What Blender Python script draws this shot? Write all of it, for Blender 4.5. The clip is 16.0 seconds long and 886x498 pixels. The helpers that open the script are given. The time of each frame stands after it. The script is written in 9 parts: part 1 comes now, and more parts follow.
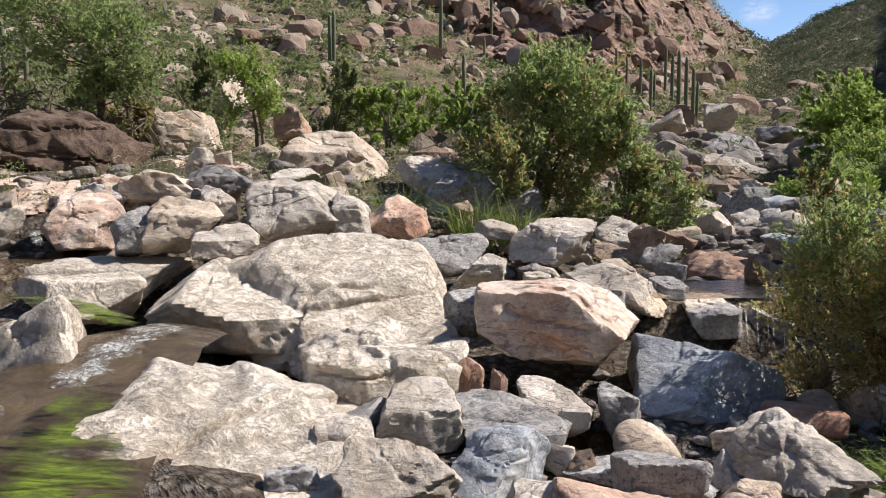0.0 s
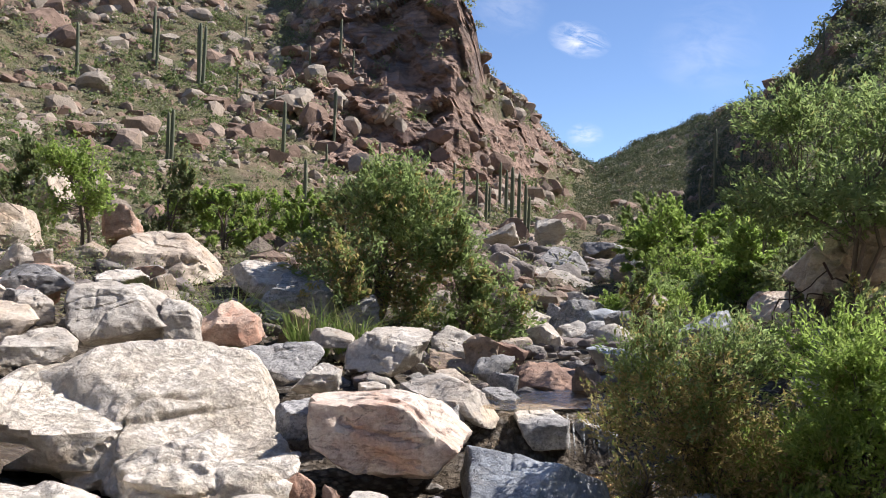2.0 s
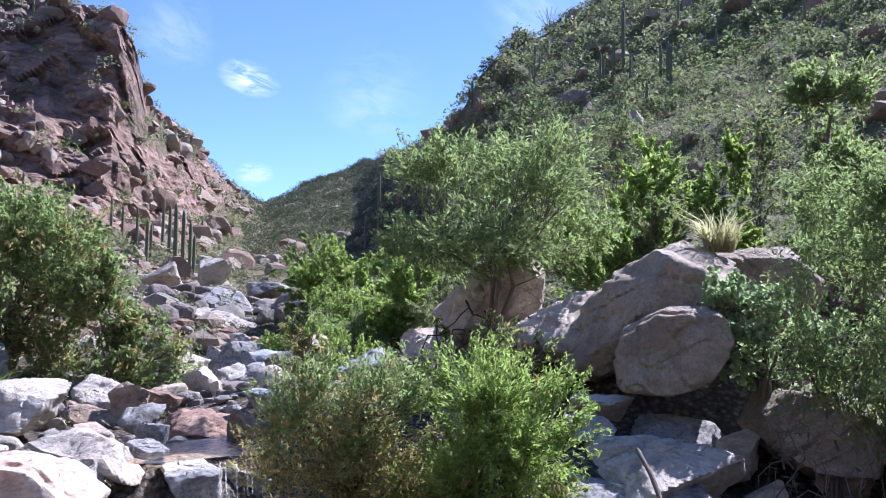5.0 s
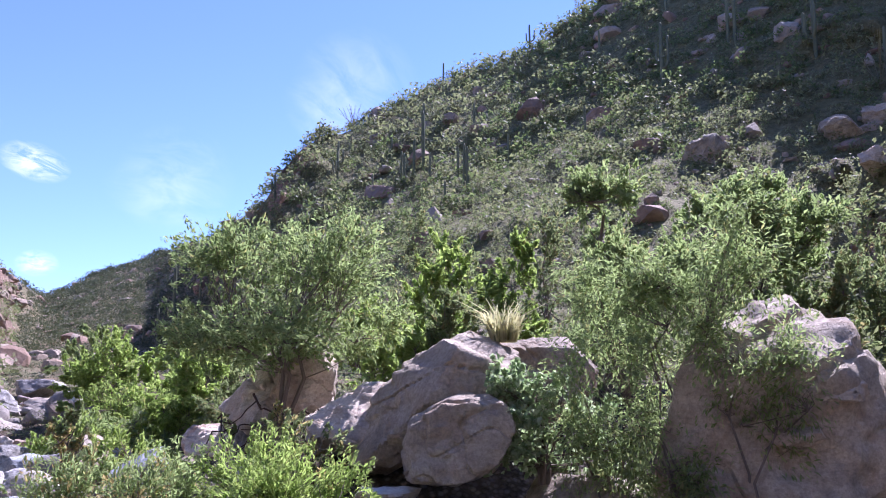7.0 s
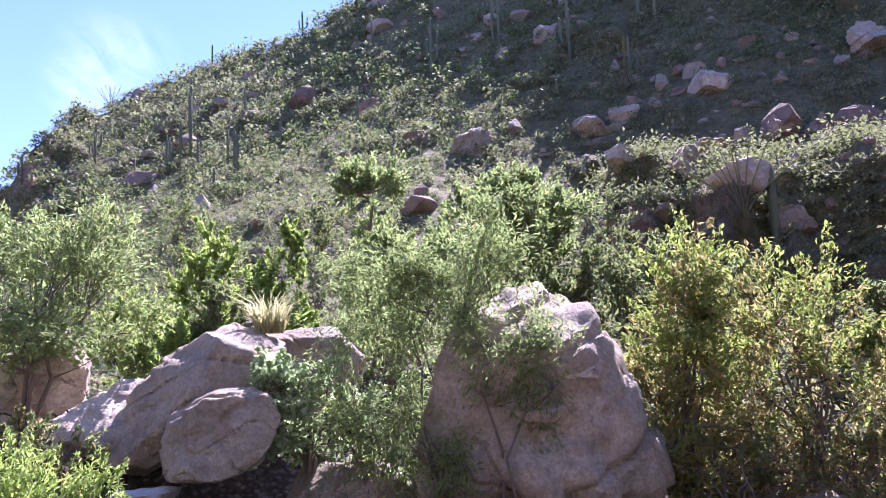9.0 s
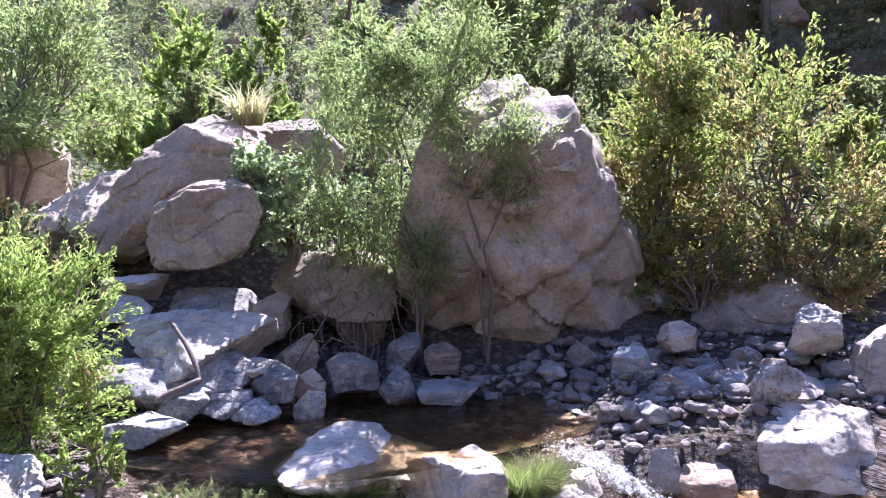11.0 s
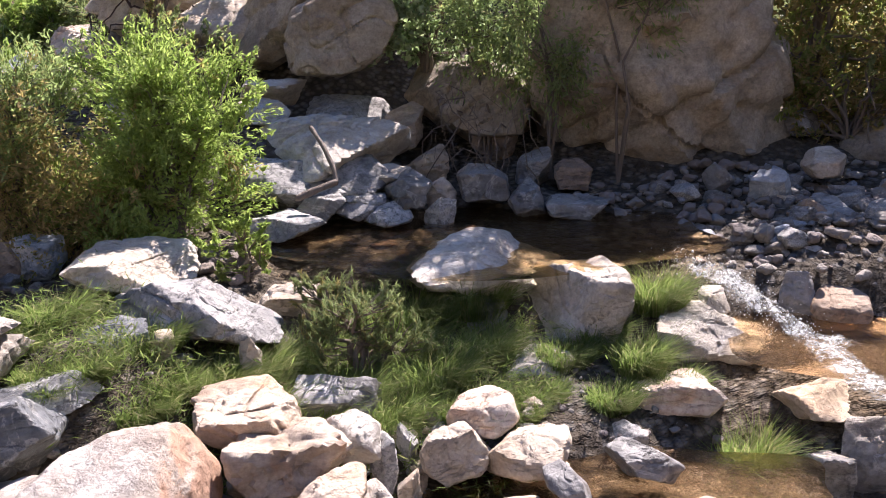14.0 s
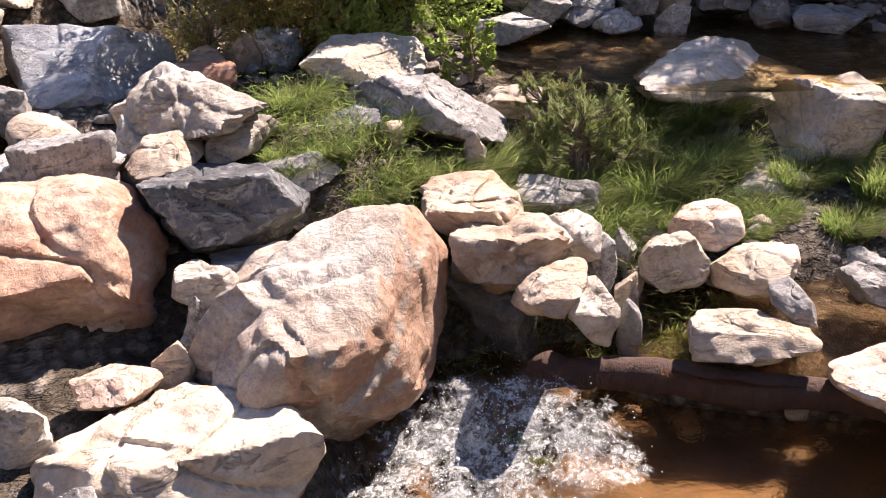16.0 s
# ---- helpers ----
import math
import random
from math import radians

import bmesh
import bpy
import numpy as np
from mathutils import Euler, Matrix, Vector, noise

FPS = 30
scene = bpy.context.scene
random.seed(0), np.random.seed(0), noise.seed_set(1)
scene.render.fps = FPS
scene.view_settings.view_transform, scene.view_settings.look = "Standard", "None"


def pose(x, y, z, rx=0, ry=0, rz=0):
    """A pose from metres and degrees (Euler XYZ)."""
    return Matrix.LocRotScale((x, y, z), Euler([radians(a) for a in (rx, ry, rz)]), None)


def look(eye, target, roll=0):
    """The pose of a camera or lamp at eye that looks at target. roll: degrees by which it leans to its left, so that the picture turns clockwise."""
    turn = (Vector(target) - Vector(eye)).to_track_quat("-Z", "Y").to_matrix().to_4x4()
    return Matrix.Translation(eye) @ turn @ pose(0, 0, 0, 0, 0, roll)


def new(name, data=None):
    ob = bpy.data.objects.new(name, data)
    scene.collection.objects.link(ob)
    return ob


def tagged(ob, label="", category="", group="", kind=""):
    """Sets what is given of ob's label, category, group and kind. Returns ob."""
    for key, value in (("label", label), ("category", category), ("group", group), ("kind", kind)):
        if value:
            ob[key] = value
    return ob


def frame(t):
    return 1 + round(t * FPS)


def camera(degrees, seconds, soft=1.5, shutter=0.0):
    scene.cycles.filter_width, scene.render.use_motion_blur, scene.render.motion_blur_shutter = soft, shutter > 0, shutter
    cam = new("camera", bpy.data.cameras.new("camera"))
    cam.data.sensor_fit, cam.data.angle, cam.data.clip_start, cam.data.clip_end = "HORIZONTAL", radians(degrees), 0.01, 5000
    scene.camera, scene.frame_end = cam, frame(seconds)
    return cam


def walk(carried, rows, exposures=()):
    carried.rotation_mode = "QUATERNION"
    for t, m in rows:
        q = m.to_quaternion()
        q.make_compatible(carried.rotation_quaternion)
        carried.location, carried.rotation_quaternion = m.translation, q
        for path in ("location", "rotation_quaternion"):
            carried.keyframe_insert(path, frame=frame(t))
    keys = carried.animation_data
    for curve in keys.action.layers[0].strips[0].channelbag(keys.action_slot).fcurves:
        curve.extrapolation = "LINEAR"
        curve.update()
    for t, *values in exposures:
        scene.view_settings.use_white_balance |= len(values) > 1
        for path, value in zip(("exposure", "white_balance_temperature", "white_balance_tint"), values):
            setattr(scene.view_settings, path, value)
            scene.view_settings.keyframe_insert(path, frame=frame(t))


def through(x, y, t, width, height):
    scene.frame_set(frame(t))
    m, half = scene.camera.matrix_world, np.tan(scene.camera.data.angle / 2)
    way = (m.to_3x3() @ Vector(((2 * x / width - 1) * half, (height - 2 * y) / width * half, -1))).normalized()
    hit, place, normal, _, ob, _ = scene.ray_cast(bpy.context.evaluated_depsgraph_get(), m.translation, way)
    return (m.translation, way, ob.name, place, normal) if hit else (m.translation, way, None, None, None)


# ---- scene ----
cam = camera(54.88, 16.0, soft=1.0)
# seconds, place, and turn about x, y, z in degrees
ROWS = [
    (0.0, 0.0, -0.0, 2.6, 83.5, -0.0, 0.0),
    (0.5, -0.003, -0.004, 2.613, 85.8, -1.1, -1.74),
    (1.0, 0.003, -0.023, 2.624, 87.81, -1.54, -4.49),
    (1.5, 0.008, -0.02, 2.634, 89.33, -1.87, -7.63),
    (2.0, 0.008, -0.01, 2.641, 90.69, -1.92, -10.71),
    (2.5, 0.023, -0.012, 2.652, 92.36, -1.42, -13.78),
    (3.0, 0.051, -0.017, 2.657, 93.83, -1.02, -17.01),
    (3.5, 0.079, -0.017, 2.665, 94.8, -0.83, -20.46),
    (4.0, 0.092, -0.009, 2.668, 95.24, -0.79, -23.53),
    (4.5, 0.123, 0.01, 2.661, 94.58, -0.81, -27.47),
    (5.0, 0.147, 0.017, 2.653, 93.92, -1.09, -32.59),
    (5.2, 0.161, 0.025, 2.658, 94.14, -1.1, -34.41),
    (7.3, 0.263, -0.086, 2.62, 101.3, 0.81, -48.06),
    (7.5, 0.268, -0.105, 2.624, 101.74, 1.3, -49.98),
    (8.0, 0.28, -0.12, 2.625, 102.42, 1.59, -55.05),
    (8.2, 0.285, -0.127, 2.628, 102.42, 1.49, -56.86),
    (10.3, 0.256, -0.141, 2.612, 91.76, 2.3, -64.2),
    (10.5, 0.273, -0.168, 2.624, 89.77, 2.41, -63.4),
    (11.0, 0.252, -0.176, 2.608, 85.42, 2.58, -61.65),
    (11.5, 0.23, -0.158, 2.603, 82.09, 2.36, -59.74),
    (12.0, 0.226, -0.142, 2.56, 79.65, 2.29, -58.25),
    (12.5, 0.23, -0.153, 2.546, 78.11, 1.9, -57.75),
    (13.0, 0.237, -0.153, 2.544, 77.52, 1.71, -57.39),
    (13.5, 0.219, -0.144, 2.536, 76.53, 1.57, -55.94),
    (14.0, 0.19, -0.12, 2.492, 74.21, 1.51, -53.27),
    (14.5, 0.162, -0.101, 2.466, 71.3, 1.73, -50.51),
    (15.0, 0.143, -0.083, 2.451, 68.31, 1.87, -47.32),
    (15.5, 0.104, -0.065, 2.409, 65.5, 2.26, -43.34),
    (16.0, 0.08, -0.055, 2.387, 63.03, 2.66, -39.55),
]
walk(cam, [(t, pose(*p)) for t, *p in ROWS], [(0.0, 0.7, 6800, 15), (1.5, 0.82, 6600, 15), (3.5, 1.08, 6100, 18), (5.0, 1.32, 5450, 25), (7.3, 1.57, 5650, 40),
                                                     (8.2, 1.78, 5750, 46), (10.3, 2.26, 5700, 36), (12.5, 1.88, 5950, 29), (14.5, 1.6, 6900, 24), (16.0, 1.55, 7400, 26)])


# ---------- light ----------
SUN_BEARING, SUN_RISE = 79.0, 47.0
world = bpy.data.worlds.new("sky")
scene.world = world
world.use_nodes = True
sky = world.node_tree.nodes.new("ShaderNodeTexSky")
sky.sky_type, sky.sun_disc = "NISHITA", False
sky.sun_elevation, sky.sun_rotation = radians(SUN_RISE), radians(SUN_BEARING)
sky.altitude, sky.air_density, sky.dust_density, sky.ozone_density = 2600, 1.0, 0.0, 4.5
world.node_tree.links.new(sky.outputs[0], world.node_tree.nodes["Background"].inputs[0])
world.node_tree.nodes["Background"].inputs[1].default_value = 0.09

sun = new("sun", bpy.data.lights.new("sun", "SUN"))
sun.data.energy, sun.data.angle, sun.data.color = 4.3, radians(0.53), (1.0, 0.965, 0.91)
_b, _e = radians(SUN_BEARING), radians(SUN_RISE)
sun.matrix_world = look((60 * math.sin(_b) * math.cos(_e), 60 * math.cos(_b) * math.cos(_e), 60 * math.sin(_e)), (0, 0, 0))


# ---------- the lie of the land: heights as a function of plan position ----------
EYE_Z = 2.6
_HASH = np.random.RandomState(7).rand(4096)


def vnoise(p):
    """Smooth value noise in 0..1 for an (n, 3) array."""
    p = np.asarray(p, float)
    i = np.floor(p).astype(np.int64)
    f = p - i
    f = f * f * (3 - 2 * f)
    out = 0
    for a in (0, 1):
        for b in (0, 1):
            for c in (0, 1):
                h = ((i[:, 0] + a) * 73856093 ^ (i[:, 1] + b) * 19349663 ^ (i[:, 2] + c) * 83492791) & 4095
                w = np.abs(1 - a - f[:, 0]) * np.abs(1 - b - f[:, 1]) * np.abs(1 - c - f[:, 2])
                out = out + w * _HASH[h]
    return out


def fbm(p, octaves=4, gain=0.5):
    p = np.asarray(p, float)
    total, amp, norm = 0, 1.0, 0.0
    for k in range(octaves):
        total = total + amp * (vnoise(p * 2.03 ** k + 11.3 * k) - 0.5)
        norm += amp
        amp *= gain
    return total / norm


# heights of the creek bed and its banks: x, y, z
BED = [(0, 0, 0.55), (-2.5, 7, 1.1), (-1.2, 6.2, 0.9), (-3.2, 6.6, 1.2), (-3.5, 9.5, 2.04), (0.5, 4.2, 1.02), (-1.9, 3.5, 1.1), (-2.05, 4.0, 1.19), (-2.15, 4.6, 1.28), (-2.1, 5.2, 1.38), (1.3, 5, 1.00), (1.5, 8, 1.44), (2.4, 7.3, 1.16),
       (2.4, 5.3, 0.97), (3.1, 4.4, 0.96), (6.2, 1.2, 1.1), (4, 1.9, 0.64), (3.2, 2.5, 0.62), (5.3, 1.5, 0.96), (2.3, 2.1, 0.42), (1.7, 1.6, -0.07),
       (1.2, 2.7, 0.32), (0.8, 11, 1.7), (-3, 12, 2.2), (4, 12, 1.47), (6.2, 17, 2.25), (7, 7, 2.3), (8, 3, 1.5), (8.5, 0.5, 1.35), (8, 27, 3.30),
       (3, -1, 0.25), (-3, 0, 0.90), (5.2, 4.2, 1.04), (4, 9, 1.67), (2, 3.4, 1.17), (0.9, 3.4, 0.78), (3.9, 0.6, 0.11), (5.6, 2.6, 1.10), (5, 5, 1.68)]
# pools: centre x, y, half axes, turn, water level, depth
POOLS = [(2.3, 1.35, 1.15, 0.62, -50, 0.25, 0.28), (3.15, 1.25, 0.95, 0.36, -40, 0.45, 0.1), (4.95, 0.55, 0.85, 0.45, -70, 0.72, 0.13),
         (4.75, 2.95, 1.45, 0.72, -58, 1.02, 0.13), (2.42, 7.0, 0.75, 0.42, 20, 1.47, 0.12), (-3.9, 7.9, 0.9, 0.45, 5, 1.62, 0.1),
         (0.85, 4.6, 0.3, 0.2, 0, 0.98, 0.1), (2.4, 5.9, 0.5, 0.3, 20, 1.02, 0.1)]


def bed_z(x, y):
    """The creek bed: a smooth surface through the levels above, hollowed at the pools."""
    x, y = np.asarray(x, float), np.asarray(y, float)
    num, den = 0.0, 0.0
    for a, b, c in BED:
        w = 1.0 / ((x - a) ** 2 + (y - b) ** 2 + 0.25) ** 1.7
        num, den = num + w * c, den + w
    z = num / den
    for px, py, ra, rb, turn, level, deep in POOLS:
        ca, sa = math.cos(radians(turn)), math.sin(radians(turn))
        u, v = ((x - px) * ca + (y - py) * sa) / ra, (-(x - px) * sa + (y - py) * ca) / rb
        k = np.clip(1.35 - np.sqrt(u * u + v * v), 0, 1)
        k = np.clip(k / 0.55, 0, 1)
        k = k * k * (3 - 2 * k)
        z = z * (1 - k) + k * (level - deep)
    return z


# the canyon sides by bearing (degrees clockwise from the y axis): distance and rise (degrees above the eye) at foot, middle and ridge
SIDES = np.array([
    (-180, 9, -4, 30, 10, 70, 24), (-90, 9, -2, 30, 10, 80, 25), (-45, 13, -0.5, 35, 6, 105, 24), (-25, 14, 0, 38, 6, 110, 21),
    (-8, 15, 0, 45, 6.5, 115, 18.4), (-1.5, 15, 0.2, 52, 6.5, 115, 18.2), (3.4, 16, 0.3, 72, 7.0, 98, 17.6), (7.5, 17, 0.4, 76, 6.2, 92, 16.7), (11, 18, 0.5, 76, 5.4, 89, 16.0),
    (12.2, 19, 0.5, 77, 5.0, 90, 14.4), (13.2, 20, 0.5, 79, 4.6, 94, 11.9), (15.6, 22, 0.6, 82, 3, 120, 10.4), (17.9, 25, 0.6, 85, 2.6, 140, 7.9),
    (20.6, 28, 0.7, 100, 3, 250, 6.4), (22.9, 26, 0.7, 100, 3.4, 250, 7.7), (27, 24, 0.7, 90, 3.8, 240, 9.4), (31, 20, 0.7, 60, 4.6, 150, 10.9),
    (32.2, 18, 0.6, 48, 5, 78, 11.7), (33.5, 17, 0.6, 45, 6.5, 76, 12.5), (35, 17, 0.6, 45, 6.5, 76, 14.6), (37.3, 16, 0.6, 42, 8, 78, 17.0), (41.2, 15, 0.6, 40, 9, 84, 19.3), (45.1, 14, 0.8, 38, 11, 88, 21.2),
    (51.2, 13, 1, 36, 12, 86, 22.9), (55.3, 13, 1, 36, 13, 86, 25.0), (59.5, 12, 1, 34, 13, 82, 26.6), (66, 12, 0.8, 30, 11, 74, 28), (73, 14, 0.6, 24, 5, 66, 28.5), (80, 15, 0, 22, 3, 62, 29), (100, 14, 0, 21, 3, 60, 30), (180, 9, -4, 30, 10, 70, 24)])
BEARINGS = np.unique(np.concatenate([np.arange(-180, -36, 2.0), np.arange(-36, 102, 0.22), np.arange(102, 180.5, 2.0)]))


def land():
    """The whole ground as one polar grid: an array (bearings, rows, 3), and for each point how much it is bare cliff."""
    foot, foot_e, mid, mid_e, far, far_e = [np.interp(BEARINGS, SIDES[:, 0], SIDES[:, k])[:, None] for k in range(1, 7)]
    s0, s1, s2, s3 = np.linspace(0, 1, 110)[None], np.linspace(0, 1, 90)[None, 1:], np.linspace(0, 1, 150)[None, 1:], np.linspace(0, 1, 9)[None, 1:]
    near = 0.4 * (foot / 0.4) ** s0
    near[:, 0] = 0.0
    r = np.concatenate([near, foot + (mid - foot) * s1, mid + (far - mid) * s2, far + (900 - far) * s3 ** 2], 1)
    one = np.ones_like(r)
    a = np.radians(BEARINGS)[:, None] * one
    x, y = r * np.sin(a), r * np.cos(a)
    ease = s2 * 0.75 + 0.25 * (3 * s2 ** 2 - 2 * s2 ** 3)
    e = np.concatenate([foot_e + 0 * s0, foot_e + (mid_e - foot_e) * s1 ** 1.15 + 0 * s1, mid_e + (far_e - mid_e) * ease, far_e * (1 - s3) - 3 * s3], 1)
    scarp = np.clip((r - mid) / 3.5, 0, 1) * np.clip((np.degrees(a) - 69) / 5, 0, 1) * (np.degrees(a) < 102) * (r < far)
    e = np.maximum(e, (mid_e + 9.5 * scarp * scarp * (3 - 2 * scarp)) * (scarp > 0))
    side = EYE_Z + r * np.tan(np.radians(e))
    low = bed_z(x, y)
    k = np.clip((r / foot - 0.55) / 0.45, 0, 1)
    k = k * k * (3 - 2 * k)
    z = low * (1 - k) + side * k
    # bare rock where the side is steep
    b = np.degrees(a)
    rise = np.degrees(np.arctan2(z - EYE_Z, r))
    n = fbm(np.stack([b.ravel() * 0.35, rise.ravel() * 0.5, 0 * b.ravel()], 1), 4).reshape(b.shape)
    cliff = np.clip(1.4 - np.abs(b - 7.5) / 7.0, 0, 1) * np.clip((rise - 3.5) / 2, 0, 1) * 1.5
    cliff = np.maximum(cliff, np.clip(1 - np.abs(b - 15.5) / 3.5, 0, 1) * np.clip((rise - 1.5) / 2, 0, 1))
    cliff = np.maximum(cliff, np.clip(1 - np.abs(b - 35.0) / 4.5, 0, 1) * np.clip((rise - 10) / 3, 0, 1) * 0.8)
    cliff = np.maximum(cliff, np.clip(1 - np.abs(b + 3.0) / 4.0, 0, 1) * np.clip(1 - np.abs(rise - 10.5) / 3, 0, 1) * 0.9)
    cliff = np.maximum(cliff, np.clip((b - 68) / 6, 0, 1) * np.clip((rise - 2) / 3, 0, 1) * np.clip((15 - rise) / 4, 0, 1) * 0.85)
    cliff = np.clip(cliff + n * 1.6 - 0.25, 0, 1) * np.maximum(np.clip((r - 20) / 20, 0, 1), 0.55 * (b > 68) * np.clip((r - 16) / 6, 0, 1))
    p = np.stack([x, y, z], 2).reshape(-1, 3)
    rough = np.clip((r - 8) / 40, 0, 1)
    bump = (fbm(p * 0.11, 4) * 3.0 + fbm(p * 0.5 + 40, 4) * 1.3).reshape(b.shape) * rough
    q = p * np.array([1.0, 1.0, 0.45])
    ridge = 1 - np.abs(2 * vnoise(q * 0.16 + 5) - 1)
    ridge2 = 1 - np.abs(2 * vnoise(q * 0.6 + 9) - 1)
    cell = np.zeros(len(p))
    for size, amount in ((8.0, 0.55), (3.0, 0.3), (1.2, 0.15)):
        g = p @ np.array([[0.8, -0.5, 0.33], [0.6, 0.7, -0.4], [-0.03, 0.5, 0.86]]) / size * np.array([1, 1, 0.6])
        g = np.floor(g + 0.5 * (vnoise(g * 1.3)[:, None] - 0.5)).astype(np.int64)
        cell = cell + amount * _HASH[(g[:, 0] * 73856093 ^ g[:, 1] * 19349663 ^ g[:, 2] * 83492791) & 4095]
    crag = (ridge * 0.35 + ridge2 * 0.2 + cell * 0.6).reshape(b.shape) * cliff
    fine = (fbm(p * 2.2 + 3, 3) * 0.16).reshape(b.shape) * np.clip(r / 4, 0.2, 1) * (1 - rough)
    fade = 1 - np.clip((r - far) / 10, 0, 1)
    push = (-crag * 6.5 + bump * 0.25 * cliff) * fade * (0.35 + 0.65 * np.clip(rise / 6, 0, 1))
    z = z + (bump * (1 - 0.4 * cliff) * 0.55) * (0.25 + 0.75 * fade) + fine + crag * 0.7
    x, y = x + push * np.sin(a), y + push * np.cos(a)
    return np.stack([x, y, z], 2), cliff


LAND, CLIFF = land()


def ground_z(x, y):
    """The height of the ground sheet at a place in plan, from the nearest point of its grid."""
    b = math.degrees(math.atan2(x, y))
    i = int(np.argmin(np.abs(BEARINGS - b)))
    col = LAND[i]
    j = int(np.argmin((col[:, 0] - x) ** 2 + (col[:, 1] - y) ** 2))
    return float(col[j, 2])


def on_slope(bearing, rise):
    """The place on the canyon side that is seen from the origin's eye at that bearing and rise."""
    i = int(np.argmin(np.abs(BEARINGS - bearing)))
    col = LAND[i, 112:349]
    e = np.degrees(np.arctan2(col[:, 2] - EYE_Z, np.hypot(col[:, 0], col[:, 1])))
    j = int(np.argmax(e >= rise)) if (e >= rise).any() else int(np.argmax(e))
    return Vector(col[j])


# ---------- materials ----------
def shader(name):
    m = bpy.data.materials.new(name)
    m.use_nodes = True
    nt = m.node_tree
    return m, nt, nt.nodes["Principled BSDF"]


def add(nt, kind, **values):
    n = nt.nodes.new(kind)
    for key, v in values.items():
        n.inputs[key.replace("_", " ")].default_value = v
    return n


def noise_tex(nt, vec, scale, detail=5, rough=0.6, distort=0.0):
    n = add(nt, "ShaderNodeTexNoise", Scale=scale, Detail=detail, Roughness=rough, Distortion=distort)
    nt.links.new(vec, n.inputs["Vector"])
    return n.outputs["Fac"]


def ramp(nt, fac, *stops):
    n = nt.nodes.new("ShaderNodeValToRGB")
    while len(n.color_ramp.elements) < len(stops):
        n.color_ramp.elements.new(0.5)
    for e, (p, c) in zip(n.color_ramp.elements, stops):
        e.position, e.color = p, ((c, c, c, 1) if not isinstance(c, tuple) else (*c, 1))
    nt.links.new(fac, n.inputs[0])
    return n.outputs[0]


def mix(nt, fac, a, b, how="MIX"):
    n = nt.nodes.new("ShaderNodeMix")
    n.data_type, n.blend_type = "RGBA", how
    for sock, v in ((n.inputs[0], fac), (n.inputs[6], a), (n.inputs[7], b)):
        if isinstance(v, (int, float)):
            sock.default_value = v
        elif isinstance(v, tuple):
            sock.default_value = (*v, 1)
        else:
            nt.links.new(v, sock)
    return n.outputs[2]


def maths(nt, how, a, b=0.0):
    n = nt.nodes.new("ShaderNodeMath")
    n.operation = how
    for sock, v in ((n.inputs[0], a), (n.inputs[1], b)):
        if isinstance(v, (int, float)):
            sock.default_value = v
        else:
            nt.links.new(v, sock)
    return n.outputs[0]


def bump(nt, bsdf, height, strength=0.5, distance=0.02, below=None):
    n = add(nt, "ShaderNodeBump", Strength=strength, Distance=distance)
    nt.links.new(height, n.inputs["Height"])
    if below is not None:
        nt.links.new(below, n.inputs["Normal"])
    if bsdf is not None:
        nt.links.new(n.outputs[0], bsdf.inputs["Normal"])
    return n.outputs[0]


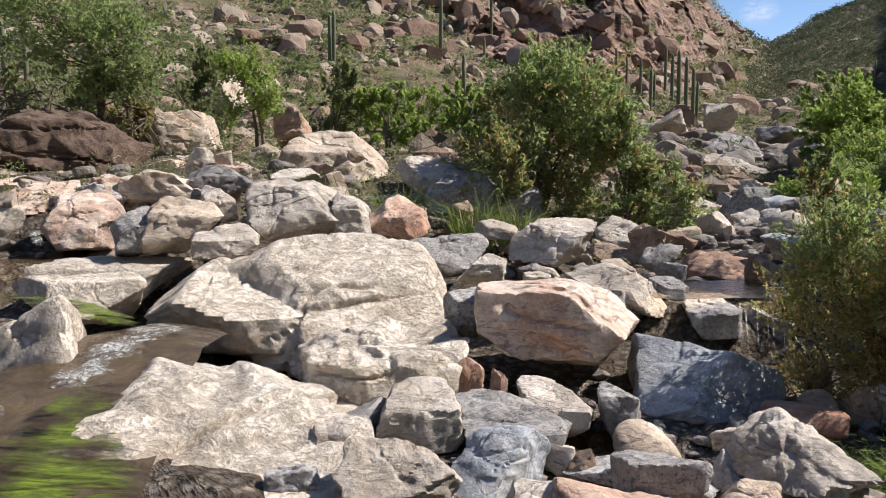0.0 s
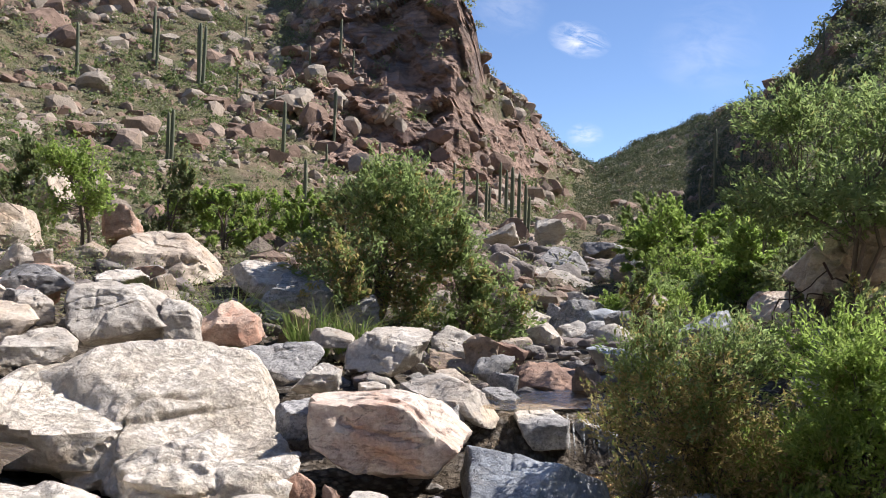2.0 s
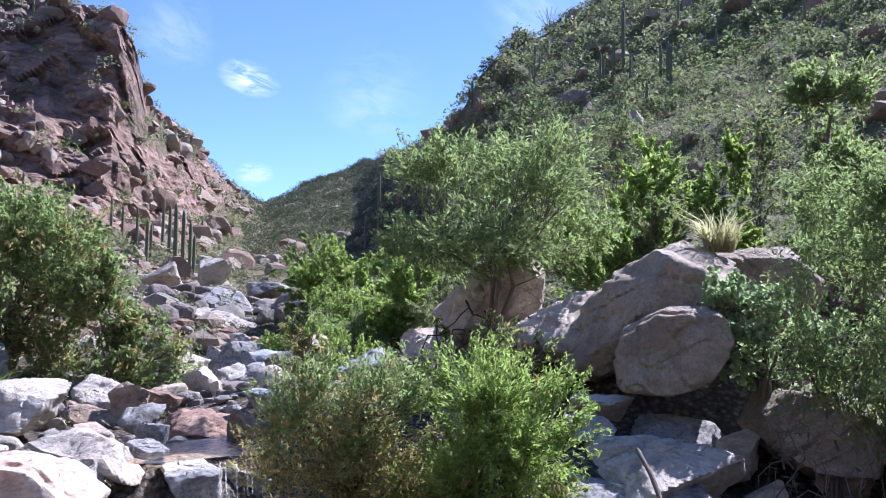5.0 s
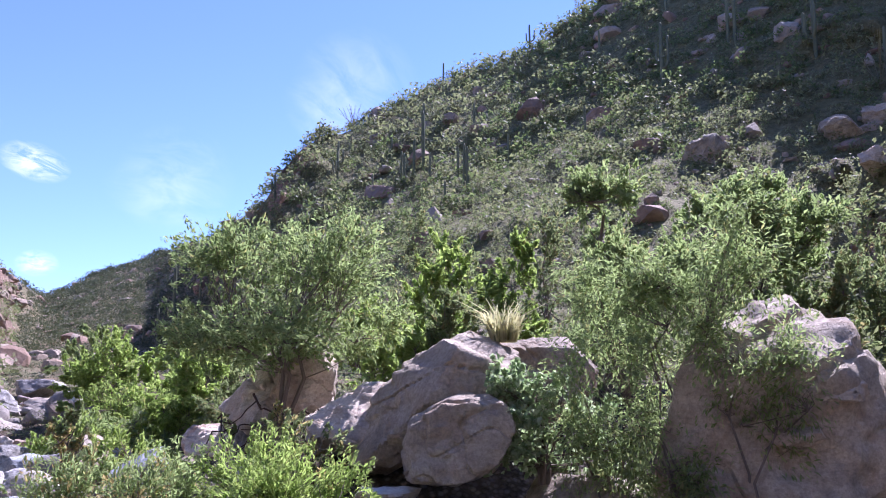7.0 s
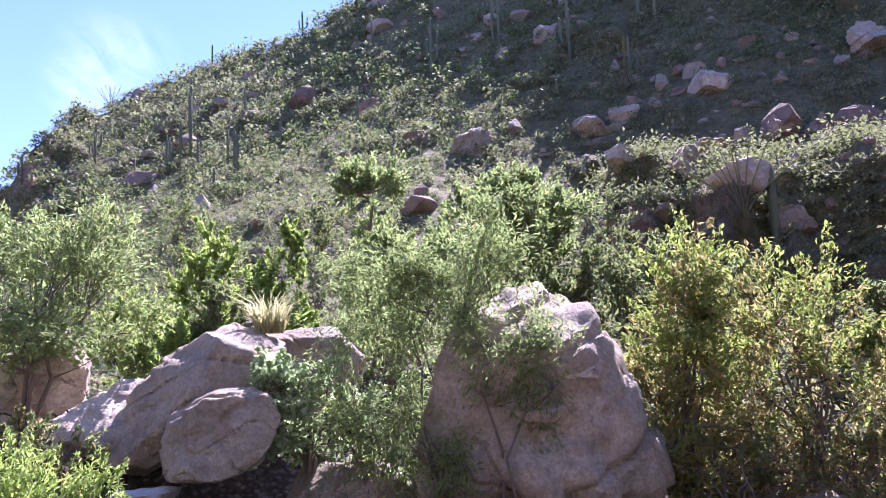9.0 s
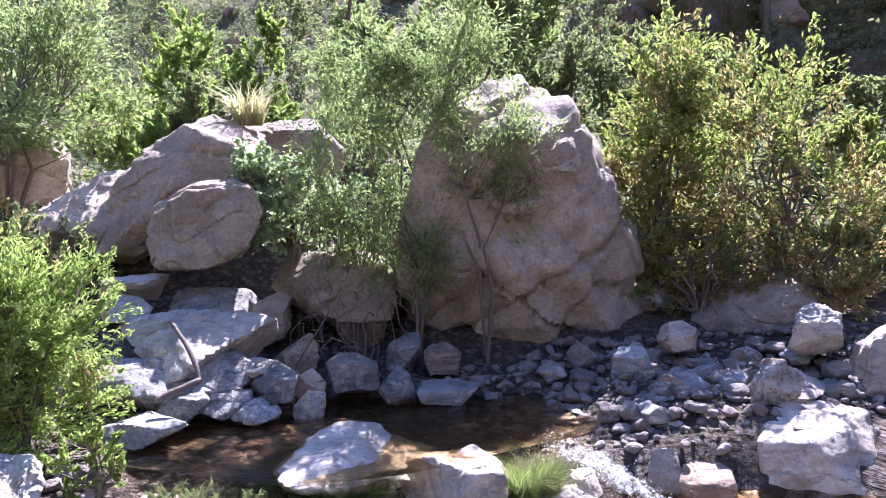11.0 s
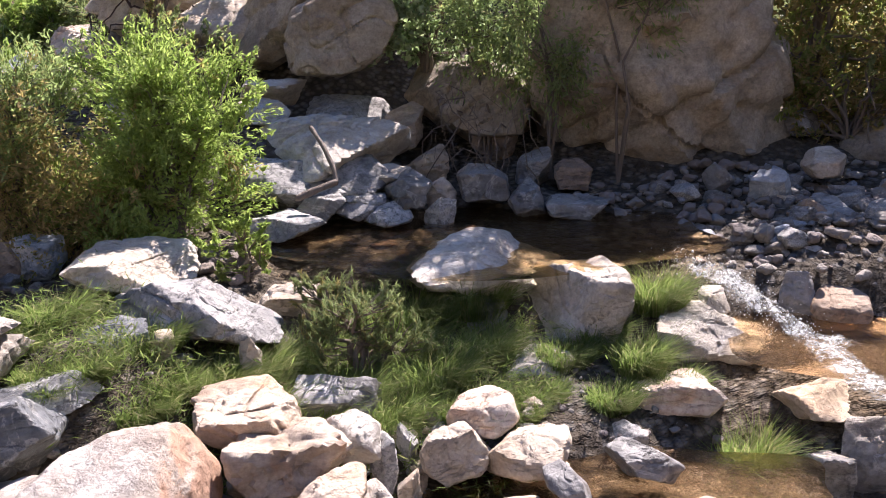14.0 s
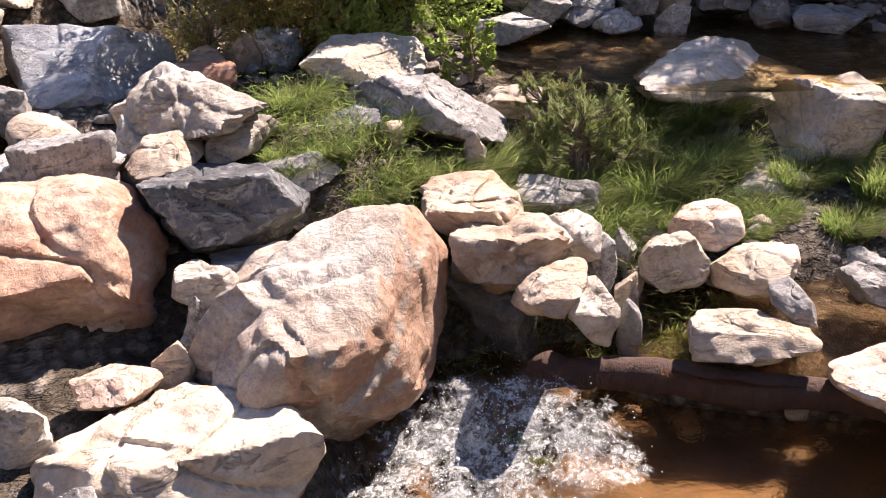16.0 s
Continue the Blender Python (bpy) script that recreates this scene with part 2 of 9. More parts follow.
def rock_shader(name, pale, mid, dark, stain, band=0.35, stain_amount=0.5, rough=0.85, speck=0.0, veins=0.0, flank=None, relief=1.0, seams=0.2):
    """Weathered creek stone: foliated bands, mineral specks, cracks, rusty stains."""
    m, nt, bsdf = shader(name)
    tc = nt.nodes.new("ShaderNodeTexCoord")
    info = nt.nodes.new("ShaderNodeObjectInfo")
    shift = nt.nodes.new("ShaderNodeVectorMath")
    shift.operation = "ADD"
    nt.links.new(tc.outputs["Object"], shift.inputs[0])
    times = nt.nodes.new("ShaderNodeVectorMath")
    times.operation = "SCALE"
    times.inputs[0].default_value = (31.0, 17.0, 23.0)
    nt.links.new(info.outputs["Random"], times.inputs["Scale"])
    nt.links.new(times.outputs[0], shift.inputs[1])
    v = shift.outputs[0]
    stretch = nt.nodes.new("ShaderNodeMapping")
    lie = nt.nodes.new("ShaderNodeCombineXYZ")
    nt.links.new(maths(nt, "MULTIPLY", info.outputs["Random"], 2.7), lie.inputs[0])
    nt.links.new(maths(nt, "SUBTRACT", 1.2, maths(nt, "MULTIPLY", info.outputs["Random"], 1.9)), lie.inputs[1])
    nt.links.new(lie.outputs[0], stretch.inputs["Rotation"])
    stretch.inputs["Scale"].default_value = (1.0, 1.3, 3.6)
    nt.links.new(v, stretch.inputs["Vector"])
    bands = noise_tex(nt, stretch.outputs[0], 2.6, 7, 0.65, 0.8)
    patch = noise_tex(nt, v, 1.7, 6, 0.62, 0.6)
    grain = noise_tex(nt, v, 38, 4, 0.7)
    seam = noise_tex(nt, stretch.outputs[0], 1.9, 8, 0.62, 0.7)
    line = ramp(nt, maths(nt, "ABSOLUTE", maths(nt, "SUBTRACT", seam, 0.5)), (0.0, 0.0), (0.009, 1.0))
    seam2 = noise_tex(nt, v, 4.2, 8, 0.6, 0.4)
    line2 = ramp(nt, maths(nt, "ABSOLUTE", maths(nt, "SUBTRACT", seam2, 0.47)), (0.0, 0.0), (0.008, 1.0))
    c = mix(nt, ramp(nt, patch, (0.40, 0.0), (0.60, 1.0)), pale, mid)
    c = mix(nt, maths(nt, "MULTIPLY", ramp(nt, noise_tex(nt, v, 0.9, 7, 0.7, 0.9), (0.52, 0.0), (0.66, 1.0)), 0.4 + 0.5 * band), c, dark)
    c = mix(nt, maths(nt, "MULTIPLY", ramp(nt, bands, (0.5, 0.0), (0.68, 1.0)), band), c, dark)
    rust = noise_tex(nt, v, 2.4, 5, 0.6, 1.2)
    c = mix(nt, maths(nt, "MULTIPLY", ramp(nt, rust, (0.52, 0.0), (0.66, 1.0)), stain_amount), c, stain)
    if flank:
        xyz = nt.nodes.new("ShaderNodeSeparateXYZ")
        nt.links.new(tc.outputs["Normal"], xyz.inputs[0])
        # X gives the rusty flank; Z spreads its tone below, painting in the underside's shade
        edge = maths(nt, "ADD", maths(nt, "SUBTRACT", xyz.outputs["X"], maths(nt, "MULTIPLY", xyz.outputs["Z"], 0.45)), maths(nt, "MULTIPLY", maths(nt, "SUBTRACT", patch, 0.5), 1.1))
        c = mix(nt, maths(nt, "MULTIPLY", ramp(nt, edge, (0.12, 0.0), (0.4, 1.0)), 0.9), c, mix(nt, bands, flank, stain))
    if veins:
        vein = noise_tex(nt, v, 3.1, 8, 0.7, 2.2)
        c = mix(nt, maths(nt, "MULTIPLY", ramp(nt, vein, (0.545, 0.0), (0.57, 1.0), (0.6, 1.0), (0.625, 0.0)), veins), c, (0.62, 0.6, 0.56))
    if speck:
        c = mix(nt, maths(nt, "MULTIPLY", ramp(nt, noise_tex(nt, v, 26, 3, 0.8), (0.5, 0.0), (0.58, 1.0)), speck), c, dark)
    c = mix(nt, 0.24, c, ramp(nt, grain, (0.3, 0.2), (0.7, 1.0)), "OVERLAY")
    c = mix(nt, 0.14, c, ramp(nt, noise_tex(nt, v, 9, 7, 0.75, 0.4), (0.34, 0.15), (0.6, 0.95)), "OVERLAY")
    part_way = ramp(nt, noise_tex(nt, v, 2.3, 4, 0.6), (0.50, 0.0), (0.62, 1.0))
    gone = maths(nt, "MULTIPLY", maths(nt, "SUBTRACT", 1.0, maths(nt, "MULTIPLY", line, line2)), part_way)
    c = mix(nt, maths(nt, "MULTIPLY", gone, seams), c, (0.09, 0.075, 0.06))
    tone = nt.nodes.new("ShaderNodeHueSaturation")
    nt.links.new(c, tone.inputs["Color"])
    nt.links.new(maths(nt, "ADD", 0.86, maths(nt, "MULTIPLY", info.outputs["Random"], 0.26)), tone.inputs["Value"])
    nt.links.new(tone.outputs[0], bsdf.inputs["Base Color"])
    bsdf.inputs["Roughness"].default_value = rough
    bsdf.inputs["Specular IOR Level"].default_value = 0.3
    pits = ramp(nt, noise_tex(nt, v, 13, 7, 0.72, 0.5), (0.36, 0.0), (0.52, 1.0))
    b1 = bump(nt, None, bands, 0.2 * relief, 0.05)
    b2 = bump(nt, None, line, 3.4 * seams, 0.03, b1)
    b2 = bump(nt, None, line2, 2.4 * seams, 0.015, b2)
    b3 = bump(nt, None, noise_tex(nt, v, 3.4, 8, 0.66), 0.45 * relief, 0.08, b2)
    b4 = bump(nt, None, pits, 0.35 * relief, 0.022, b3)
    bump(nt, bsdf, grain, 0.4, 0.006, b4)
    return m


ROCK = {
    "white": rock_shader("pale_gneiss", (0.60, 0.545, 0.475), (0.465, 0.415, 0.35), (0.19, 0.17, 0.15), (0.43, 0.31, 0.20), 0.48, 0.32, relief=1.3),
    "bedrock": rock_shader("cream_bedrock", (0.76, 0.68, 0.57), (0.62, 0.54, 0.44), (0.20, 0.165, 0.13), (0.42, 0.32, 0.21), 0.38, 0.35, relief=2.3, seams=0.13),
    "tan": rock_shader("tan_granite", (0.56, 0.48, 0.39), (0.44, 0.36, 0.28), (0.17, 0.14, 0.12), (0.42, 0.28, 0.17), 0.4, 0.4),
    # tan granite toned down, the bank rocks' shade put into the colour
    "bank": rock_shader("shade_toned_bank_granite", (0.43, 0.365, 0.285), (0.33, 0.275, 0.21), (0.15, 0.12, 0.095), (0.30, 0.21, 0.13), 0.3, 0.55, seams=0.1, speck=0.3, relief=1.5),
    "orange": rock_shader("iron_stained_gneiss", (0.53, 0.39, 0.30), (0.42, 0.26, 0.185), (0.17, 0.10, 0.08), (0.40, 0.19, 0.12), 0.55, 0.75, seams=0.12, relief=1.4),
    "pink": rock_shader("pink_gneiss", (0.66, 0.56, 0.47), (0.52, 0.38, 0.30), (0.22, 0.15, 0.12), (0.46, 0.26, 0.18), 0.5, 0.6, speck=0.2),
    "flanked": rock_shader("white_gneiss_rusty_flank_shaded_underside", (0.55, 0.505, 0.45), (0.42, 0.35, 0.285), (0.19, 0.14, 0.11), (0.44, 0.30, 0.21), 0.5, 0.4, flank=(0.38, 0.20, 0.13), seams=0.1, speck=0.2, relief=1.5),
    "blush": rock_shader("cream_and_rust_gneiss", (0.54, 0.45, 0.365), (0.44, 0.335, 0.245), (0.20, 0.135, 0.10), (0.46, 0.25, 0.15), 0.45, 0.75, seams=0.12, relief=1.4),
    "grey": rock_shader("slate_blue_stone", (0.39, 0.42, 0.45), (0.29, 0.315, 0.34), (0.09, 0.095, 0.1), (0.36, 0.32, 0.27), 0.45, 0.12, 0.6, veins=0.4),
    "speckled": rock_shader("speckled_grey_gneiss", (0.44, 0.425, 0.405), (0.325, 0.315, 0.30), (0.11, 0.11, 0.11), (0.40, 0.33, 0.25), 0.5, 0.12, speck=0.6),
    "slate": rock_shader("dark_slate_stone", (0.15, 0.16, 0.17), (0.1, 0.106, 0.115), (0.045, 0.047, 0.05), (0.17, 0.15, 0.13), 0.6, 0.2, 0.5, veins=0.3),
    "dark": rock_shader("dark_banded_stone", (0.27, 0.26, 0.25), (0.17, 0.165, 0.16), (0.055, 0.053, 0.052), (0.29, 0.22, 0.16), 0.6, 0.25, 0.5, veins=0.3),
    "red": rock_shader("red_brown_stone", (0.44, 0.30, 0.22), (0.32, 0.20, 0.145), (0.12, 0.08, 0.065), (0.42, 0.25, 0.16), 0.5, 0.5),
    # brown earth darkened so that its colour carries the bank's shade
    "earth": rock_shader("shade_toned_root_earth", (0.17, 0.12, 0.09), (0.12, 0.085, 0.065), (0.05, 0.037, 0.03), (0.16, 0.10, 0.065), 0.5, 0.4, relief=1.6),
    "brown": rock_shader("brown_varnished_stone", (0.37, 0.285, 0.215), (0.27, 0.20, 0.15), (0.10, 0.08, 0.065), (0.33, 0.21, 0.13), 0.5, 0.5),
}


def land_shader():
    """Gravel and soil in the creek; stony desert slope and bare red cliff further up."""
    m, nt, bsdf = shader("canyon_ground")
    tc = nt.nodes.new("ShaderNodeTexCoord")
    v = tc.outputs["Object"]
    at = nt.nodes.new("ShaderNodeAttribute")
    at.attribute_name = "cliff"
    far = nt.nodes.new("ShaderNodeAttribute")
    far.attribute_name = "slope"
    n1, n2 = noise_tex(nt, v, 0.12, 6, 0.65), noise_tex(nt, v, 0.9, 7, 0.7)
    fine = noise_tex(nt, v, 6, 6, 0.7)
    gravel = mix(nt, fine, (0.10, 0.08, 0.06), (0.22, 0.18, 0.135))
    peb = add(nt, "ShaderNodeTexVoronoi", Scale=16.0, Randomness=1.0)
    nt.links.new(v, peb.inputs["Vector"])
    tint = nt.nodes.new("ShaderNodeSeparateColor")
    nt.links.new(peb.outputs["Color"], tint.inputs[0])
    gravel = mix(nt, 0.8, gravel, ramp(nt, tint.outputs[0], (0.0, (0.09, 0.075, 0.06)), (0.4, (0.22, 0.19, 0.15)), (0.7, (0.17, 0.165, 0.16)), (1.0, (0.36, 0.31, 0.25))))
    gravel = mix(nt, ramp(nt, peb.outputs["Distance"], (0.3, 0.0), (0.6, 0.8)), gravel, (0.05, 0.04, 0.03))
    gravel = mix(nt, ramp(nt, noise_tex(nt, v, 1.3, 5), (0.45, 0.0), (0.62, 0.7)), gravel, (0.11, 0.085, 0.06))
    slope = mix(nt, ramp(nt, n2, (0.4, 0.0), (0.62, 1.0)), (0.19, 0.145, 0.095), (0.29, 0.22, 0.155))
    grass = ramp(nt, noise_tex(nt, v, 0.35, 6, 0.7), (0.40, 0.0), (0.54, 1.0))
    slope = mix(nt, maths(nt, "MULTIPLY", grass, 0.8), slope, mix(nt, n2, (0.095, 0.105, 0.055), (0.18, 0.175, 0.095)))
    side = nt.nodes.new("ShaderNodeAttribute")
    side.attribute_name = "grassy"
    turf = mix(nt, ramp(nt, noise_tex(nt, v, 2.6, 7, 0.75), (0.35, 0.0), (0.65, 1.0)), (0.10, 0.105, 0.05), (0.25, 0.24, 0.13))
    slope = mix(nt, maths(nt, "MULTIPLY", side.outputs["Fac"], 0.85), slope, turf)
    st = nt.nodes.new("ShaderNodeMapping")
    st.inputs["Rotation"].default_value = (0.4, 0.5, 0.3)
    st.inputs["Scale"].default_value = (0.5, 0.5, 1.5)
    nt.links.new(v, st.inputs["Vector"])
    strata = noise_tex(nt, st.outputs[0], 0.7, 8, 0.7, 0.6)
    rock = mix(nt, ramp(nt, strata, (0.38, 0.0), (0.6, 1.0)), (0.17, 0.115, 0.09), (0.44, 0.305, 0.235))
    rock = mix(nt, ramp(nt, noise_tex(nt, v, 0.25, 5), (0.5, 0.0), (0.62, 1.0)), rock, (0.24, 0.185, 0.155))
    c = mix(nt, far.outputs["Fac"], gravel, slope)
    c = mix(nt, ramp(nt, maths(nt, "ADD", at.outputs["Fac"], maths(nt, "MULTIPLY", maths(nt, "SUBTRACT", n2, 0.5), 0.7)), (0.3, 0.0), (0.45, 1.0)), c, rock)
    nt.links.new(c, bsdf.inputs["Base Color"])
    bsdf.inputs["Roughness"].default_value = 0.95
    bsdf.inputs["Specular IOR Level"].default_value = 0.15
    b1 = bump(nt, None, strata, 0.9, 0.9)
    cr = add(nt, "ShaderNodeTexVoronoi", Scale=0.9)
    nt.links.new(v, cr.inputs["Vector"])
    b2 = bump(nt, None, maths(nt, "MULTIPLY", cr.outputs["Distance"], far.outputs["Fac"]), 0.7, 0.4, b1)
    b3 = bump(nt, None, maths(nt, "SUBTRACT", 1.0, peb.outputs["Distance"]), 0.8, 0.03, b2)
    bump(nt, bsdf, fine, 0.7, 0.06, b3)
    return m


def leaf_shader(name, a, b, old, old_amount=0.1, through=0.58):
    m, nt, bsdf = shader(name)
    geo = nt.nodes.new("ShaderNodeNewGeometry")
    rnd = geo.outputs["Random Per Island"]
    c = mix(nt, rnd, a, b)
    again = maths(nt, "FRACT", maths(nt, "MULTIPLY", rnd, 37.7))
    c = mix(nt, ramp(nt, again, (1 - old_amount - 0.02, 0.0), (1 - old_amount + 0.02, 1.0)), c, old)
    nt.links.new(c, bsdf.inputs["Base Color"])
    bsdf.inputs["Roughness"].default_value = 0.6
    bsdf.inputs["Specular IOR Level"].default_value = 0.18
    tr = nt.nodes.new("ShaderNodeBsdfTranslucent")
    bright = mix(nt, 1.0, c, (1.32, 1.55, 1.2), "MULTIPLY")
    nt.links.new(bright, tr.inputs["Color"])
    mx = nt.nodes.new("ShaderNodeMixShader")
    mx.inputs[0].default_value = through
    nt.links.new(bsdf.outputs[0], mx.inputs[1])
    nt.links.new(tr.outputs[0], mx.inputs[2])
    nt.links.new(mx.outputs[0], nt.nodes["Material Output"].inputs["Surface"])
    return m


LEAF = {
    "willow": leaf_shader("willow_leaf", (0.16, 0.195, 0.085), (0.29, 0.32, 0.16), (0.28, 0.25, 0.12), 0.06),
    "bright": leaf_shader("bright_green_leaf", (0.19, 0.24, 0.07), (0.34, 0.385, 0.135), (0.30, 0.27, 0.11), 0.03),
    "dull": leaf_shader("dull_green_leaf", (0.14, 0.16, 0.08), (0.235, 0.25, 0.135), (0.24, 0.19, 0.10), 0.12),
    "dry": leaf_shader("dry_brown_leaf", (0.27, 0.19, 0.095), (0.42, 0.31, 0.17), (0.20, 0.21, 0.08), 0.3),
    "yellow": leaf_shader("yellow_green_leaf", (0.16, 0.185, 0.055), (0.28, 0.30, 0.10), (0.32, 0.24, 0.11), 0.12),
    "vine": leaf_shader("pale_vine_leaf", (0.19, 0.25, 0.13), (0.36, 0.40, 0.25), (0.44, 0.46, 0.33), 0.2, 0.45),
    "scrub": leaf_shader("desert_scrub_leaf", (0.15, 0.155, 0.085), (0.27, 0.27, 0.155), (0.23, 0.20, 0.14), 0.12, 0.38),
    # scrub leaf darkened for the far hill, its shade put into the colour
    "shaded_scrub": leaf_shader("shaded_scrub_leaf", (0.055, 0.065, 0.04), (0.10, 0.11, 0.065), (0.16, 0.14, 0.09), 0.1, 0.3),
    "brush": leaf_shader("green_brush_leaf", (0.10, 0.13, 0.055), (0.19, 0.22, 0.10), (0.24, 0.22, 0.13), 0.08, 0.4),
    "straw_scrub": leaf_shader("dry_herb_leaf", (0.17, 0.15, 0.09), (0.27, 0.235, 0.145), (0.12, 0.14, 0.07), 0.35, 0.35),
    "grass": leaf_shader("grass_blade", (0.11, 0.15, 0.048), (0.215, 0.245, 0.09), (0.30, 0.27, 0.15), 0.14),
    "straw": leaf_shader("straw_blade", (0.38, 0.31, 0.2), (0.52, 0.45, 0.31), (0.2, 0.2, 0.1), 0.1),
}


def bark_shader(name, a, b):
    m, nt, bsdf = shader(name)
    tc = nt.nodes.new("ShaderNodeTexCoord")
    mp = nt.nodes.new("ShaderNodeMapping")
    mp.inputs["Scale"].default_value = (6, 6, 1.2)
    nt.links.new(tc.outputs["Object"], mp.inputs["Vector"])
    n = noise_tex(nt, mp.outputs[0], 5, 6, 0.7, 0.5)
    nt.links.new(mix(nt, n, a, b), bsdf.inputs["Base Color"])
    bsdf.inputs["Roughness"].default_value = 0.9
    bump(nt, bsdf, n, 0.8, 0.02)
    return m


BARK = bark_shader("grey_brown_bark", (0.09, 0.07, 0.055), (0.24, 0.19, 0.15))
DRIFT = bark_shader("wet_driftwood", (0.03, 0.018, 0.013), (0.11, 0.06, 0.045))
DEADWOOD = bark_shader("bleached_stick", (0.12, 0.09, 0.07), (0.28, 0.23, 0.19))


def cactus_shader():
    m, nt, bsdf = shader("saguaro_skin")
    tc = nt.nodes.new("ShaderNodeTexCoord")
    n = noise_tex(nt, tc.outputs["Object"], 2.0, 5)
    nt.links.new(mix(nt, n, (0.075, 0.095, 0.055), (0.165, 0.18, 0.105)), bsdf.inputs["Base Color"])
    bsdf.inputs["Roughness"].default_value = 0.7
    return m


CACTUS = cactus_shader()


def water_shader(name, tint, ripple=0.25, scale=9.0):
    m, nt, bsdf = shader(name)
    bsdf.inputs["Base Color"].default_value = (*tint, 1)
    bsdf.inputs["Roughness"].default_value = 0.03
    bsdf.inputs["IOR"].default_value = 1.33
    bsdf.inputs["Transmission Weight"].default_value = 1.0
    tc = nt.nodes.new("ShaderNodeTexCoord")
    a = noise_tex(nt, tc.outputs["Object"], scale, 3, 0.6, 0.8)
    b1 = bump(nt, None, a, ripple, 0.1)
    bump(nt, bsdf, noise_tex(nt, tc.outputs["Object"], scale * 4.5, 2, 0.5, 0.4), ripple * 0.8, 0.022, b1)
    return m


WATER = water_shader("brown_creek_water", (0.55, 0.38, 0.19))
RIFFLE = water_shader("rippled_creek_water", (0.80, 0.50, 0.24), 0.85, 15.0)


def sand_shader():
    m, nt, bsdf = shader("rusty_creek_sand")
    tc = nt.nodes.new("ShaderNodeTexCoord")
    v = tc.outputs["Object"]
    a, b = noise_tex(nt, v, 2.5, 5, 0.6, 0.5), noise_tex(nt, v, 45, 4, 0.7)
    c = mix(nt, ramp(nt, a, (0.35, 0.0), (0.65, 1.0)), (0.06, 0.038, 0.02), (0.15, 0.09, 0.042))
    c = mix(nt, 0.35, c, ramp(nt, b, (0.35, 0.2), (0.65, 0.9)), "OVERLAY")
    nt.links.new(c, bsdf.inputs["Base Color"])
    bsdf.inputs["Roughness"].default_value = 0.8
    b1 = bump(nt, None, a, 0.5, 0.08)
    bump(nt, bsdf, b, 0.5, 0.01, b1)
    return m


SAND = sand_shader()


def foam_shader():
    m, nt, bsdf = shader("white_water")
    tc = nt.nodes.new("ShaderNodeTexCoord")
    big = noise_tex(nt, tc.outputs["Object"], 5, 5, 0.65, 1.2)
    fine = noise_tex(nt, tc.outputs["Object"], 42, 5, 0.8, 0.6)
    mid = noise_tex(nt, tc.outputs["Object"], 15, 5, 0.7, 1.6)
    both = maths(nt, "ADD", maths(nt, "MULTIPLY", big, 0.35), maths(nt, "ADD", maths(nt, "MULTIPLY", mid, 0.35), maths(nt, "MULTIPLY", fine, 0.3)))
    bsdf.inputs["Base Color"].default_value = (0.78, 0.80, 0.79, 1)
    bsdf.inputs["Roughness"].default_value = 0.35
    bsdf.inputs["IOR"].default_value = 1.33
    rim = nt.nodes.new("ShaderNodeAttribute")
    rim.attribute_name = "rim"
    both = maths(nt, "ADD", both, maths(nt, "MULTIPLY", maths(nt, "SUBTRACT", rim.outputs["Fac"], 1.0), 0.22))
    nt.links.new(mix(nt, ramp(nt, fine, (0.4, 0.0), (0.6, 1.0)), (0.42, 0.46, 0.42), (0.86, 0.88, 0.87)), bsdf.inputs["Base Color"])
    nt.links.new(ramp(nt, both, (0.44, 0.0), (0.6, 0.8)), bsdf.inputs["Alpha"])
    bump(nt, bsdf, fine, 0.6, 0.02)
    return m


FOAM = foam_shader()
DROP, _nt, _bsdf = shader("white_spray")
_bsdf.inputs["Base Color"].default_value = (0.85, 0.87, 0.87, 1)
_bsdf.inputs["Roughness"].default_value = 0.15


def algae_shader():
    m, nt, bsdf = shader("green_algae")
    tc = nt.nodes.new("ShaderNodeTexCoord")
    mp = nt.nodes.new("ShaderNodeMapping")
    mp.inputs["Rotation"].default_value = (0, 0, 0.7)
    mp.inputs["Scale"].default_value = (2, 12, 2)
    nt.links.new(tc.outputs["Object"], mp.inputs["Vector"])
    n = noise_tex(nt, mp.outputs[0], 3, 6, 0.7, 0.6)
    c = mix(nt, ramp(nt, n, (0.35, 0.0), (0.65, 1.0)), (0.04, 0.06, 0.012), (0.20, 0.27, 0.03))
    c = mix(nt, ramp(nt, noise_tex(nt, tc.outputs["Object"], 1.6, 4), (0.44, 0.0), (0.56, 1.0)), c, (0.05, 0.035, 0.02))
    nt.links.new(c, bsdf.inputs["Base Color"])
    bsdf.inputs["Roughness"].default_value = 0.2
    thin = noise_tex(nt, mp.outputs[0], 0.9, 5, 0.65, 0.5)
    rim = nt.nodes.new("ShaderNodeAttribute")
    rim.attribute_name = "rim"
    thin = maths(nt, "ADD", thin, maths(nt, "MULTIPLY", maths(nt, "SUBTRACT", rim.outputs["Fac"], 1.0), 0.3))
    nt.links.new(ramp(nt, thin, (0.34, 0.0), (0.5, 0.95)), bsdf.inputs["Alpha"])
    bump(nt, bsdf, n, 0.5, 0.03)
    return m


ALGAE = algae_shader()


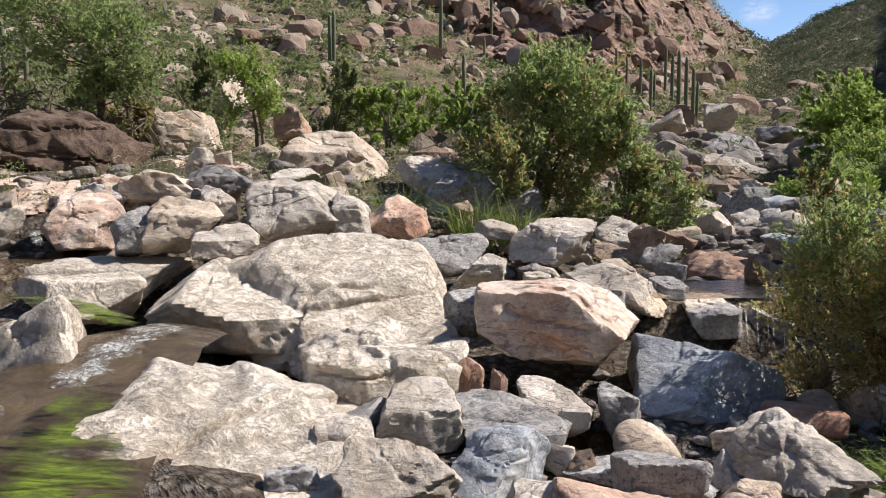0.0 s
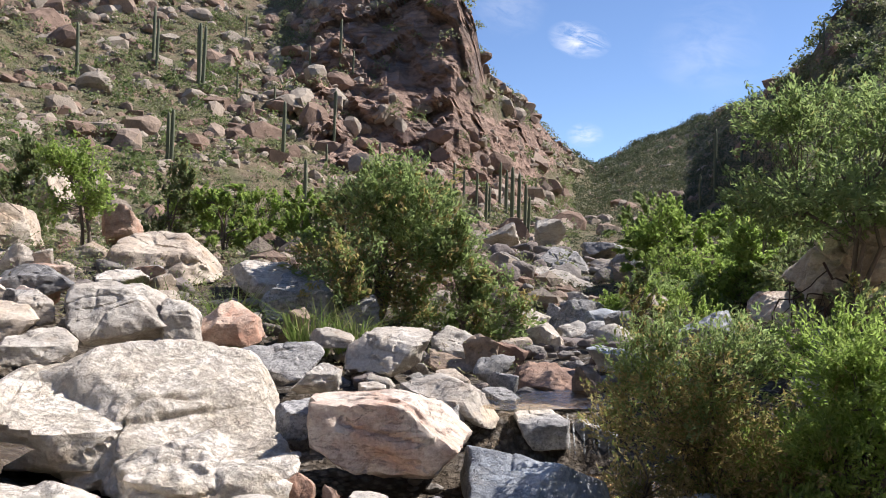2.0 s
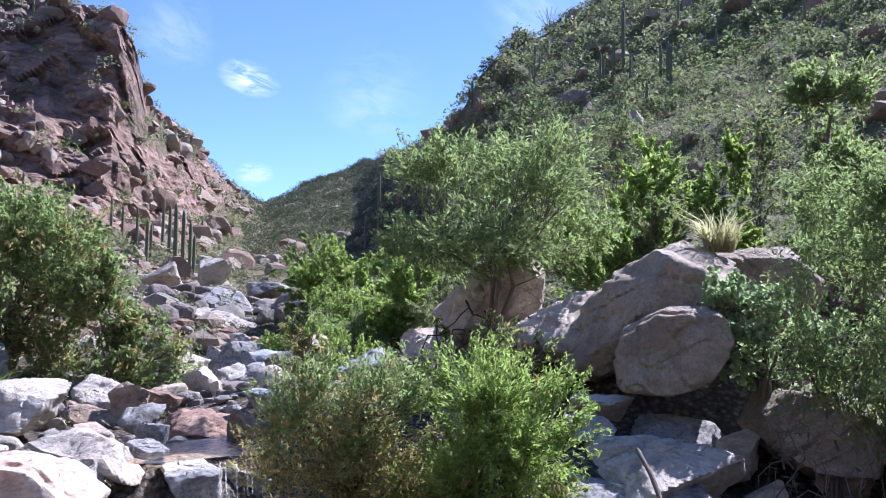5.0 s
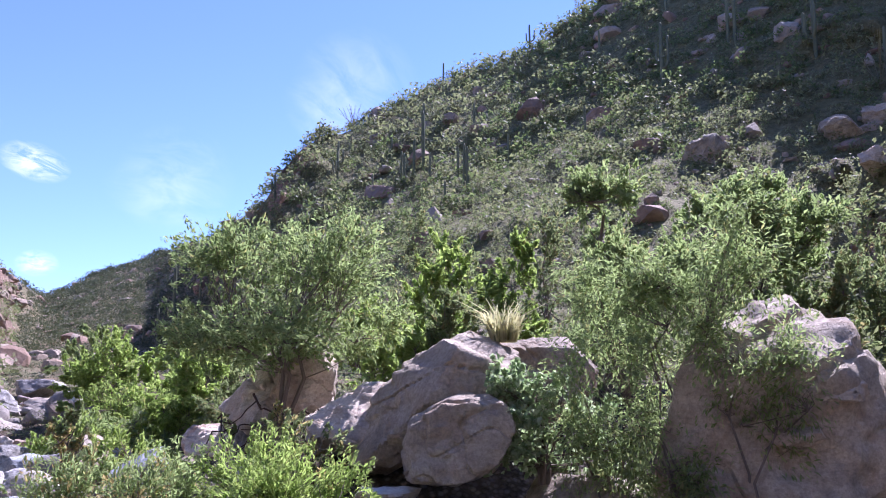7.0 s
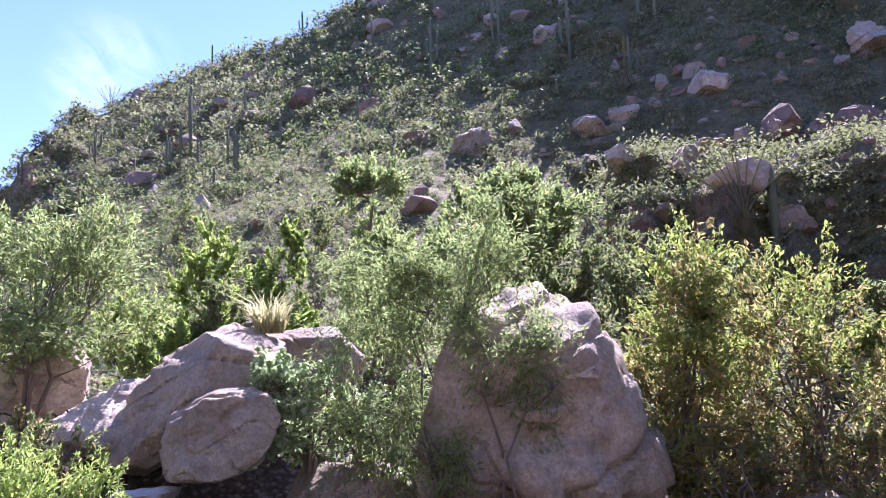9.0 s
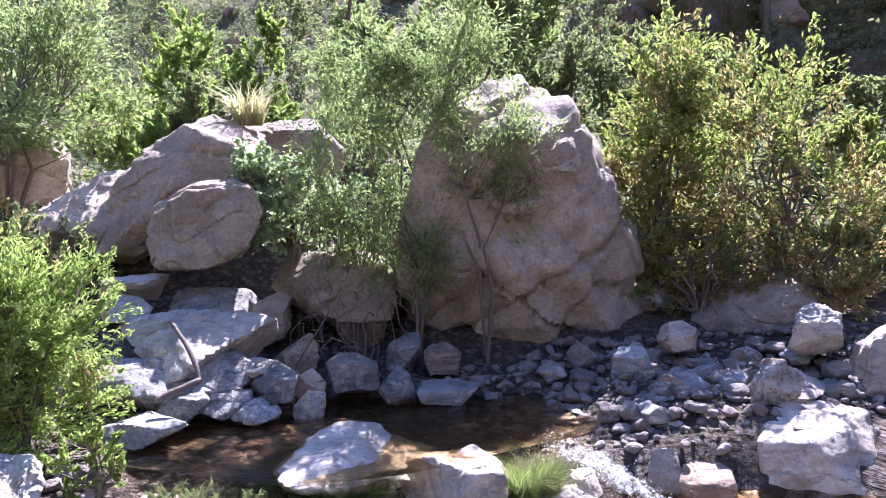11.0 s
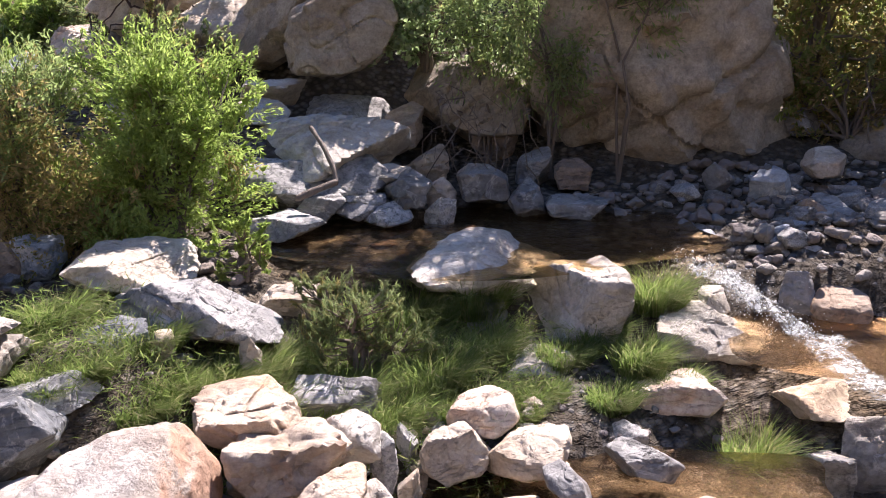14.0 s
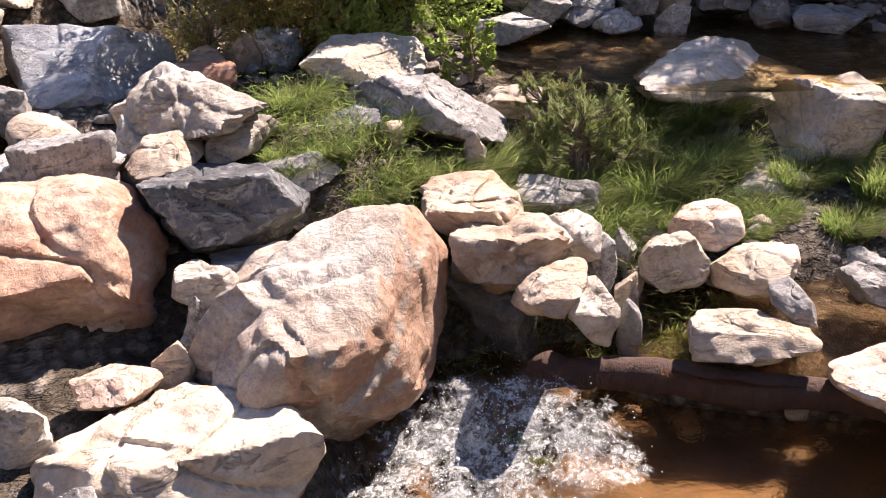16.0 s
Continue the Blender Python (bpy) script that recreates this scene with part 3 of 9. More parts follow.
def wet_shader():
    m, nt, bsdf = shader("wet_brown_chute")
    tc = nt.nodes.new("ShaderNodeTexCoord")
    v = tc.outputs["Object"]
    n = noise_tex(nt, v, 3.5, 7, 0.7, 0.8)
    nt.links.new(mix(nt, ramp(nt, n, (0.35, 0.0), (0.7, 1.0)), (0.05, 0.034, 0.02), (0.13, 0.095, 0.055)), bsdf.inputs["Base Color"])
    bsdf.inputs["Roughness"].default_value = 0.06
    bsdf.inputs["IOR"].default_value = 1.4
    b1 = bump(nt, None, noise_tex(nt, v, 8, 5, 0.6, 1.0), 0.6, 0.04)
    bump(nt, bsdf, noise_tex(nt, v, 34, 3, 0.6, 0.5), 0.5, 0.008, b1)
    return m


WET = wet_shader()



def slope_rock_shader(name="slope_stone", grey=0.0):
    m, nt, bsdf = shader(name)
    geo = nt.nodes.new("ShaderNodeNewGeometry")
    tc = nt.nodes.new("ShaderNodeTexCoord")
    n = noise_tex(nt, tc.outputs["Object"], 2.2, 6, 0.7)
    c = ramp(nt, geo.outputs["Random Per Island"], (0.0, (0.37, 0.30, 0.23)), (0.35, (0.44, 0.375, 0.295)), (0.65, (0.34, 0.23, 0.165)), (0.9, (0.27, 0.18, 0.13)))
    c = mix(nt, grey, c, (0.22, 0.22, 0.225))
    c = mix(nt, 0.6, c, ramp(nt, n, (0.3, 0.3), (0.7, 1.0)), "MULTIPLY")
    nt.links.new(c, bsdf.inputs["Base Color"])
    bsdf.inputs["Roughness"].default_value = 0.9
    bump(nt, bsdf, n, 0.8, 0.2)
    return m




# ---------- builders ----------
def mesh_of(name, verts, faces, material=None, smooth=False):
    """A mesh from arrays: verts (n, 3), faces (m, 3) or (m, 4)."""
    verts, faces = np.asarray(verts, np.float32), np.asarray(faces, np.int32)
    me = bpy.data.meshes.new(name)
    k = faces.shape[1]
    me.vertices.add(len(verts))
    me.vertices.foreach_set("co", verts.ravel())
    me.loops.add(faces.size)
    me.loops.foreach_set("vertex_index", faces.ravel())
    me.polygons.add(len(faces))
    me.polygons.foreach_set("loop_start", np.arange(0, faces.size, k, dtype=np.int32))
    me.polygons.foreach_set("use_smooth", np.full(len(faces), smooth))
    if material is not None:
        me.materials.append(material)
    me.update()
    me.validate()
    return me


def part(name, me, parent, label=""):
    ob = new(name, me)
    ob.parent = parent
    return tagged(ob, label)


def empty(name, x, y, z, yaw=0.0):
    ob = new(name)
    ob.matrix_world = pose(x, y, z, 0, 0, yaw)
    return ob


ICO = {}


def ico(sub):
    if sub not in ICO:
        bm = bmesh.new()
        bmesh.ops.create_icosphere(bm, subdivisions=sub, radius=1)
        bm.verts.ensure_lookup_table()
        ICO[sub] = (np.array([v.co for v in bm.verts]), np.array([[v.index for v in f.verts] for f in bm.faces]))
        bm.free()
    return ICO[sub]


def turned(rng, degrees):
    return np.array(Euler([radians(a) for a in rng.uniform(-degrees, degrees, 3)]).to_matrix())


def steps(p, rng, size):
    """Plateaus with short steep flanks, as broken stone has."""
    q = p @ turned(rng, 60) * np.array([1.0, 1.0, 1.8]) / size + rng.uniform(0, 50, 3)
    return np.tanh((vnoise(q) - 0.5) * 11) * 0.4


def stone_shape(seed, sub, size, cuts=(), sharp=60, rough=1.0, planes=6, boxy=0.35, own=False):
    """A stone cut by random and given planes, brought to its size, then broken and weathered; centred on the origin."""
    rng = np.random.RandomState(seed)
    d, faces = ico(sub)
    n = rng.normal(size=(max(planes, 1), 3))
    n /= np.linalg.norm(n, axis=1)[:, None]
    h = rng.uniform(0.5, 0.85, len(n)) + (9 if planes == 0 else 0)
    axes = np.concatenate([np.eye(3), -np.eye(3)]) @ turned(rng, 45 * (1 - boxy))
    axes = axes + rng.normal(scale=0.16, size=axes.shape)
    axes /= np.linalg.norm(axes, axis=1)[:, None]
    ah = np.full(6, 0.95 - boxy * 0.55) + rng.uniform(-0.1, 0.1, 6)
    n, h = np.concatenate([n, axes]), np.concatenate([h, ah])
    for a, b, c, k in cuts:
        v = np.array([a, b, c], float)
        n, h = np.concatenate([n, (v / np.linalg.norm(v))[None]]), np.append(h, k)
    if own:
        n, h = np.array([c[:3] for c in cuts], float), np.array([c[3] for c in cuts], float)
        chips = rng.normal(size=(7, 3))
        chips /= np.linalg.norm(chips, axis=1)[:, None]
        reach = 1 / (np.maximum(chips @ n.T, 0) / h).max(1)
        n, h = np.concatenate([n, chips]), np.concatenate([h, reach * rng.uniform(0.91, 0.985, 7)])
    r = (np.maximum(d @ n.T, 0) / h) ** sharp
    r = r.sum(1) ** (-1.0 / sharp)
    p = d * r[:, None] * (1.035 if own else 1.0)
    lo, hi = p.min(0), p.max(0)
    if own:
        size = hi - lo
    else:
        p = (p - (lo + hi) / 2) / (hi - lo) * np.asarray(size)
    s = float(np.prod(size)) ** (1 / 3)
    off = rng.uniform(0, 90, 3)
    block = np.clip(sharp / 40, 0.25, 1)
    amp = (fbm(p / s * 1.8 + off, 3) * 0.06 + fbm(p / s * 8 + off, 4) * 0.04) * rough
    amp = amp + steps(p, rng, s * 0.4) * 0.05 * rough * block + steps(p, rng, s * 0.15) * 0.024 * rough * block + steps(p, rng, s * 0.07) * 0.010 * rough * block
    ledge = np.abs(vnoise(p @ turned(rng, 40) / s * np.array([1.6, 1.6, 5]) + off) - 0.5)
    amp = amp - np.clip(0.04 - ledge, 0, 1) * 0.7 * rough
    crack = np.abs(vnoise(p @ turned(rng, 90) / s * np.array([2.2, 2.2, 3.4]) + off * 1.7) - 0.5)
    amp = amp - np.clip(0.03 - crack, 0, 1) * 0.8 * rough * block
    p = p + d * (amp * s)[:, None]
    return p, faces


SHADES = {"white": "pale cream gneiss", "bedrock": "cream water-worn bedrock", "tan": "tan granite", "orange": "orange iron-stained gneiss",
          "pink": "pink-streaked gneiss", "bank": "shade-darkened grey-tan bank granite", "flanked": "white and rust-orange gneiss", "blush": "cream and rust-stained gneiss", "grey": "blue-grey slate-like stone with white veins", "speckled": "speckled grey and white gneiss",
          "dark": "dark banded stone", "slate": "dark blue-grey slate", "red": "red-brown stone", "brown": "brown varnished stone", "earth": "dark brown earth"}


def boulder(x, y, z, w, d, h, yaw, kind, seed, cuts=(), label="", rough=1.0, sharp=60, name="boulder", boxy=0.35, planes=6, tip=0.0):
    """A boulder whose middle is at x, y, z, as wide, deep and high as given, turned by yaw."""
    big = max(w, d, h)
    sub = 5 if big > 0.06 * math.hypot(x, y) else 4 if big > 0.15 else 3
    p, f = stone_shape(seed, sub, (w, d, h), cuts, sharp, rough, planes, boxy)
    me = mesh_of(name, p, f, ROCK[kind], True)
    me.set_sharp_from_angle(angle=radians(33))
    ob = new(name, me)
    ob.matrix_world = pose(x, y, z, 0, 0, yaw) @ pose(0, 0, 0, tip)
    size = "huge" if big > 2 else "large" if big > 1 else "medium-sized" if big > 0.5 else "small"
    rest = "among other creek boulders" if z < 1.6 else "on the rocky bank"
    return tagged(ob, label or f"{size} {SHADES[kind]} boulder {rest}", "boulder" if big > 0.35 else "rock", "creek boulders")


def hewn(x, y, z, yaw, kind, seed, faces, label="", rough=1.0, sharp=70, name="boulder"):
    """A boulder cut by faces fitted to its outline in the camera's view: for each its normal and its distance from the
    middle; x to the side, y away, z up before the turn by yaw.
    """
    far = math.hypot(x, y)
    p, f = stone_shape(seed, 3, (1, 1, 1), faces, sharp, rough, 0, 0, True)
    big = float((p.max(0) - p.min(0)).max())
    p, f = stone_shape(seed, 6 if big > 0.09 * far + 0.25 else 5 if big > 0.035 * far else 4, (1, 1, 1), faces, sharp, rough, 0, 0, True)
    me = mesh_of(name, p, f, ROCK[kind], True)
    me.set_sharp_from_angle(angle=radians(33))
    ob = new(name, me)
    ob.matrix_world = pose(x, y, z, 0, 0, yaw)
    size = "huge" if big > 2 else "large" if big > 1 else "medium-sized" if big > 0.5 else "small"
    rest = "among other creek boulders" if z < 1.6 else "on the rocky bank"
    return tagged(ob, label or f"{size} {SHADES[kind]} boulder {rest}", "boulder" if big > 0.35 else "rock", "creek boulders")


def leaves(centres, length, width, rng, droop=0.0, up=0.35, along=None, facing=None):
    """One folded diamond leaf at each centre; along and facing: the way that each points and the side that it turns up."""
    n = len(centres)
    a = rng.normal(size=(n, 3))
    if along is not None:
        a = along + a * 0.55
    a[:, 2] = a[:, 2] * (0.7 if along is None else 1.0) - droop
    a /= np.linalg.norm(a, axis=1)[:, None] + 1e-9
    b = rng.normal(size=(n, 3))
    b[:, 2] *= up
    if facing is not None:
        b = np.cross(facing + rng.normal(size=(n, 3)) * 0.45, a)
    b -= (b * a).sum(1)[:, None] * a
    b /= np.linalg.norm(b, axis=1)[:, None] + 1e-9
    s = rng.uniform(0.6, 1.25, n)[:, None]
    c = np.cross(a, b) * (s * width * 0.25)
    v = np.stack([centres - a * s * length / 2, centres + b * s * width / 2 + c, centres + a * s * length / 2, centres - b * s * width / 2 + c], 1).reshape(-1, 3)
    k = np.arange(n)[:, None] * 4
    return v, np.concatenate([k, k + 1, k + 2, k + 3], 1)


def tube(points, radii, sides=6):
    """A tapering tube along points."""
    pts = np.asarray(points, float)
    t = np.gradient(pts, axis=0)
    t /= np.linalg.norm(t, axis=1)[:, None] + 1e-9
    ref = np.array([0.3, 0.9, 0.1]) if abs(t[0, 2]) > 0.7 else np.array([0, 0, 1.0])
    u = np.cross(t, ref)
    u /= np.linalg.norm(u, axis=1)[:, None] + 1e-9
    w = np.cross(t, u)
    ang = np.linspace(0, 2 * np.pi, sides, endpoint=False)
    v = pts[:, None] + (np.cos(ang)[None, :, None] * u[:, None] + np.sin(ang)[None, :, None] * w[:, None]) * np.asarray(radii)[:, None, None]
    f = []
    for i in range(len(pts) - 1):
        for k in range(sides):
            f.append((i * sides + k, i * sides + (k + 1) % sides, (i + 1) * sides + (k + 1) % sides, (i + 1) * sides + k))
    return v.reshape(-1, 3), np.array(f)


def joined(pieces):
    vs, fs, k = [], [], 0
    for v, f in pieces:
        vs.append(v)
        fs.append(np.asarray(f) + k)
        k += len(v)
    return np.concatenate(vs), np.concatenate(fs)


def plant(name, x, y, z, yaw, rx, ry, high, kind, seed, label, category, clear=0.12, stems=7, clumps=90, per=70, leaf=0.05, slim=0.45,
          dry="", dry_share=0.0, lobes=7, droop=0.1, trunk=0.02, spread=0.05, open_=0.5, ragged=1.3):
    """A shrub or small tree: stems from the base, twigs, and a crown of clumps of leaves in uneven lobes.
    clear: the bare share of its height below the crown."""
    rng = np.random.RandomState(seed)
    rx, ry, high, per = rx * 1.02, ry * 1.02, high * 1.0, int(per * 0.8)
    top = empty(name, x, y, z, yaw)
    tagged(top, label, category)
    # the crown: uneven lobes about the limbs, each a shell of leafy sprays with gaps between; low bushes reach the ground all round
    low = clear < 0.2
    mean = (rx + ry + high) / 3
    heads = max(lobes, 7) + (5 if low else 0)
    g = rng.normal(size=(heads, 3))
    g /= np.linalg.norm(g, axis=1)[:, None]
    mid = g * rng.uniform(0.25, 0.74, (heads, 1)) ** (0.8 if ragged < 2 else 0.65)
    size = rng.uniform(0.26, 0.46, heads) * (1.12 - 0.35 * np.linalg.norm(mid, axis=1))
    if low:
        mid[:, 2] = np.linspace(0.02, 0.74, heads)
        mid[:, :2] *= (rng.uniform(0.2, 0.72, heads) * np.sqrt(1.05 - mid[:, 2] ** 2) / (np.hypot(mid[:, 0], mid[:, 1]) + 1e-6))[:, None]
    pick = rng.choice(heads, clumps, p=size ** 2 / (size ** 2).sum())
    g = rng.normal(size=(clumps, 3)) + mid[pick] * 0.8 + np.array([0, 0, 0.35])
    g /= np.linalg.norm(g, axis=1)[:, None]
    shell = rng.uniform(0.02, 1, clumps)[:, None] ** min(open_, 0.42)
    tips = mid[pick] + g * shell * size[pick][:, None] * rng.uniform(0.8, 1.2, (clumps, 1)) * np.array([1, 1, 0.85 if not low else 0.8])
    tips = tips * np.array([rx, ry, 1.0])
    tips[:, 2] = high * (clear + (1 - clear) * (np.abs(tips[:, 2]) if low else np.clip(0.5 + 0.54 * tips[:, 2], 0.0, 1.0)))
    lob = (mid * np.array([rx, ry, 1.0]))[rng.permutation(heads)]
    lob[:, 2] = high * (clear + (1 - clear) * (np.abs(lob[:, 2]) if low else 0.5 + 0.5 * lob[:, 2]))
    lobes = heads
    way = g * 0.8 + np.array([0, 0, 0.55 - droop * 2.4]) + rng.normal(scale=0.35, size=g.shape)
    way /= np.linalg.norm(way, axis=1)[:, None] + 1e-9
    reach2 = rng.uniform(0.13, 0.26, clumps) * min(mean, 1.3)
    # stems and twigs
    base = np.zeros(3)
    forks, twigs = [], []
    for i in range(stems):
        a = rng.uniform(0, 2 * np.pi)
        j = rng.randint(lobes)
        end = lob[j, :3] * np.array([0.9, 0.9, 1.0])
        start = base + np.array([math.cos(a), math.sin(a), 0]) * trunk * (2.0 if stems > 1 else 0.0)
        s = np.linspace(0, 1, 7)[:, None]
        bend = np.array([0, 0, high * 0.15]) * np.sin(s * np.pi)
        pts = start + (end - start) * s ** np.array([1.35, 1.35, 0.9]) + bend + rng.normal(scale=0.035 * high, size=(7, 3)) * np.sin(s * 2.2)
        v, f = tube(pts, trunk * (1 - 0.75 * s[:, 0]), 6)
        part("trunk" if stems <= 4 else "stem", mesh_of("stem", v, f, BARK, True), top)
        forks += list(pts[2:])
    forks = np.array(forks)
    for p in tips[:: max(1, clumps // 90)]:
        q = forks[np.argmin(((forks - p) ** 2).sum(1) + np.maximum(forks[:, 2] - p[2], 0) * 9)]
        s = np.linspace(0, 1, 4)[:, None]
        pts = q + (p - q) * s + rng.normal(scale=0.012 * high, size=(4, 3)) * np.sin(s * np.pi)
        twigs.append(tube(pts, trunk * 0.28 * (1 - 0.7 * s[:, 0]), 4))
    v, f = joined(twigs)
    tagged(part("brushwood", mesh_of("brushwood", v, f, BARK, True), top), kind="stuff")
    chosen = rng.rand(clumps) >= dry_share * np.clip(2.0 - 2.0 * tips[:, 2] / high, 0.15, 2.0)
    for title, mat, used in (("crown", kind, chosen), ("dry_foliage", dry, ~chosen)):
        if not mat or not used.any():
            continue
        m = int(used.sum())
        u = rng.uniform(-0.6, 0.8, (m, per, 1))
        c = tips[used][:, None] + way[used][:, None] * u * reach2[used][:, None, None]
        c = c + rng.normal(size=(m, per, 3)) * spread * 0.62 * min(mean, 1.3) * (1.05 - np.abs(u))
        c = c.reshape(-1, 3)
        along, face = np.repeat(way[used], per, 0), np.repeat(g[used] * 0.8 + np.array([0, 0, 0.7]), per, 0)
        ok = (c[:, 2] > 0.03) & (c[:, 2] < high * 1.08)
        v, f = leaves(c[ok], leaf * 1.18, leaf * slim * 1.18, rng, droop, along=along[ok], facing=face[ok])
        part(title, mesh_of(name + "_" + title, v, f, LEAF[mat]), top)
    return top


def tuft(name, x, y, z, rx, ry, high, kind, seed, label, blades=500, width=0.006, lean=(0.0, 0.0), category="grass tuft"):
    """A tuft of arching blades."""
    rng = np.random.RandomState(seed)
    n = blades
    a, q = rng.uniform(0, 2 * np.pi, n), np.sqrt(rng.uniform(0, 1, n))
    root = np.stack([rx * 0.75 * q * np.cos(a), ry * 0.75 * q * np.sin(a), np.full(n, -0.03)], 1)
    out = np.stack([np.cos(a), np.sin(a), 0 * a], 1) * rng.uniform(0.1, 0.9, n)[:, None] + rng.normal(scale=0.35, size=(n, 3)) * np.array([1, 1, 0])
    out = out + np.array([lean[0], lean[1], 0])
    hgt = high * (0.3 + 0.8 * rng.rand(n) ** 1.5)[:, None]
    side = np.stack([-np.sin(a + 1), np.cos(a + 1), 0 * a], 1) * width * rng.uniform(0.6, 1.4, n)[:, None]
    mid = root + out * hgt * 0.28 + np.array([0, 0, 1]) * hgt * 0.62
    tip = root + out * hgt * 0.85 + np.array([0, 0, 1]) * hgt * rng.uniform(0.6, 1.0, n)[:, None]
    v = np.stack([root - side, root + side, mid + side * 0.8, mid - side * 0.8, tip + side * 0.15, tip - side * 0.15], 1).reshape(-1, 3)
    k = np.arange(n)[:, None] * 6
    f = np.concatenate([np.concatenate([k, k + 1, k + 2, k + 3], 1), np.concatenate([k + 3, k + 2, k + 4, k + 5], 1)])
    ob = new(name, mesh_of(name, v, f, LEAF[kind]))
    ob.location = (x, y, z)
    return tagged(ob, label, category, "creek grasses")


def ribbed(points, radii, ribs=11):
    """A fluted cactus stem with a rounded tip."""
    pts, radii = np.asarray(points, float), np.asarray(radii, float)
    v, f = tube(pts, radii, ribs * 2)
    v = v.reshape(len(pts), ribs * 2, 3)
    v[:, 1::2] = pts[:, None] + (v[:, 1::2] - pts[:, None]) * 0.82
    n = len(v) * ribs * 2
    tip = pts[-1] + (pts[-1] - pts[-2]) * 0.25
    v = np.concatenate([v.reshape(-1, 3), tip[None]])
    last = (len(pts) - 1) * ribs * 2
    cap = [(last + k, last + (k + 1) % (ribs * 2), n, n) for k in range(ribs * 2)]
    return v, f, np.array(cap)[:, :3]


def saguaro(place, high, seed, arms=0):
    rng = np.random.RandomState(seed)
    top = empty("saguaro", place[0], place[1], place[2] - 0.3, rng.uniform(0, 360))
    tagged(top, "tall ribbed grey-green saguaro cactus with upright arms on stony slope" if arms else "slender ribbed grey-green saguaro cactus on the stony slope", "cactus", "saguaros on the canyon sides")
    rad = 0.05 + 0.019 * high
    s = np.array([0, 0.1, 0.3, 0.6, 0.85, 0.95, 0.985, 1.0])
    lean = rng.normal(scale=0.012, size=2)
    pts = np.stack([lean[0] * high * s, lean[1] * high * s, (high + 0.3) * s], 1)
    stem = (pts, rad * np.array([0.8, 0.85, 1, 1, 0.92, 0.75, 0.5, 0.2]))
    todo = [("column", *stem)]
    for i in range(arms):
        a = rng.uniform(0, 2 * np.pi)
        z0, up = high * rng.uniform(0.35, 0.55), high * rng.uniform(0.25, 0.45)
        out = rad * rng.uniform(3.0, 4.5)
        q = np.array([(0, 0), (0.5, -0.03), (0.85, 0.05), (1.0, 0.25), (1.02, 0.7), (1.03, 0.93), (1.03, 1.0)])
        pts = np.stack([np.cos(a) * out * q[:, 0], np.sin(a) * out * q[:, 0], z0 + up * q[:, 1]], 1)
        todo.append(("arm", pts, rad * 0.7 * np.array([0.7, 0.8, 0.95, 1, 0.95, 0.7, 0.25])))
    for nm, pts, rr in todo:
        v, f, cap = ribbed(pts, rr, 9)
        tri = np.concatenate([f[:, [0, 1, 2]], f[:, [0, 2, 3]], cap])
        part(nm, mesh_of(nm, v, tri, CACTUS, True), top)
    return top


def pool(name, x, y, ra, rb, turn, level, mat, label, seed):
    """A sheet of water with an uneven rim that runs under its banks."""
    rng = np.random.RandomState(seed)
    n, rings = 48, 8
    a = np.linspace(0, 2 * np.pi, n, endpoint=False)
    wob = 1.15 + 0.12 * np.sin(2 * a + rng.uniform(0, 6)) + 0.08 * np.sin(5 * a + rng.uniform(0, 6))
    v, f = [(0, 0, 0)], []
    for k in range(1, rings + 1):
        for i in range(n):
            q = wob[i] * k / rings
            v.append((ra * q * math.cos(a[i]), rb * q * math.sin(a[i]), 0))
    me = bpy.data.meshes.new(name)
    for i in range(n):
        f.append((0, 1 + i, 1 + (i + 1) % n))
        for k in range(rings - 1):
            p, q = 1 + k * n, 1 + (k + 1) * n
            f.append((p + i, q + i, q + (i + 1) % n, p + (i + 1) % n))
    me.from_pydata(v, [], f)
    me.materials.append(mat)
    ob = new(name, me)
    ob.matrix_world = pose(x, y, level, 0, 0, turn)
    ob.visible_shadow = False
    return tagged(ob, label, "water", kind="structure")



def ribbon(name, pts, widths, mat, label, seed, lift=0.02, fine=1.0, cross=14, category="water", kind="structure", shadow=True, across=None):
    """A strip of running water or algae along points, ruffled by noise."""
    rng = np.random.RandomState(seed)
    p = np.asarray(pts, float)
    m = 16 * (len(p) - 1)
    s = np.linspace(0, len(p) - 1, m)
    k = np.arange(len(p))
    line = np.stack([np.interp(s, k, p[:, c]) for c in range(3)], 1)
    for _ in range(6):
        line[1:-1] = (line[:-2] + 2 * line[1:-1] + line[2:]) / 4
    wid = np.interp(s, k, widths)
    t = np.gradient(line, axis=0)
    side = np.stack([t[:, 1], -t[:, 0], 0 * t[:, 0]], 1)
    side /= np.linalg.norm(side, axis=1)[:, None] + 1e-9
    if across:
        side[:] = across
    u = np.linspace(-0.5, 0.5, cross)
    v = line[:, None] + side[:, None] * (u[None, :, None] * wid[:, None, None])
    v = v.reshape(-1, 3)
    v[:, 2] += fbm(v * 9 * fine + rng.uniform(0, 9, 3), 4) * lift * 2 - np.tile((2 * np.abs(u)) ** 4, m) * 0.03
    idx = np.arange(m * cross).reshape(m, cross)
    f = np.stack([idx[:-1, :-1], idx[1:, :-1], idx[1:, 1:], idx[:-1, 1:]], 2).reshape(-1, 4)
    me = mesh_of(name, v, f, mat, True)
    ends = np.clip(np.minimum(np.arange(m), m - 1 - np.arange(m)) / 10, 0, 1)
    rim = np.repeat(ends, cross) * np.tile(1 - (2 * np.abs(u)) ** 3, m)
    me.attributes.new("rim", "FLOAT", "POINT").data.foreach_set("value", rim.astype(np.float32))
    ob = new(name, me)
    ob.visible_shadow = shadow
    return tagged(ob, label, category, kind=kind)


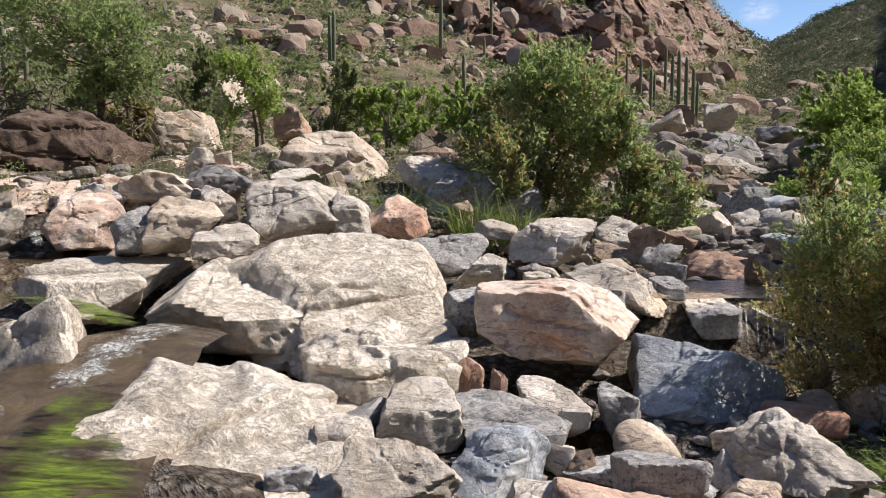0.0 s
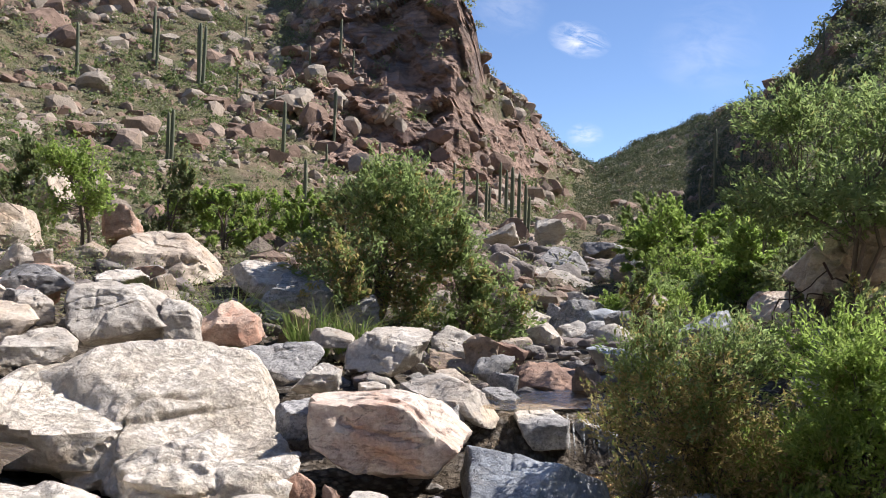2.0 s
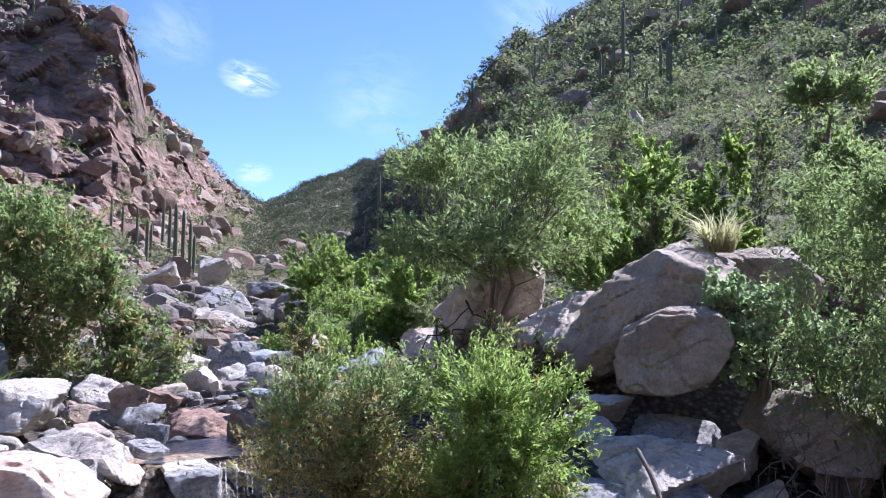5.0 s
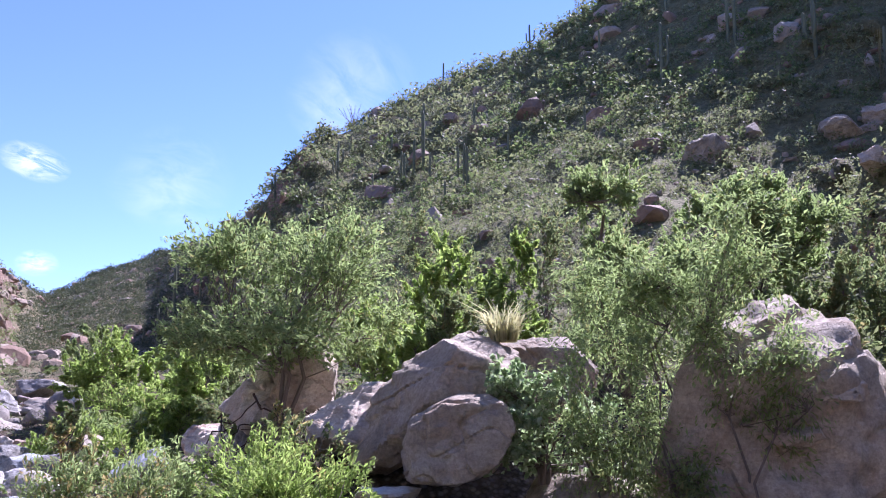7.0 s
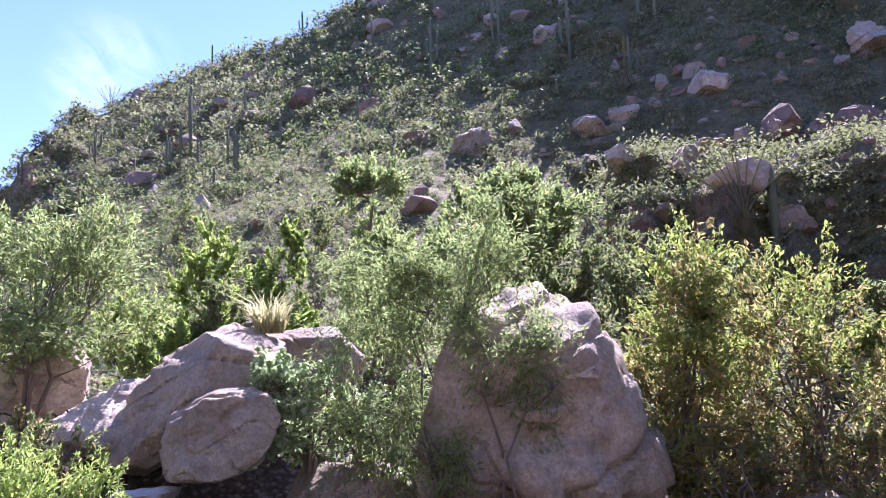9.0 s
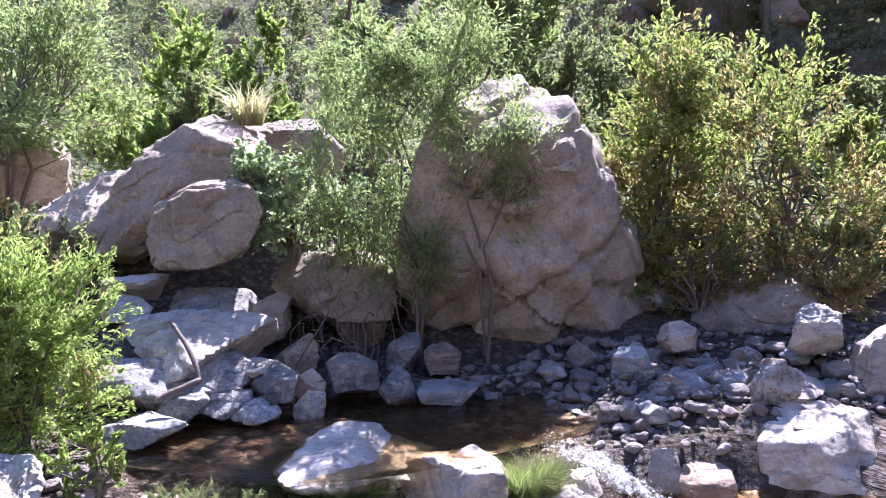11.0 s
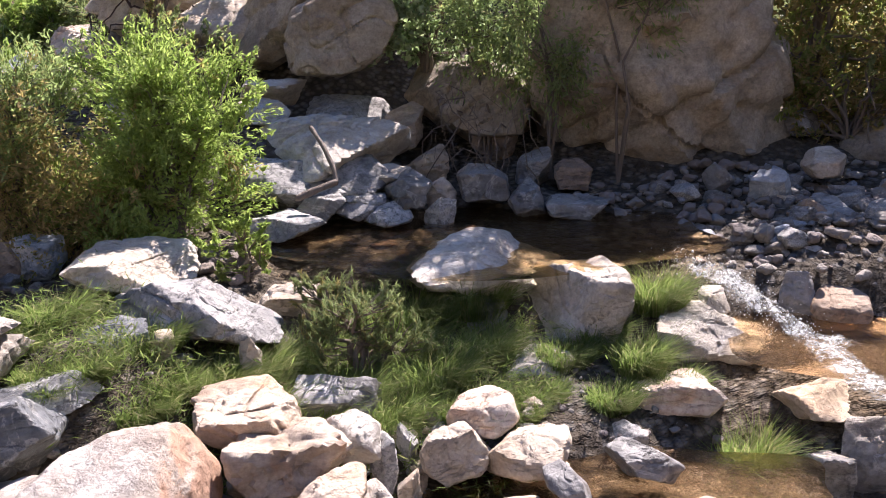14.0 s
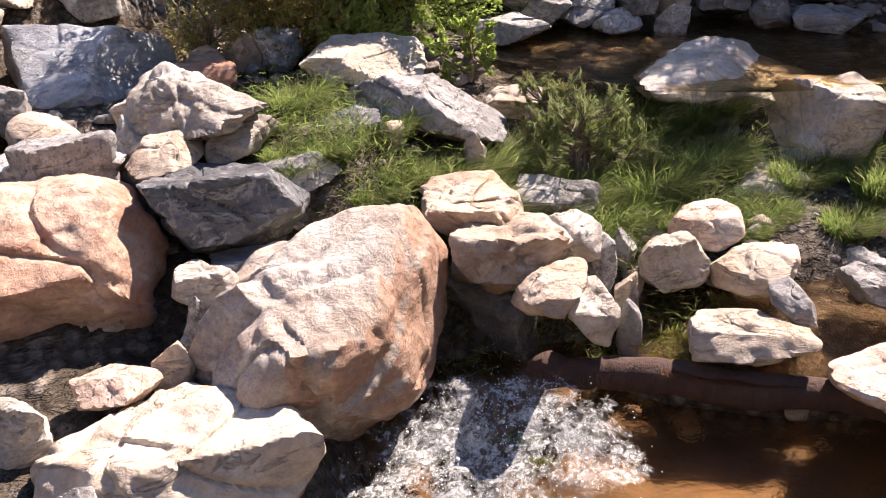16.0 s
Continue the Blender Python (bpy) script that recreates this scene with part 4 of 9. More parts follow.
def spray(name, pts, spread_, n, seed, label, size=0.006):
    """Drops and flecks of white water about a line of points."""
    rng = np.random.RandomState(seed)
    p = np.asarray(pts, float)
    i = rng.randint(0, len(p) - 1, n)
    f = rng.rand(n)[:, None]
    c = p[i] * (1 - f) + p[i + 1] * f + rng.normal(size=(n, 3)) * np.asarray(spread_)
    d, fc = ico(1)
    s = rng.uniform(0.4, 1.5, n)[:, None, None] * size * (1 + 1.5 * (rng.rand(n)[:, None, None] > 0.93))
    v = (c[:, None] + d[None] * s).reshape(-1, 3)
    f = (fc[None] + np.arange(n)[:, None, None] * len(d)).reshape(-1, 3)
    return tagged(new(name, mesh_of(name, v, f, DROP, True)), label, "water", kind="stuff")


COBBLES = {}


def cobbles(cx, cy, rx, ry, turn, n, small, large, kinds, seed, label, sink=0.25, loose=True, grey=0.55):
    """Loose stones strewn over an oval of the ground."""
    rng = np.random.RandomState(seed)
    ca, sa = math.cos(radians(turn)), math.sin(radians(turn))
    heap = []
    for _ in range(n):
        a, q = rng.uniform(0, 2 * np.pi), math.sqrt(rng.rand())
        u, w = rx * q * math.cos(a), ry * q * math.sin(a)
        x, y = cx + u * ca - w * sa, cy + u * sa + w * ca
        kind = kinds[rng.randint(len(kinds))]
        key = (kind, rng.randint(6))
        if key not in COBBLES:
            p, f = stone_shape(3000 + len(COBBLES), 3 if large < 0.2 else 4, (1.0, rng.uniform(0.6, 0.95), rng.uniform(0.45, 0.75)), (), 18, 1.0, boxy=0.25)
            COBBLES[key] = mesh_of("cobble", p, f, ROCK[kind], True)
        s = small + (large - small) * rng.rand() ** 2.2
        if not loose:
            p, f = stone_shape(rng.randint(9000), 2 if s < 0.12 else 3, (s, s * rng.uniform(0.6, 0.95), s * rng.uniform(0.4, 0.75)), (), 25, 1.0, boxy=0.25)
            heap.append((p + np.array([x, y, ground_z(x, y) + s * sink * 0.6]), f))
            continue
        ob = new("cobble", COBBLES[key])
        ob.matrix_world = pose(x, y, ground_z(x, y) + s * sink * 0.6, rng.uniform(-18, 18), rng.uniform(-18, 18), rng.uniform(0, 360)) @ Matrix.Diagonal((s, s, s, 1))
        tagged(ob, label, "rock", "loose stones of the creek")
    if heap:
        v, f = joined(heap)
        tagged(new("gravel", mesh_of("gravel", v, f, slope_rock_shader("creek_gravel", grey), True)), label, "stones", kind="stuff")


def stick(name, pts, radius, mat, label, category="stick", sides=10, seed=3):
    rng = np.random.RandomState(seed)
    p = np.asarray(pts, float)
    k = np.arange(len(p))
    s = np.linspace(0, len(p) - 1, 8 * len(p))
    line = np.stack([np.interp(s, k, p[:, c]) for c in range(3)], 1)
    for _ in range(5):
        line[1:-1] = (line[:-2] + 2 * line[1:-1] + line[2:]) / 4
    line[1:-1] += (fbm(line[1:-1] * 2.5 + seed, 2) * radius * 0.8)[:, None]
    rad = radius * (1 - 0.25 * s / s[-1]) * (1 + 0.9 * fbm(line * 6 + seed, 2))
    rad[0] *= 0.6
    rad[-1] *= 0.4
    v, f = tube(line, rad, sides)
    caps = np.array([[0, q, q + 1, q + 1] for q in range(1, sides - 1)])[:, :3]
    tri = np.concatenate([f[:, [0, 1, 2]], f[:, [0, 2, 3]], caps, caps + len(v) - sides])
    return tagged(new(name, mesh_of(name, v, tri, mat, True)), label, category)


def ocotillo(place, high, seed):
    rng = np.random.RandomState(seed)
    top = empty("ocotillo", place[0], place[1], place[2] - 0.1)
    tagged(top, "spreading green ocotillo with many long thorny wands", "ocotillo")
    for i in range(13):
        a, lean = rng.uniform(0, 2 * np.pi), rng.uniform(0.15, 0.9)
        s = np.linspace(0, 1, 7)
        q = s ** 1.2 * lean * high
        pts = np.stack([np.cos(a) * q, np.sin(a) * q, high * s * (1 - 0.25 * lean * s)], 1)
        v, f = tube(pts, 0.024 * (1 - 0.5 * s), 6)
        part("wand", mesh_of("wand", v, f, LEAF["scrub"], True), top)
    return top


def cloud(bearing, rise, wide, high, seed, thick, tilt=0.0):
    """A thin wisp of high cloud."""
    dist = 1800.0
    b, e = radians(bearing), radians(rise)
    eye = Vector((0, 0, EYE_Z))
    at = eye + dist * Vector((math.sin(b) * math.cos(e), math.cos(b) * math.cos(e), math.sin(e)))
    w, h = dist * radians(wide) / 2, dist * radians(high) / 2
    me = mesh_of("cloud", [(-w, -h, 0), (w, -h, 0), (w, h, 0), (-w, h, 0)], [(0, 1, 2, 3)], cloud_shader(w, h, seed, thick))
    ob = new("cloud", me)
    ob.matrix_world = look(at, eye) @ pose(0, 0, 0, 0, 0, tilt)
    ob.visible_shadow = False
    return tagged(ob, "thin white wisp of high cloud in blue sky", "cloud", kind="structure")


def cloud_shader(w, h, seed, thick):
    m, nt, bsdf = shader("cloud_wisp")
    nt.nodes.remove(bsdf)
    tc = nt.nodes.new("ShaderNodeTexCoord")
    mp = nt.nodes.new("ShaderNodeMapping")
    mp.inputs["Scale"].default_value = (1 / w, 1 / h, 1)
    nt.links.new(tc.outputs["Object"], mp.inputs["Vector"])
    fall = nt.nodes.new("ShaderNodeTexGradient")
    fall.gradient_type = "SPHERICAL"
    nt.links.new(mp.outputs[0], fall.inputs["Vector"])
    sh = nt.nodes.new("ShaderNodeMapping")
    sh.inputs["Location"].default_value = (seed * 3.7, seed * 1.9, 0)
    sh.inputs["Scale"].default_value = (0.9, 1.5, 1)
    nt.links.new(mp.outputs[0], sh.inputs["Vector"])
    n = noise_tex(nt, sh.outputs[0], 1.3, 7, 0.6, 0.9)
    dens = maths(nt, "MULTIPLY", ramp(nt, n, (0.38, 0.0), (0.72, 1.0)), ramp(nt, fall.outputs["Fac"], (0.0, 0.0), (0.75, 1.0)))
    em = nt.nodes.new("ShaderNodeEmission")
    em.inputs["Color"].default_value = (0.95, 0.97, 1.0, 1)
    em.inputs["Strength"].default_value = 0.75
    tr = nt.nodes.new("ShaderNodeBsdfTransparent")
    mx = nt.nodes.new("ShaderNodeMixShader")
    nt.links.new(maths(nt, "MULTIPLY", dens, thick), mx.inputs[0])
    nt.links.new(tr.outputs[0], mx.inputs[1])
    nt.links.new(em.outputs[0], mx.inputs[2])
    nt.links.new(mx.outputs[0], nt.nodes["Material Output"].inputs["Surface"])
    return m



def tangle(name, x, y, z, yaw, wide, deep, high, n, seed, mat, label, radius=0.012):
    """A tangle of hanging roots and dry sticks over a bank."""
    rng = np.random.RandomState(seed)
    pieces = []
    for _ in range(n):
        a = np.array([rng.uniform(-wide, wide) / 2, rng.uniform(-deep, deep) / 2, rng.uniform(0.3, 1.0) * high])
        b = a + np.array([rng.normal() * 0.25 * wide, -abs(rng.normal()) * deep * 0.4, -rng.uniform(0.2, 0.9) * high])
        s = np.linspace(0, 1, 6)[:, None]
        pts = a + (b - a) * s + np.array([0, 0, 0.15 * high]) * np.sin(s * np.pi) + rng.normal(scale=0.04 * high, size=(6, 3))
        pieces.append(tube(pts, radius * rng.uniform(0.5, 1.5) * (1 - 0.6 * s[:, 0]), 5))
    v, f = joined(pieces)
    ob = new(name, mesh_of(name, v, f, mat, True))
    ob.matrix_world = pose(x, y, z, 0, 0, yaw)
    return tagged(ob, label, "roots", kind="stuff")


def ground_cover(name, near, far, b0, b1, n, kind, seed, label, size=0.22, m=34, leaf=0.06, slim=0.3):
    """Low weeds and seedlings strewn over a sector of the bank."""
    rng = np.random.RandomState(seed)
    b, r = np.radians(rng.uniform(b0, b1, n)), rng.uniform(near, far, n)
    x, y = r * np.sin(b), r * np.cos(b)
    keep = fbm(np.stack([x, y, 0 * x], 1) * 0.9 + seed, 3) > -0.06
    x, y = x[keep], y[keep]
    z = np.array([ground_z(i, j) for i, j in zip(x, y)])
    s = size * rng.uniform(0.4, 1.5, len(x))
    g = rng.normal(size=(len(x), m, 3)) * np.array([0.6, 0.6, 0.5])
    g[:, :, 2] = np.abs(g[:, :, 2])
    c = np.stack([x, y, z], 1)[:, None] + g * s[:, None, None]
    v, f = leaves(c.reshape(-1, 3), leaf, leaf * slim, rng, up=0.5)
    return tagged(new(name, mesh_of(name, v, f, LEAF[kind])), label, "weeds", kind="stuff")



# ---------- the ground: one sheet from the creek bed up both canyon sides ----------
def build_ground():
    nb, nr = LAND.shape[:2]
    idx = np.arange(nb * nr).reshape(nb, nr)
    f = np.stack([idx[:-1, :-1], idx[:-1, 1:], idx[1:, 1:], idx[1:, :-1]], 2).reshape(-1, 4)
    me = mesh_of("ground", LAND.reshape(-1, 3), f, land_shader(), True)
    bare = (CLIFF[:-1, :-1] > 0.25).ravel()
    me.polygons.foreach_set("use_smooth", ~bare)
    at = me.attributes.new("cliff", "FLOAT", "POINT")
    at.data.foreach_set("value", CLIFF.ravel().astype(np.float32))
    r = np.hypot(LAND[:, :, 0], LAND[:, :, 1])
    at = me.attributes.new("slope", "FLOAT", "POINT")
    at.data.foreach_set("value", np.clip((r - 12) / 10, 0, 1).ravel().astype(np.float32))
    at = me.attributes.new("grassy", "FLOAT", "POINT")
    at.data.foreach_set("value", np.repeat(np.clip((BEARINGS - 28) / 8, 0, 1), nr).astype(np.float32))
    return tagged(new("ground", me), "gravelly creek bed rising into stony canyon slopes and cliffs", "ground", kind="structure")


build_ground()
for _i, (_x, _y, _a, _b, _t, _l, _d) in enumerate(POOLS):
    pool("water", _x, _y, _a, _b, _t, _l, RIFFLE if _i in (0, 1, 2) else WATER, "clear brown creek water in a rocky pool", 50 + _i)
    if _i < 1:
        pool("creek_sand", _x, _y, _a * 0.9, _b * 0.9, _t, _l - 0.09, SAND, "rusty brown sand under the clear creek water", 50 + _i)


def slope_stuff():
    """Loose rocks and scrub strewn over both canyon sides."""
    rng = np.random.RandomState(4)
    rows = LAND[:, 95:349]
    b = np.repeat(BEARINGS[:, None], rows.shape[1], 1)
    r = np.hypot(rows[:, :, 0], rows[:, :, 1])
    rise = np.degrees(np.arctan2(rows[:, :, 2] - EYE_Z, r))
    seen = (b > -38) & (b < 100) & (r > 13)
    p, c, rr, bb = rows[seen], CLIFF[:, 95:349][seen], r[seen], b[seen]
    area = np.abs(np.gradient(r, axis=1)[seen]) * rr
    view = np.abs(np.gradient(rise, axis=1)[seen]) + 0.004
    clump = fbm(p * 0.09 + 7, 3) + 0.5
    # rocks: broken blocks, thickest on the sunny side
    w = (area / area.sum() + view / view.sum()) * np.clip(0.25 + 2.6 * (clump - 0.42), 0.06, 1) * (1 - 0.8 * c) * np.where(bb > 19, 0.10, 1.0)
    pick = rng.choice(len(p), 8500, p=w / w.sum())
    vs, fs, count = [], [], 0
    size = np.exp(rng.normal(-1.25, 0.62, len(pick))) * np.clip(rr[pick] / 42, 0.5, 1.8)
    for k, i in enumerate(pick):
        s = min(size[k], 1.9, 0.03 * rr[i])
        d, f = ico(2 if s > 0.5 else 1)
        q = d * rng.uniform(0.75 if s < 0.5 else 0.92, 1.0, (len(d), 1))
        for _ in range(9 if s > 0.5 else 3):
            cut = rng.normal(size=3)
            cut /= np.linalg.norm(cut)
            over = np.maximum(q @ cut - rng.uniform(0.4, 0.7), 0)
            q = q - over[:, None] * cut
        t = rng.uniform(0, 6.28)
        q = q * s * rng.uniform(0.6, 1.25, 3) * np.array([1.1, 1.1, 0.9])
        q = np.stack([q[:, 0] * math.cos(t) - q[:, 1] * math.sin(t), q[:, 0] * math.sin(t) + q[:, 1] * math.cos(t), q[:, 2]], 1)
        vs.append(q + p[i] + np.array([0, 0, -0.05 * s]))
        fs.append(f + count)
        count += len(d)
    ob = new("slope_rocks", mesh_of("slope_rocks", np.concatenate(vs), np.concatenate(fs), slope_rock_shader()))
    tagged(ob, "loose tan and reddish rocks strewn over the canyon slopes", "rocks", kind="stuff")
    # scrub: rounded bushes of many leaves, dense on the shady side and at the bend
    scarp = np.clip((bb - 70) / 5, 0, 1) * np.clip((11 - np.degrees(np.arctan2(p[:, 2] - EYE_Z, rr))) / 3, 0, 1)
    base = (0.35 * area / area.sum() + view / view.sum()) * (1 - 0.85 * c) * (1 - 0.75 * scarp)
    sunny, shady, bent = bb < 19, bb > 32, (bb >= 19) & (bb <= 32)
    for title, where, count, m, mat, low, high, label in (
            ("slope_scrub", sunny, 1700, 75, "scrub", 0.009, 0.026, "rounded grey-green desert scrub dotting the sunny slope"),
            ("slope_brush", sunny, 800, 85, "brush", 0.010, 0.028, "greener brush in the folds of the sunny slope"),
            ("slope_herbs", sunny, 3200, 16, "straw_scrub", 0.003, 0.008, "low dry herbs between the slope rocks"),
            # the bend uses the darkened scrub leaf in place of shade
            ("slope_scrub", bent, 3800, 44, "shaded_scrub", 0.003, 0.010, "dark scrub covering the far hill at the bend"),
            ("slope_brush", bent, 2000, 44, "shaded_scrub", 0.003, 0.010, "dark green brush covering the far hill at the bend"),
            ("slope_scrub", shady, 7500, 60, "scrub", 0.007, 0.022, "rounded grey-green desert scrub covering the steep slope"),
            ("slope_brush", shady, 2400, 70, "brush", 0.007, 0.022, "greener brush in the folds of the steep slope"),
            ("slope_herbs", shady, 5000, 18, "straw_scrub", 0.004, 0.010, "low dry herbs over the steep slope")):
        w = base * where * np.clip(1.2 - clump if mat != "brush" else 0.55 + (fbm(p * 0.07 + 30, 3) + 0.05) * 2, 0.03, 1) ** 2
        pick = rng.choice(len(p), count, p=w / w.sum())
        s = np.clip(rr[pick] * (low + (high - low) * rng.rand(count) ** 2.2), 0.15, 1.25 if where is sunny else 1.8)
        g = rng.normal(size=(count, m, 3))
        g /= np.linalg.norm(g, axis=2)[:, :, None]
        g[:, :, 2] = np.abs(g[:, :, 2])
        knob = 0.8 + 0.75 * fbm((g * 1.9 + rng.uniform(0, 80, (count, 1, 3))).reshape(-1, 3), 2).reshape(count, m, 1)
        out = g * knob * rng.uniform(0.3, 1.0, (count, m, 1)) ** 0.4
        out = out * (s[:, None, None] * np.stack([rng.uniform(0.8, 1.2, count), rng.uniform(0.8, 1.2, count), rng.uniform(0.8, 1.5, count)], 1)[:, None])
        c3 = (p[pick][:, None] + out + np.array([0, 0, -0.05])).reshape(-1, 3)
        l3 = np.repeat(s * 0.27, m)[:, None] * rng.uniform(0.7, 1.2, (count * m, 1))
        v, f = leaves(np.zeros_like(c3), 1.0, 0.95, rng, facing=g.reshape(-1, 3) + np.array([0, 0, 0.3]))
        v = (v.reshape(-1, 4, 3)[:, :3] * l3[:, None]+ c3[:, None]).reshape(-1, 3)
        ob = new(title, mesh_of(title, v, np.arange(len(v)).reshape(-1, 3), LEAF[mat]))
        tagged(ob, label, "scrub", kind="stuff")


slope_stuff()



# ---------- boulders, plants and what lies in the creek ----------

# bedrock shoulder beside the chute
boulder(-2.71, 5.12, 0.79, 1.08, 1.11, 1.86, 28, 'bedrock', 4835, label='rounded cream bedrock hump across the chute', rough=0.9, sharp=14, name='bedrock', planes=2)

# boulders of the middle creek
boulder(-4.34, 9.37, 2.13, 0.79, 0.67, 0.35, 25, 'tan', 1426)
boulder(-3.58, 9.36, 2.16, 0.68, 0.58, 0.43, 21, 'pink', 232)
boulder(-3.01, 8.98, 2.20, 0.80, 0.68, 0.40, 19, 'tan', 7490)
boulder(-2.95, 10.44, 2.45, 0.37, 0.31, 0.42, 16, 'white', 7072)
boulder(-2.67, 10.41, 2.46, 0.23, 0.20, 0.32, 14, 'white', 1296)
boulder(-4.47, 8.50, 1.88, 0.58, 0.50, 0.53, 28, 'white', 1406)
boulder(-5.18, 9.66, 2.26, 0.66, 0.56, 0.35, 28, 'tan', 2498)
boulder(-4.11, 13.88, 2.88, 1.21, 1.03, 0.76, 17, 'tan', 7492)
boulder(-2.36, 13.78, 2.94, 0.67, 0.57, 0.71, 10, 'orange', 1197)
boulder(-4.76, 18.52, 3.68, 1.19, 1.01, 1.22, 14, 'tan', 637)

# boulders in the foreground pit
boulder(0.26, 4.02, 1.06, 0.56, 0.48, 0.40, -4, 'grey', 5843, cuts=[(-0.5, -0.5, 0.9, 0.55)])
boulder(-0.20, 3.73, 1.10, 0.58, 0.49, 0.40, 3, 'white', 4713, cuts=[(-0.1, -0.6, 0.8, 0.55)])
boulder(-0.67, 3.81, 1.03, 0.31, 0.26, 0.26, 10, 'speckled', 2777)
boulder(-0.53, 4.16, 1.10, 0.25, 0.21, 0.30, 7, 'white', 7750, boxy=0.6)
boulder(-0.43, 4.51, 1.13, 0.24, 0.20, 0.25, 5, 'dark', 956)
boulder(0.15, 5.12, 1.17, 0.21, 0.18, 0.39, -2, 'orange', 2676)
boulder(0.33, 5.00, 1.13, 0.12, 0.10, 0.38, -4, 'orange', 1007)
boulder(1.11, 4.48, 0.97, 0.37, 0.32, 0.32, -14, 'tan', 5371, rough=0.6, sharp=7)
boulder(0.58, 4.19, 1.02, 0.19, 0.16, 0.23, -8, 'white', 2325)
boulder(0.69, 4.09, 1.03, 0.18, 0.15, 0.20, -10, 'brown', 4848)
boulder(0.96, 3.93, 0.99, 0.85, 0.51, 0.30, -14, 'speckled', 2667)
boulder(1.75, 4.53, 1.02, 0.38, 0.32, 0.19, -21, 'dark', 2432)
boulder(2.08, 4.82, 1.03, 0.51, 0.43, 0.23, -23, 'orange', 7955, rough=0.7, sharp=8)
boulder(1.55, 4.58, 1.00, 0.15, 0.12, 0.19, -19, 'pink', 1296)
boulder(1.29, 3.69, 0.97, 0.37, 0.32, 0.5, -18, 'white', 1342, rough=1.3)
boulder(0.99, 3.77, 0.98, 0.45, 0.32, 0.48, -13, 'speckled', 5954)
boulder(0.58, 3.46, 0.97, 0.72, 0.62, 0.38, -10, 'white', 197)
boulder(2.23, 5.02, 1.05, 0.29, 0.24, 0.24, -24, 'brown', 7896)
boulder(2.44, 5.41, 1.09, 0.18, 0.15, 0.35, -24, 'tan', 6560)
boulder(2.48, 4.92, 1.08, 0.30, 0.25, 0.30, -27, 'brown', 4050)

# upstream stones
boulder(5.36, 14.84, 1.93, 0.72, 0.61, 0.43, -20, 'white', 5190)
boulder(6.43, 24.60, 3.30, 1.19, 1.01, 0.97, -14, 'white', 2258)
boulder(8.34, 25.94, 3.45, 0.97, 0.82, 1.18, -18, 'white', 2312)
boulder(8.48, 21.73, 2.97, 1.22, 1.04, 0.58, -21, 'dark', 444)
boulder(3.83, 12.74, 1.67, 0.65, 0.56, 0.57, -16, 'white', 4474)
boulder(4.43, 13.01, 1.72, 0.54, 0.46, 0.58, -18, 'speckled', 7106)
boulder(2.52, 9.37, 1.51, 0.56, 0.48, 0.47, -15, 'red', 6132)
boulder(1.96, 9.39, 1.46, 0.67, 0.57, 0.36, -11, 'brown', 5442)
boulder(2.84, 8.28, 1.44, 0.96, 0.86, 0.36, -18, 'red', 1547)
boulder(3.66, 8.16, 1.64, 1.11, 0.78, 0.33, -24, 'grey', 1663)
boulder(3.51, 10.69, 1.59, 0.51, 0.43, 0.34, -18, 'pink', 4627)
boulder(4.22, 11.01, 1.62, 0.69, 0.58, 0.48, -21, 'speckled', 3147, boxy=0.6)
boulder(3.41, 10.13, 1.58, 0.21, 0.18, 0.31, -18, 'tan', 5953)
boulder(7.56, 18.84, 2.51, 0.93, 0.79, 0.53, -22, 'tan', 2188)
boulder(7.42, 16.70, 2.53, 0.72, 0.61, 0.48, -24, 'white', 5790)
boulder(2.14, 7.97, 1.42, 0.32, 0.27, 0.32, -14, 'speckled', 6063)

# rocks on the far bank
boulder(5.92, 8.57, 2.08, 0.50, 0.43, 0.65, -34, 'dark', 2753)
boulder(4.86, 9.12, 1.87, 0.64, 0.55, 0.59, -28, 'grey', 6619)
boulder(4.60, 6.61, 1.77, 0.48, 0.41, 0.82, -34, 'speckled', 6057)
boulder(4.90, 3.46, 1.03, 0.23, 0.19, 0.35, -52, 'speckled', 7497)
boulder(5.20, 3.70, 1.15, 0.27, 0.23, 0.26, -52, 'tan', 2416)
boulder(5.99, 3.35, 1.23, 0.29, 0.25, 0.35, -59, 'dark', 5488)
boulder(6.78, -0.13, 1.22, 0.69, 0.58, 0.59, -90, 'white', 6606, boxy=0.5)
boulder(6.09, 0.56, 1.14, 0.35, 0.30, 0.43, -83, 'speckled', 2207)
boulder(6.45, 0.91, 1.07, 0.31, 0.26, 0.26, -80, 'dark', 7458)
boulder(5.68, 1.05, 0.89, 0.30, 0.26, 0.23, -78, 'speckled', 6697)
boulder(5.25, 1.10, 0.79, 0.24, 0.20, 0.33, -76, 'dark', 6349)

# grassy bar between the pools
boulder(3.44, 2.15, 0.51, 0.39, 0.33, 0.24, -54, 'pink', 1330, sharp=8)
boulder(4.38, 0.45, 0.37, 0.34, 0.24, 0.37, -82, 'dark', 2530)
boulder(4.16, 2.57, 0.76, 0.20, 0.17, 0.15, -55, 'grey', 5942)
boulder(2.37, 3.20, 1.00, 0.12, 0.10, 0.14, -34, 'tan', 4313, sharp=7)
boulder(2.64, 2.91, 0.85, 0.12, 0.10, 0.34, -39, 'white', 533)
boulder(3.40, 3.39, 0.86, 0.51, 0.31, 0.24, -43, 'tan', 5984)
boulder(3.37, 2.63, 0.70, 0.21, 0.18, 0.24, -50, 'tan', 7027)
boulder(4.05, 2.51, 0.77, 0.26, 0.22, 0.19, -56, 'speckled', 7338)
